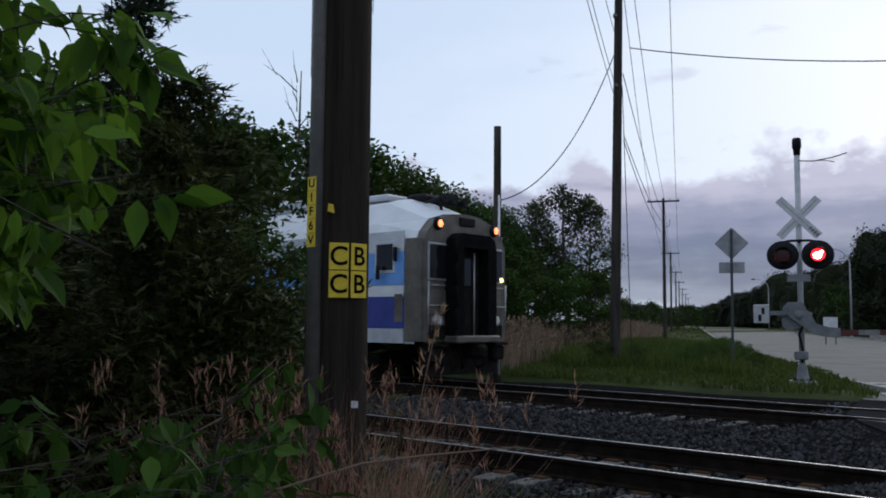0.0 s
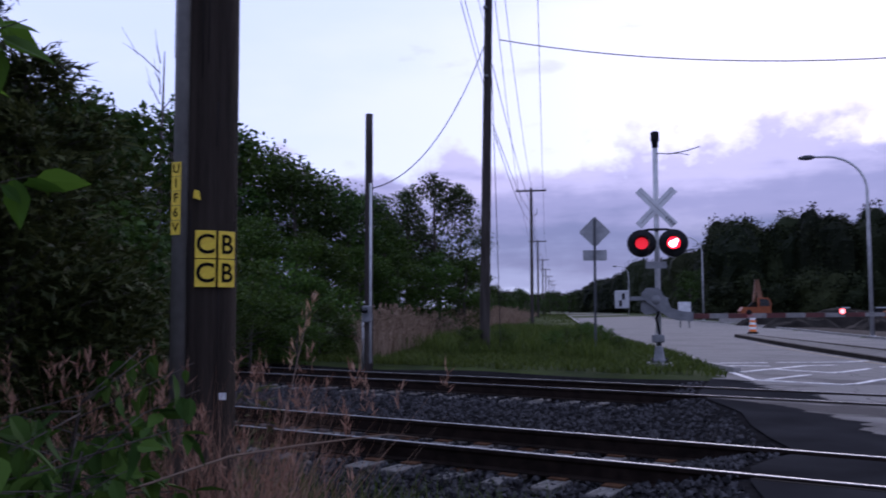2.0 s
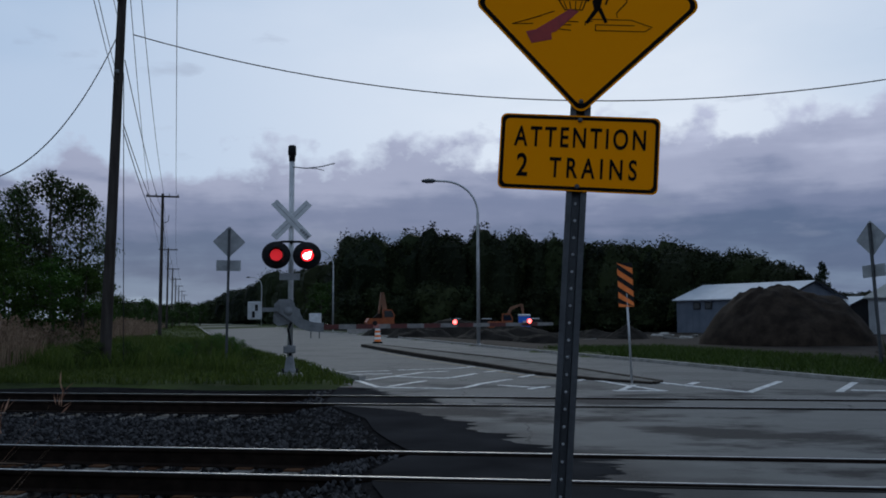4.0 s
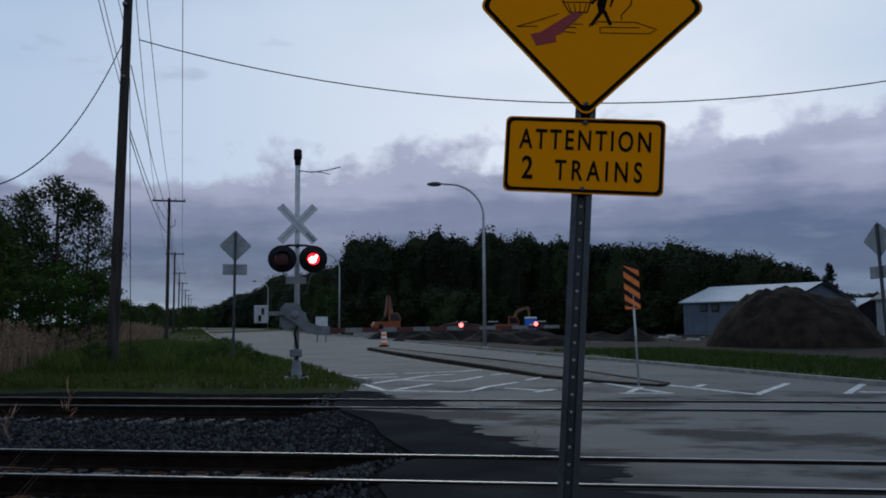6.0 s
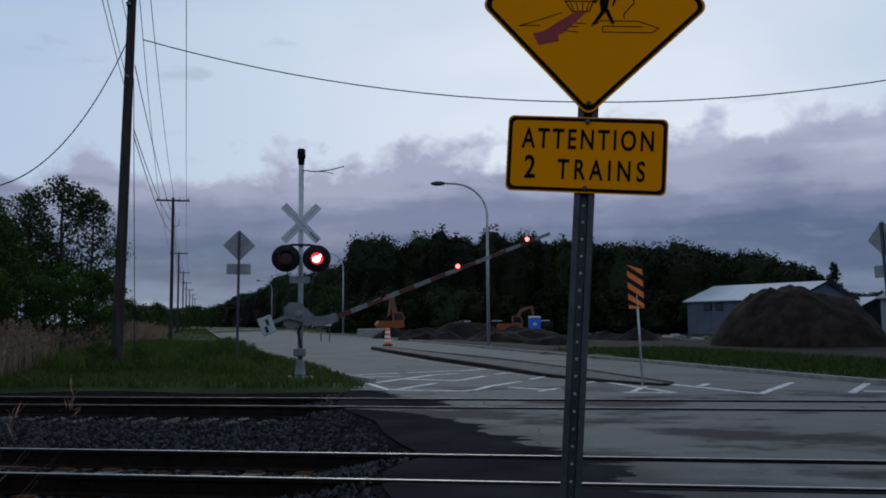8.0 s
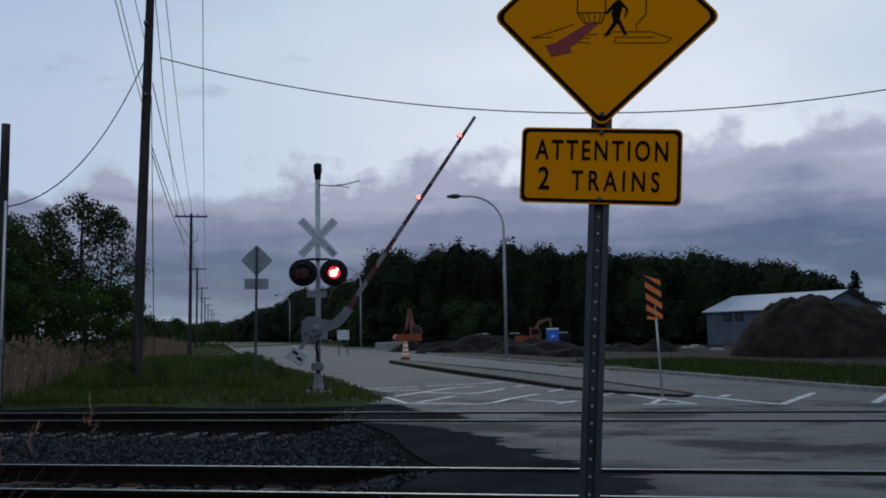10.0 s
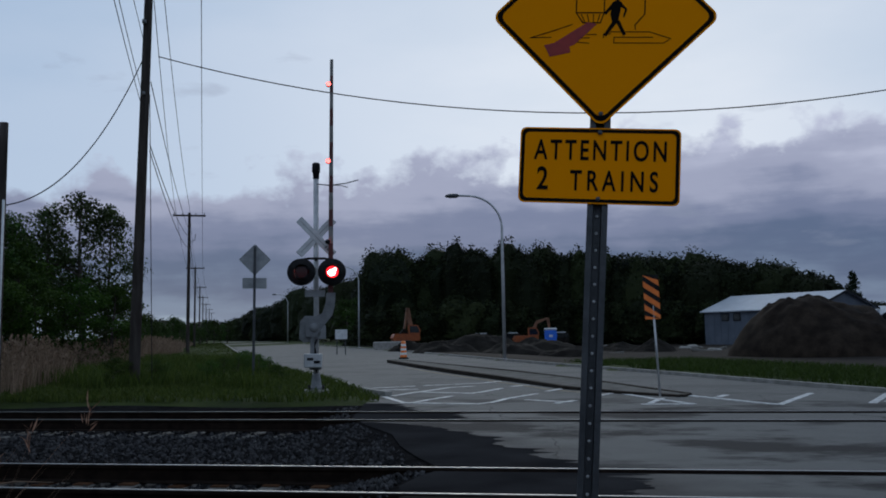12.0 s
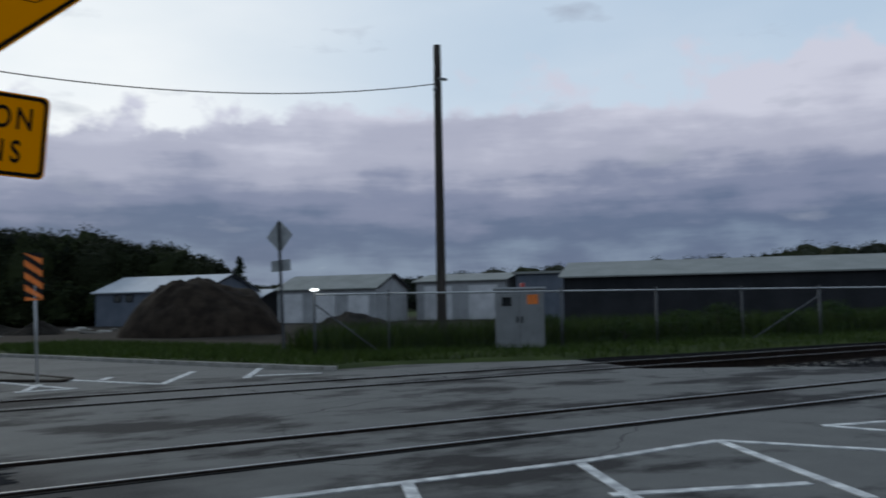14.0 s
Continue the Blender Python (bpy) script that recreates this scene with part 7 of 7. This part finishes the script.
upper = []
ru = random.Random(61)
for k in range(46):
    az, d, z = ru.uniform(60, 82), ru.uniform(2.0, 3.2), ru.uniform(1.45, 2.6)
    x, y, _ = polar(az, d)
    upper.append(((-3.0 + ru.uniform(-0.3, 0.3), 0.3 + ru.uniform(-0.5, 0.3), ru.uniform(0.6, 1.8)), (x, y, z), 21))
leafy_shrub("leafy_shrub", upper, 62, 0.092, LEAF_NEAR, "broad-leaved shrub with fresh bright green leaves")
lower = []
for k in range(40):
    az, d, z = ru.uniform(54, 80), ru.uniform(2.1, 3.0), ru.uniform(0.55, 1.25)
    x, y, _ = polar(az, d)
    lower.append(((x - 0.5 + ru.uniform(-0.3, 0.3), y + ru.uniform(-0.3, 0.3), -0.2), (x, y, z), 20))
leafy_shrub("leafy_shrub", lower, 63, 0.074, LEAF_LOW, "low broad-leaved shrub with shade put into its leaf colour")


def round_pole(r, n):
    a, d = r.uniform(0, 6.283, n), np.minimum(np.abs(r.normal(0.0, 0.22, n)), 0.36) + 0.14
    x, y = -2.74 + np.cos(a) * d * 1.25, 2.50 + np.sin(a) * d
    return np.stack([x, y, np.full(n, -0.24)], 1)


def bank_stalks(r, n):
    p = near_bank(r, n)
    return p[(p[:, 0] < -0.86 * p[:, 1]) & (p[:, 0] > -1.30 * p[:, 1])]


def near_bank(r, n):
    return np.stack([r.uniform(-9, 1.2, n), r.uniform(3.6, 6.2, n), np.full(n, -0.28)], 1)


blades(800, round_pole, 1.32, 0.0026, 0.40, DRY_RED, "dry_grass", "tangled reddish dry grass round the pole", 71, 0.085)
blades(600, round_pole, 1.2, 0.0026, 0.55, DRY, "dry_grass", "pale dry straw round the pole", 72)
blades(2600, near_bank, 0.42, 0.005, 0.5, BLADE, "weeds", "green weeds on the near bank", 73)
blades(450, bank_stalks, 0.5, 0.003, 0.4, DRY, "dry_grass", "thin dry grass on the near bank", 74)
blades(260, bank_stalks, 0.66, 0.0025, 0.5, DRY_RED, "dry_grass", "thin reddish stalks on the near bank", 76, 0.055)
# one long bent straw before the tracks
solo("bent_straw", Geo().tube([(-1.97, 0.80, -0.24), (-1.93, 0.90, 0.30), (-1.86, 1.10, 0.80), (-1.78, 1.38, 1.02), (-1.71, 1.68, 1.072), (-1.64, 1.88, 1.08), (-1.53, 2.16, 1.084), (-1.48, 2.26, 1.065)], [0.0042, 0.0042, 0.004, 0.0038, 0.0034, 0.003, 0.002, 0.001], 5), DRY, "long pale bent straw", "grass")
plume = thing("reed_stalk", pose(-2.78, 2.92, -0.25), "single dry reed with a feathery head", "grass")
part("stem", Geo().tube([(0, 0, 0), (0.06, 0.03, 1.0), (0.17, 0.13, 1.72)], [0.005, 0.004, 0.002], 5), DRY, plume)
part("head", leaf_mesh([leaf_cloud(np.array([(0.10 + 0.09 * t, 0.07 + 0.08 * t, 1.42 + 0.36 * t) for t in np.linspace(0, 1, 60)]) + np.random.default_rng(9).normal(0, 0.010, (60, 3)), 0.05, 75, -1.1, "awn", 0.25)], DRY_RED, "head"), None, plume)


# ---- what moves ----
def flashing(disc, at, spans, end=14.0):
    """Imitates flashing with an added disc: its glowing face shows while lit, and its dark back while unlit."""
    rows = []
    state = 0 if spans and spans[0][0] <= 0 else 178
    rows.append((0.0, Matrix.Translation(at) @ pose(0, 0, 0, 0, 0, state)))
    for t0, t1 in spans:
        for t, was, now in ((t0, 178, 0), (t1, 0, 178)):
            if 0.08 < t < end - 0.04:
                rows.append((t - 0.068, Matrix.Translation(at) @ pose(0, 0, 0, 0, 0, was)))
                rows.append((t - 0.034, Matrix.Translation(at) @ pose(0, 0, 0, 0, 0, 89)))
                rows.append((t, Matrix.Translation(at) @ pose(0, 0, 0, 0, 0, now)))
                state = now
    rows.append((end, Matrix.Translation(at) @ pose(0, 0, 0, 0, 0, state)))
    walk(disc, rows)


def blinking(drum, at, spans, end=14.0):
    """Imitates flashing with an added drum: bright face out while lit, dim face as the filament cools, then dark face.
    """
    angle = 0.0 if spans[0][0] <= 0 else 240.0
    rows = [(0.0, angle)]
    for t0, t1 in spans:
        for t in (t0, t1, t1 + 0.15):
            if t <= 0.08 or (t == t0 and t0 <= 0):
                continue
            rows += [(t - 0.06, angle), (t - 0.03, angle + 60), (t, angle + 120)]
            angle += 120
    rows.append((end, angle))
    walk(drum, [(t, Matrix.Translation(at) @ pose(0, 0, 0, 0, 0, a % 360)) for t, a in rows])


def motions():
    # the train draws away along the far track at about 12 m/s
    walk(TRAIN, [(t, pose(-12.15 - 12.0 * t, 15.19, 0)) for t in (0.0, 0.5, 1.0, 2.0, 4.0, 7.0, 10.5, 14.0)])
    # the gate rises between 6.9 s and 12 s
    turn = Matrix.Translation(PIVOT) @ pose(0, 0, 0, 0, 0, ROAD_TURN - 3)
    lift = [(0.0, 0.5), (6.85, 0.5), (7.0, 2.2), (7.2, 8.0), (7.7, 16.5), (8.3, 26.0), (8.8, 34.0), (9.3, 43.4), (9.5, 47.2), (10.0, 56.2), (10.4, 64.3), (11.0, 75.2), (11.4, 82.0), (11.8, 88.0), (12.0, 89.6), (12.2, 90.0), (14.0, 90.0)]
    walk(gate, [(t, turn @ pose(0, 0, 0, 0, -a, 0)) for t, a in lift])
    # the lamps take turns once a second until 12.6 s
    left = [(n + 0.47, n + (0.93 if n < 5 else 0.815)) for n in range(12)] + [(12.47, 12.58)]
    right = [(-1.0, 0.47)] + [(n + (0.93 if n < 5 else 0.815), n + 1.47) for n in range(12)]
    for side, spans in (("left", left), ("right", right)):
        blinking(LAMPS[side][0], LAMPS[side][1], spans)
    for disc, at, kind in ARM_LAMPS:
        flashing(disc, at, {"left": left, "right": right, "tip": [(-1.0, 12.58)]}[kind])


motions()
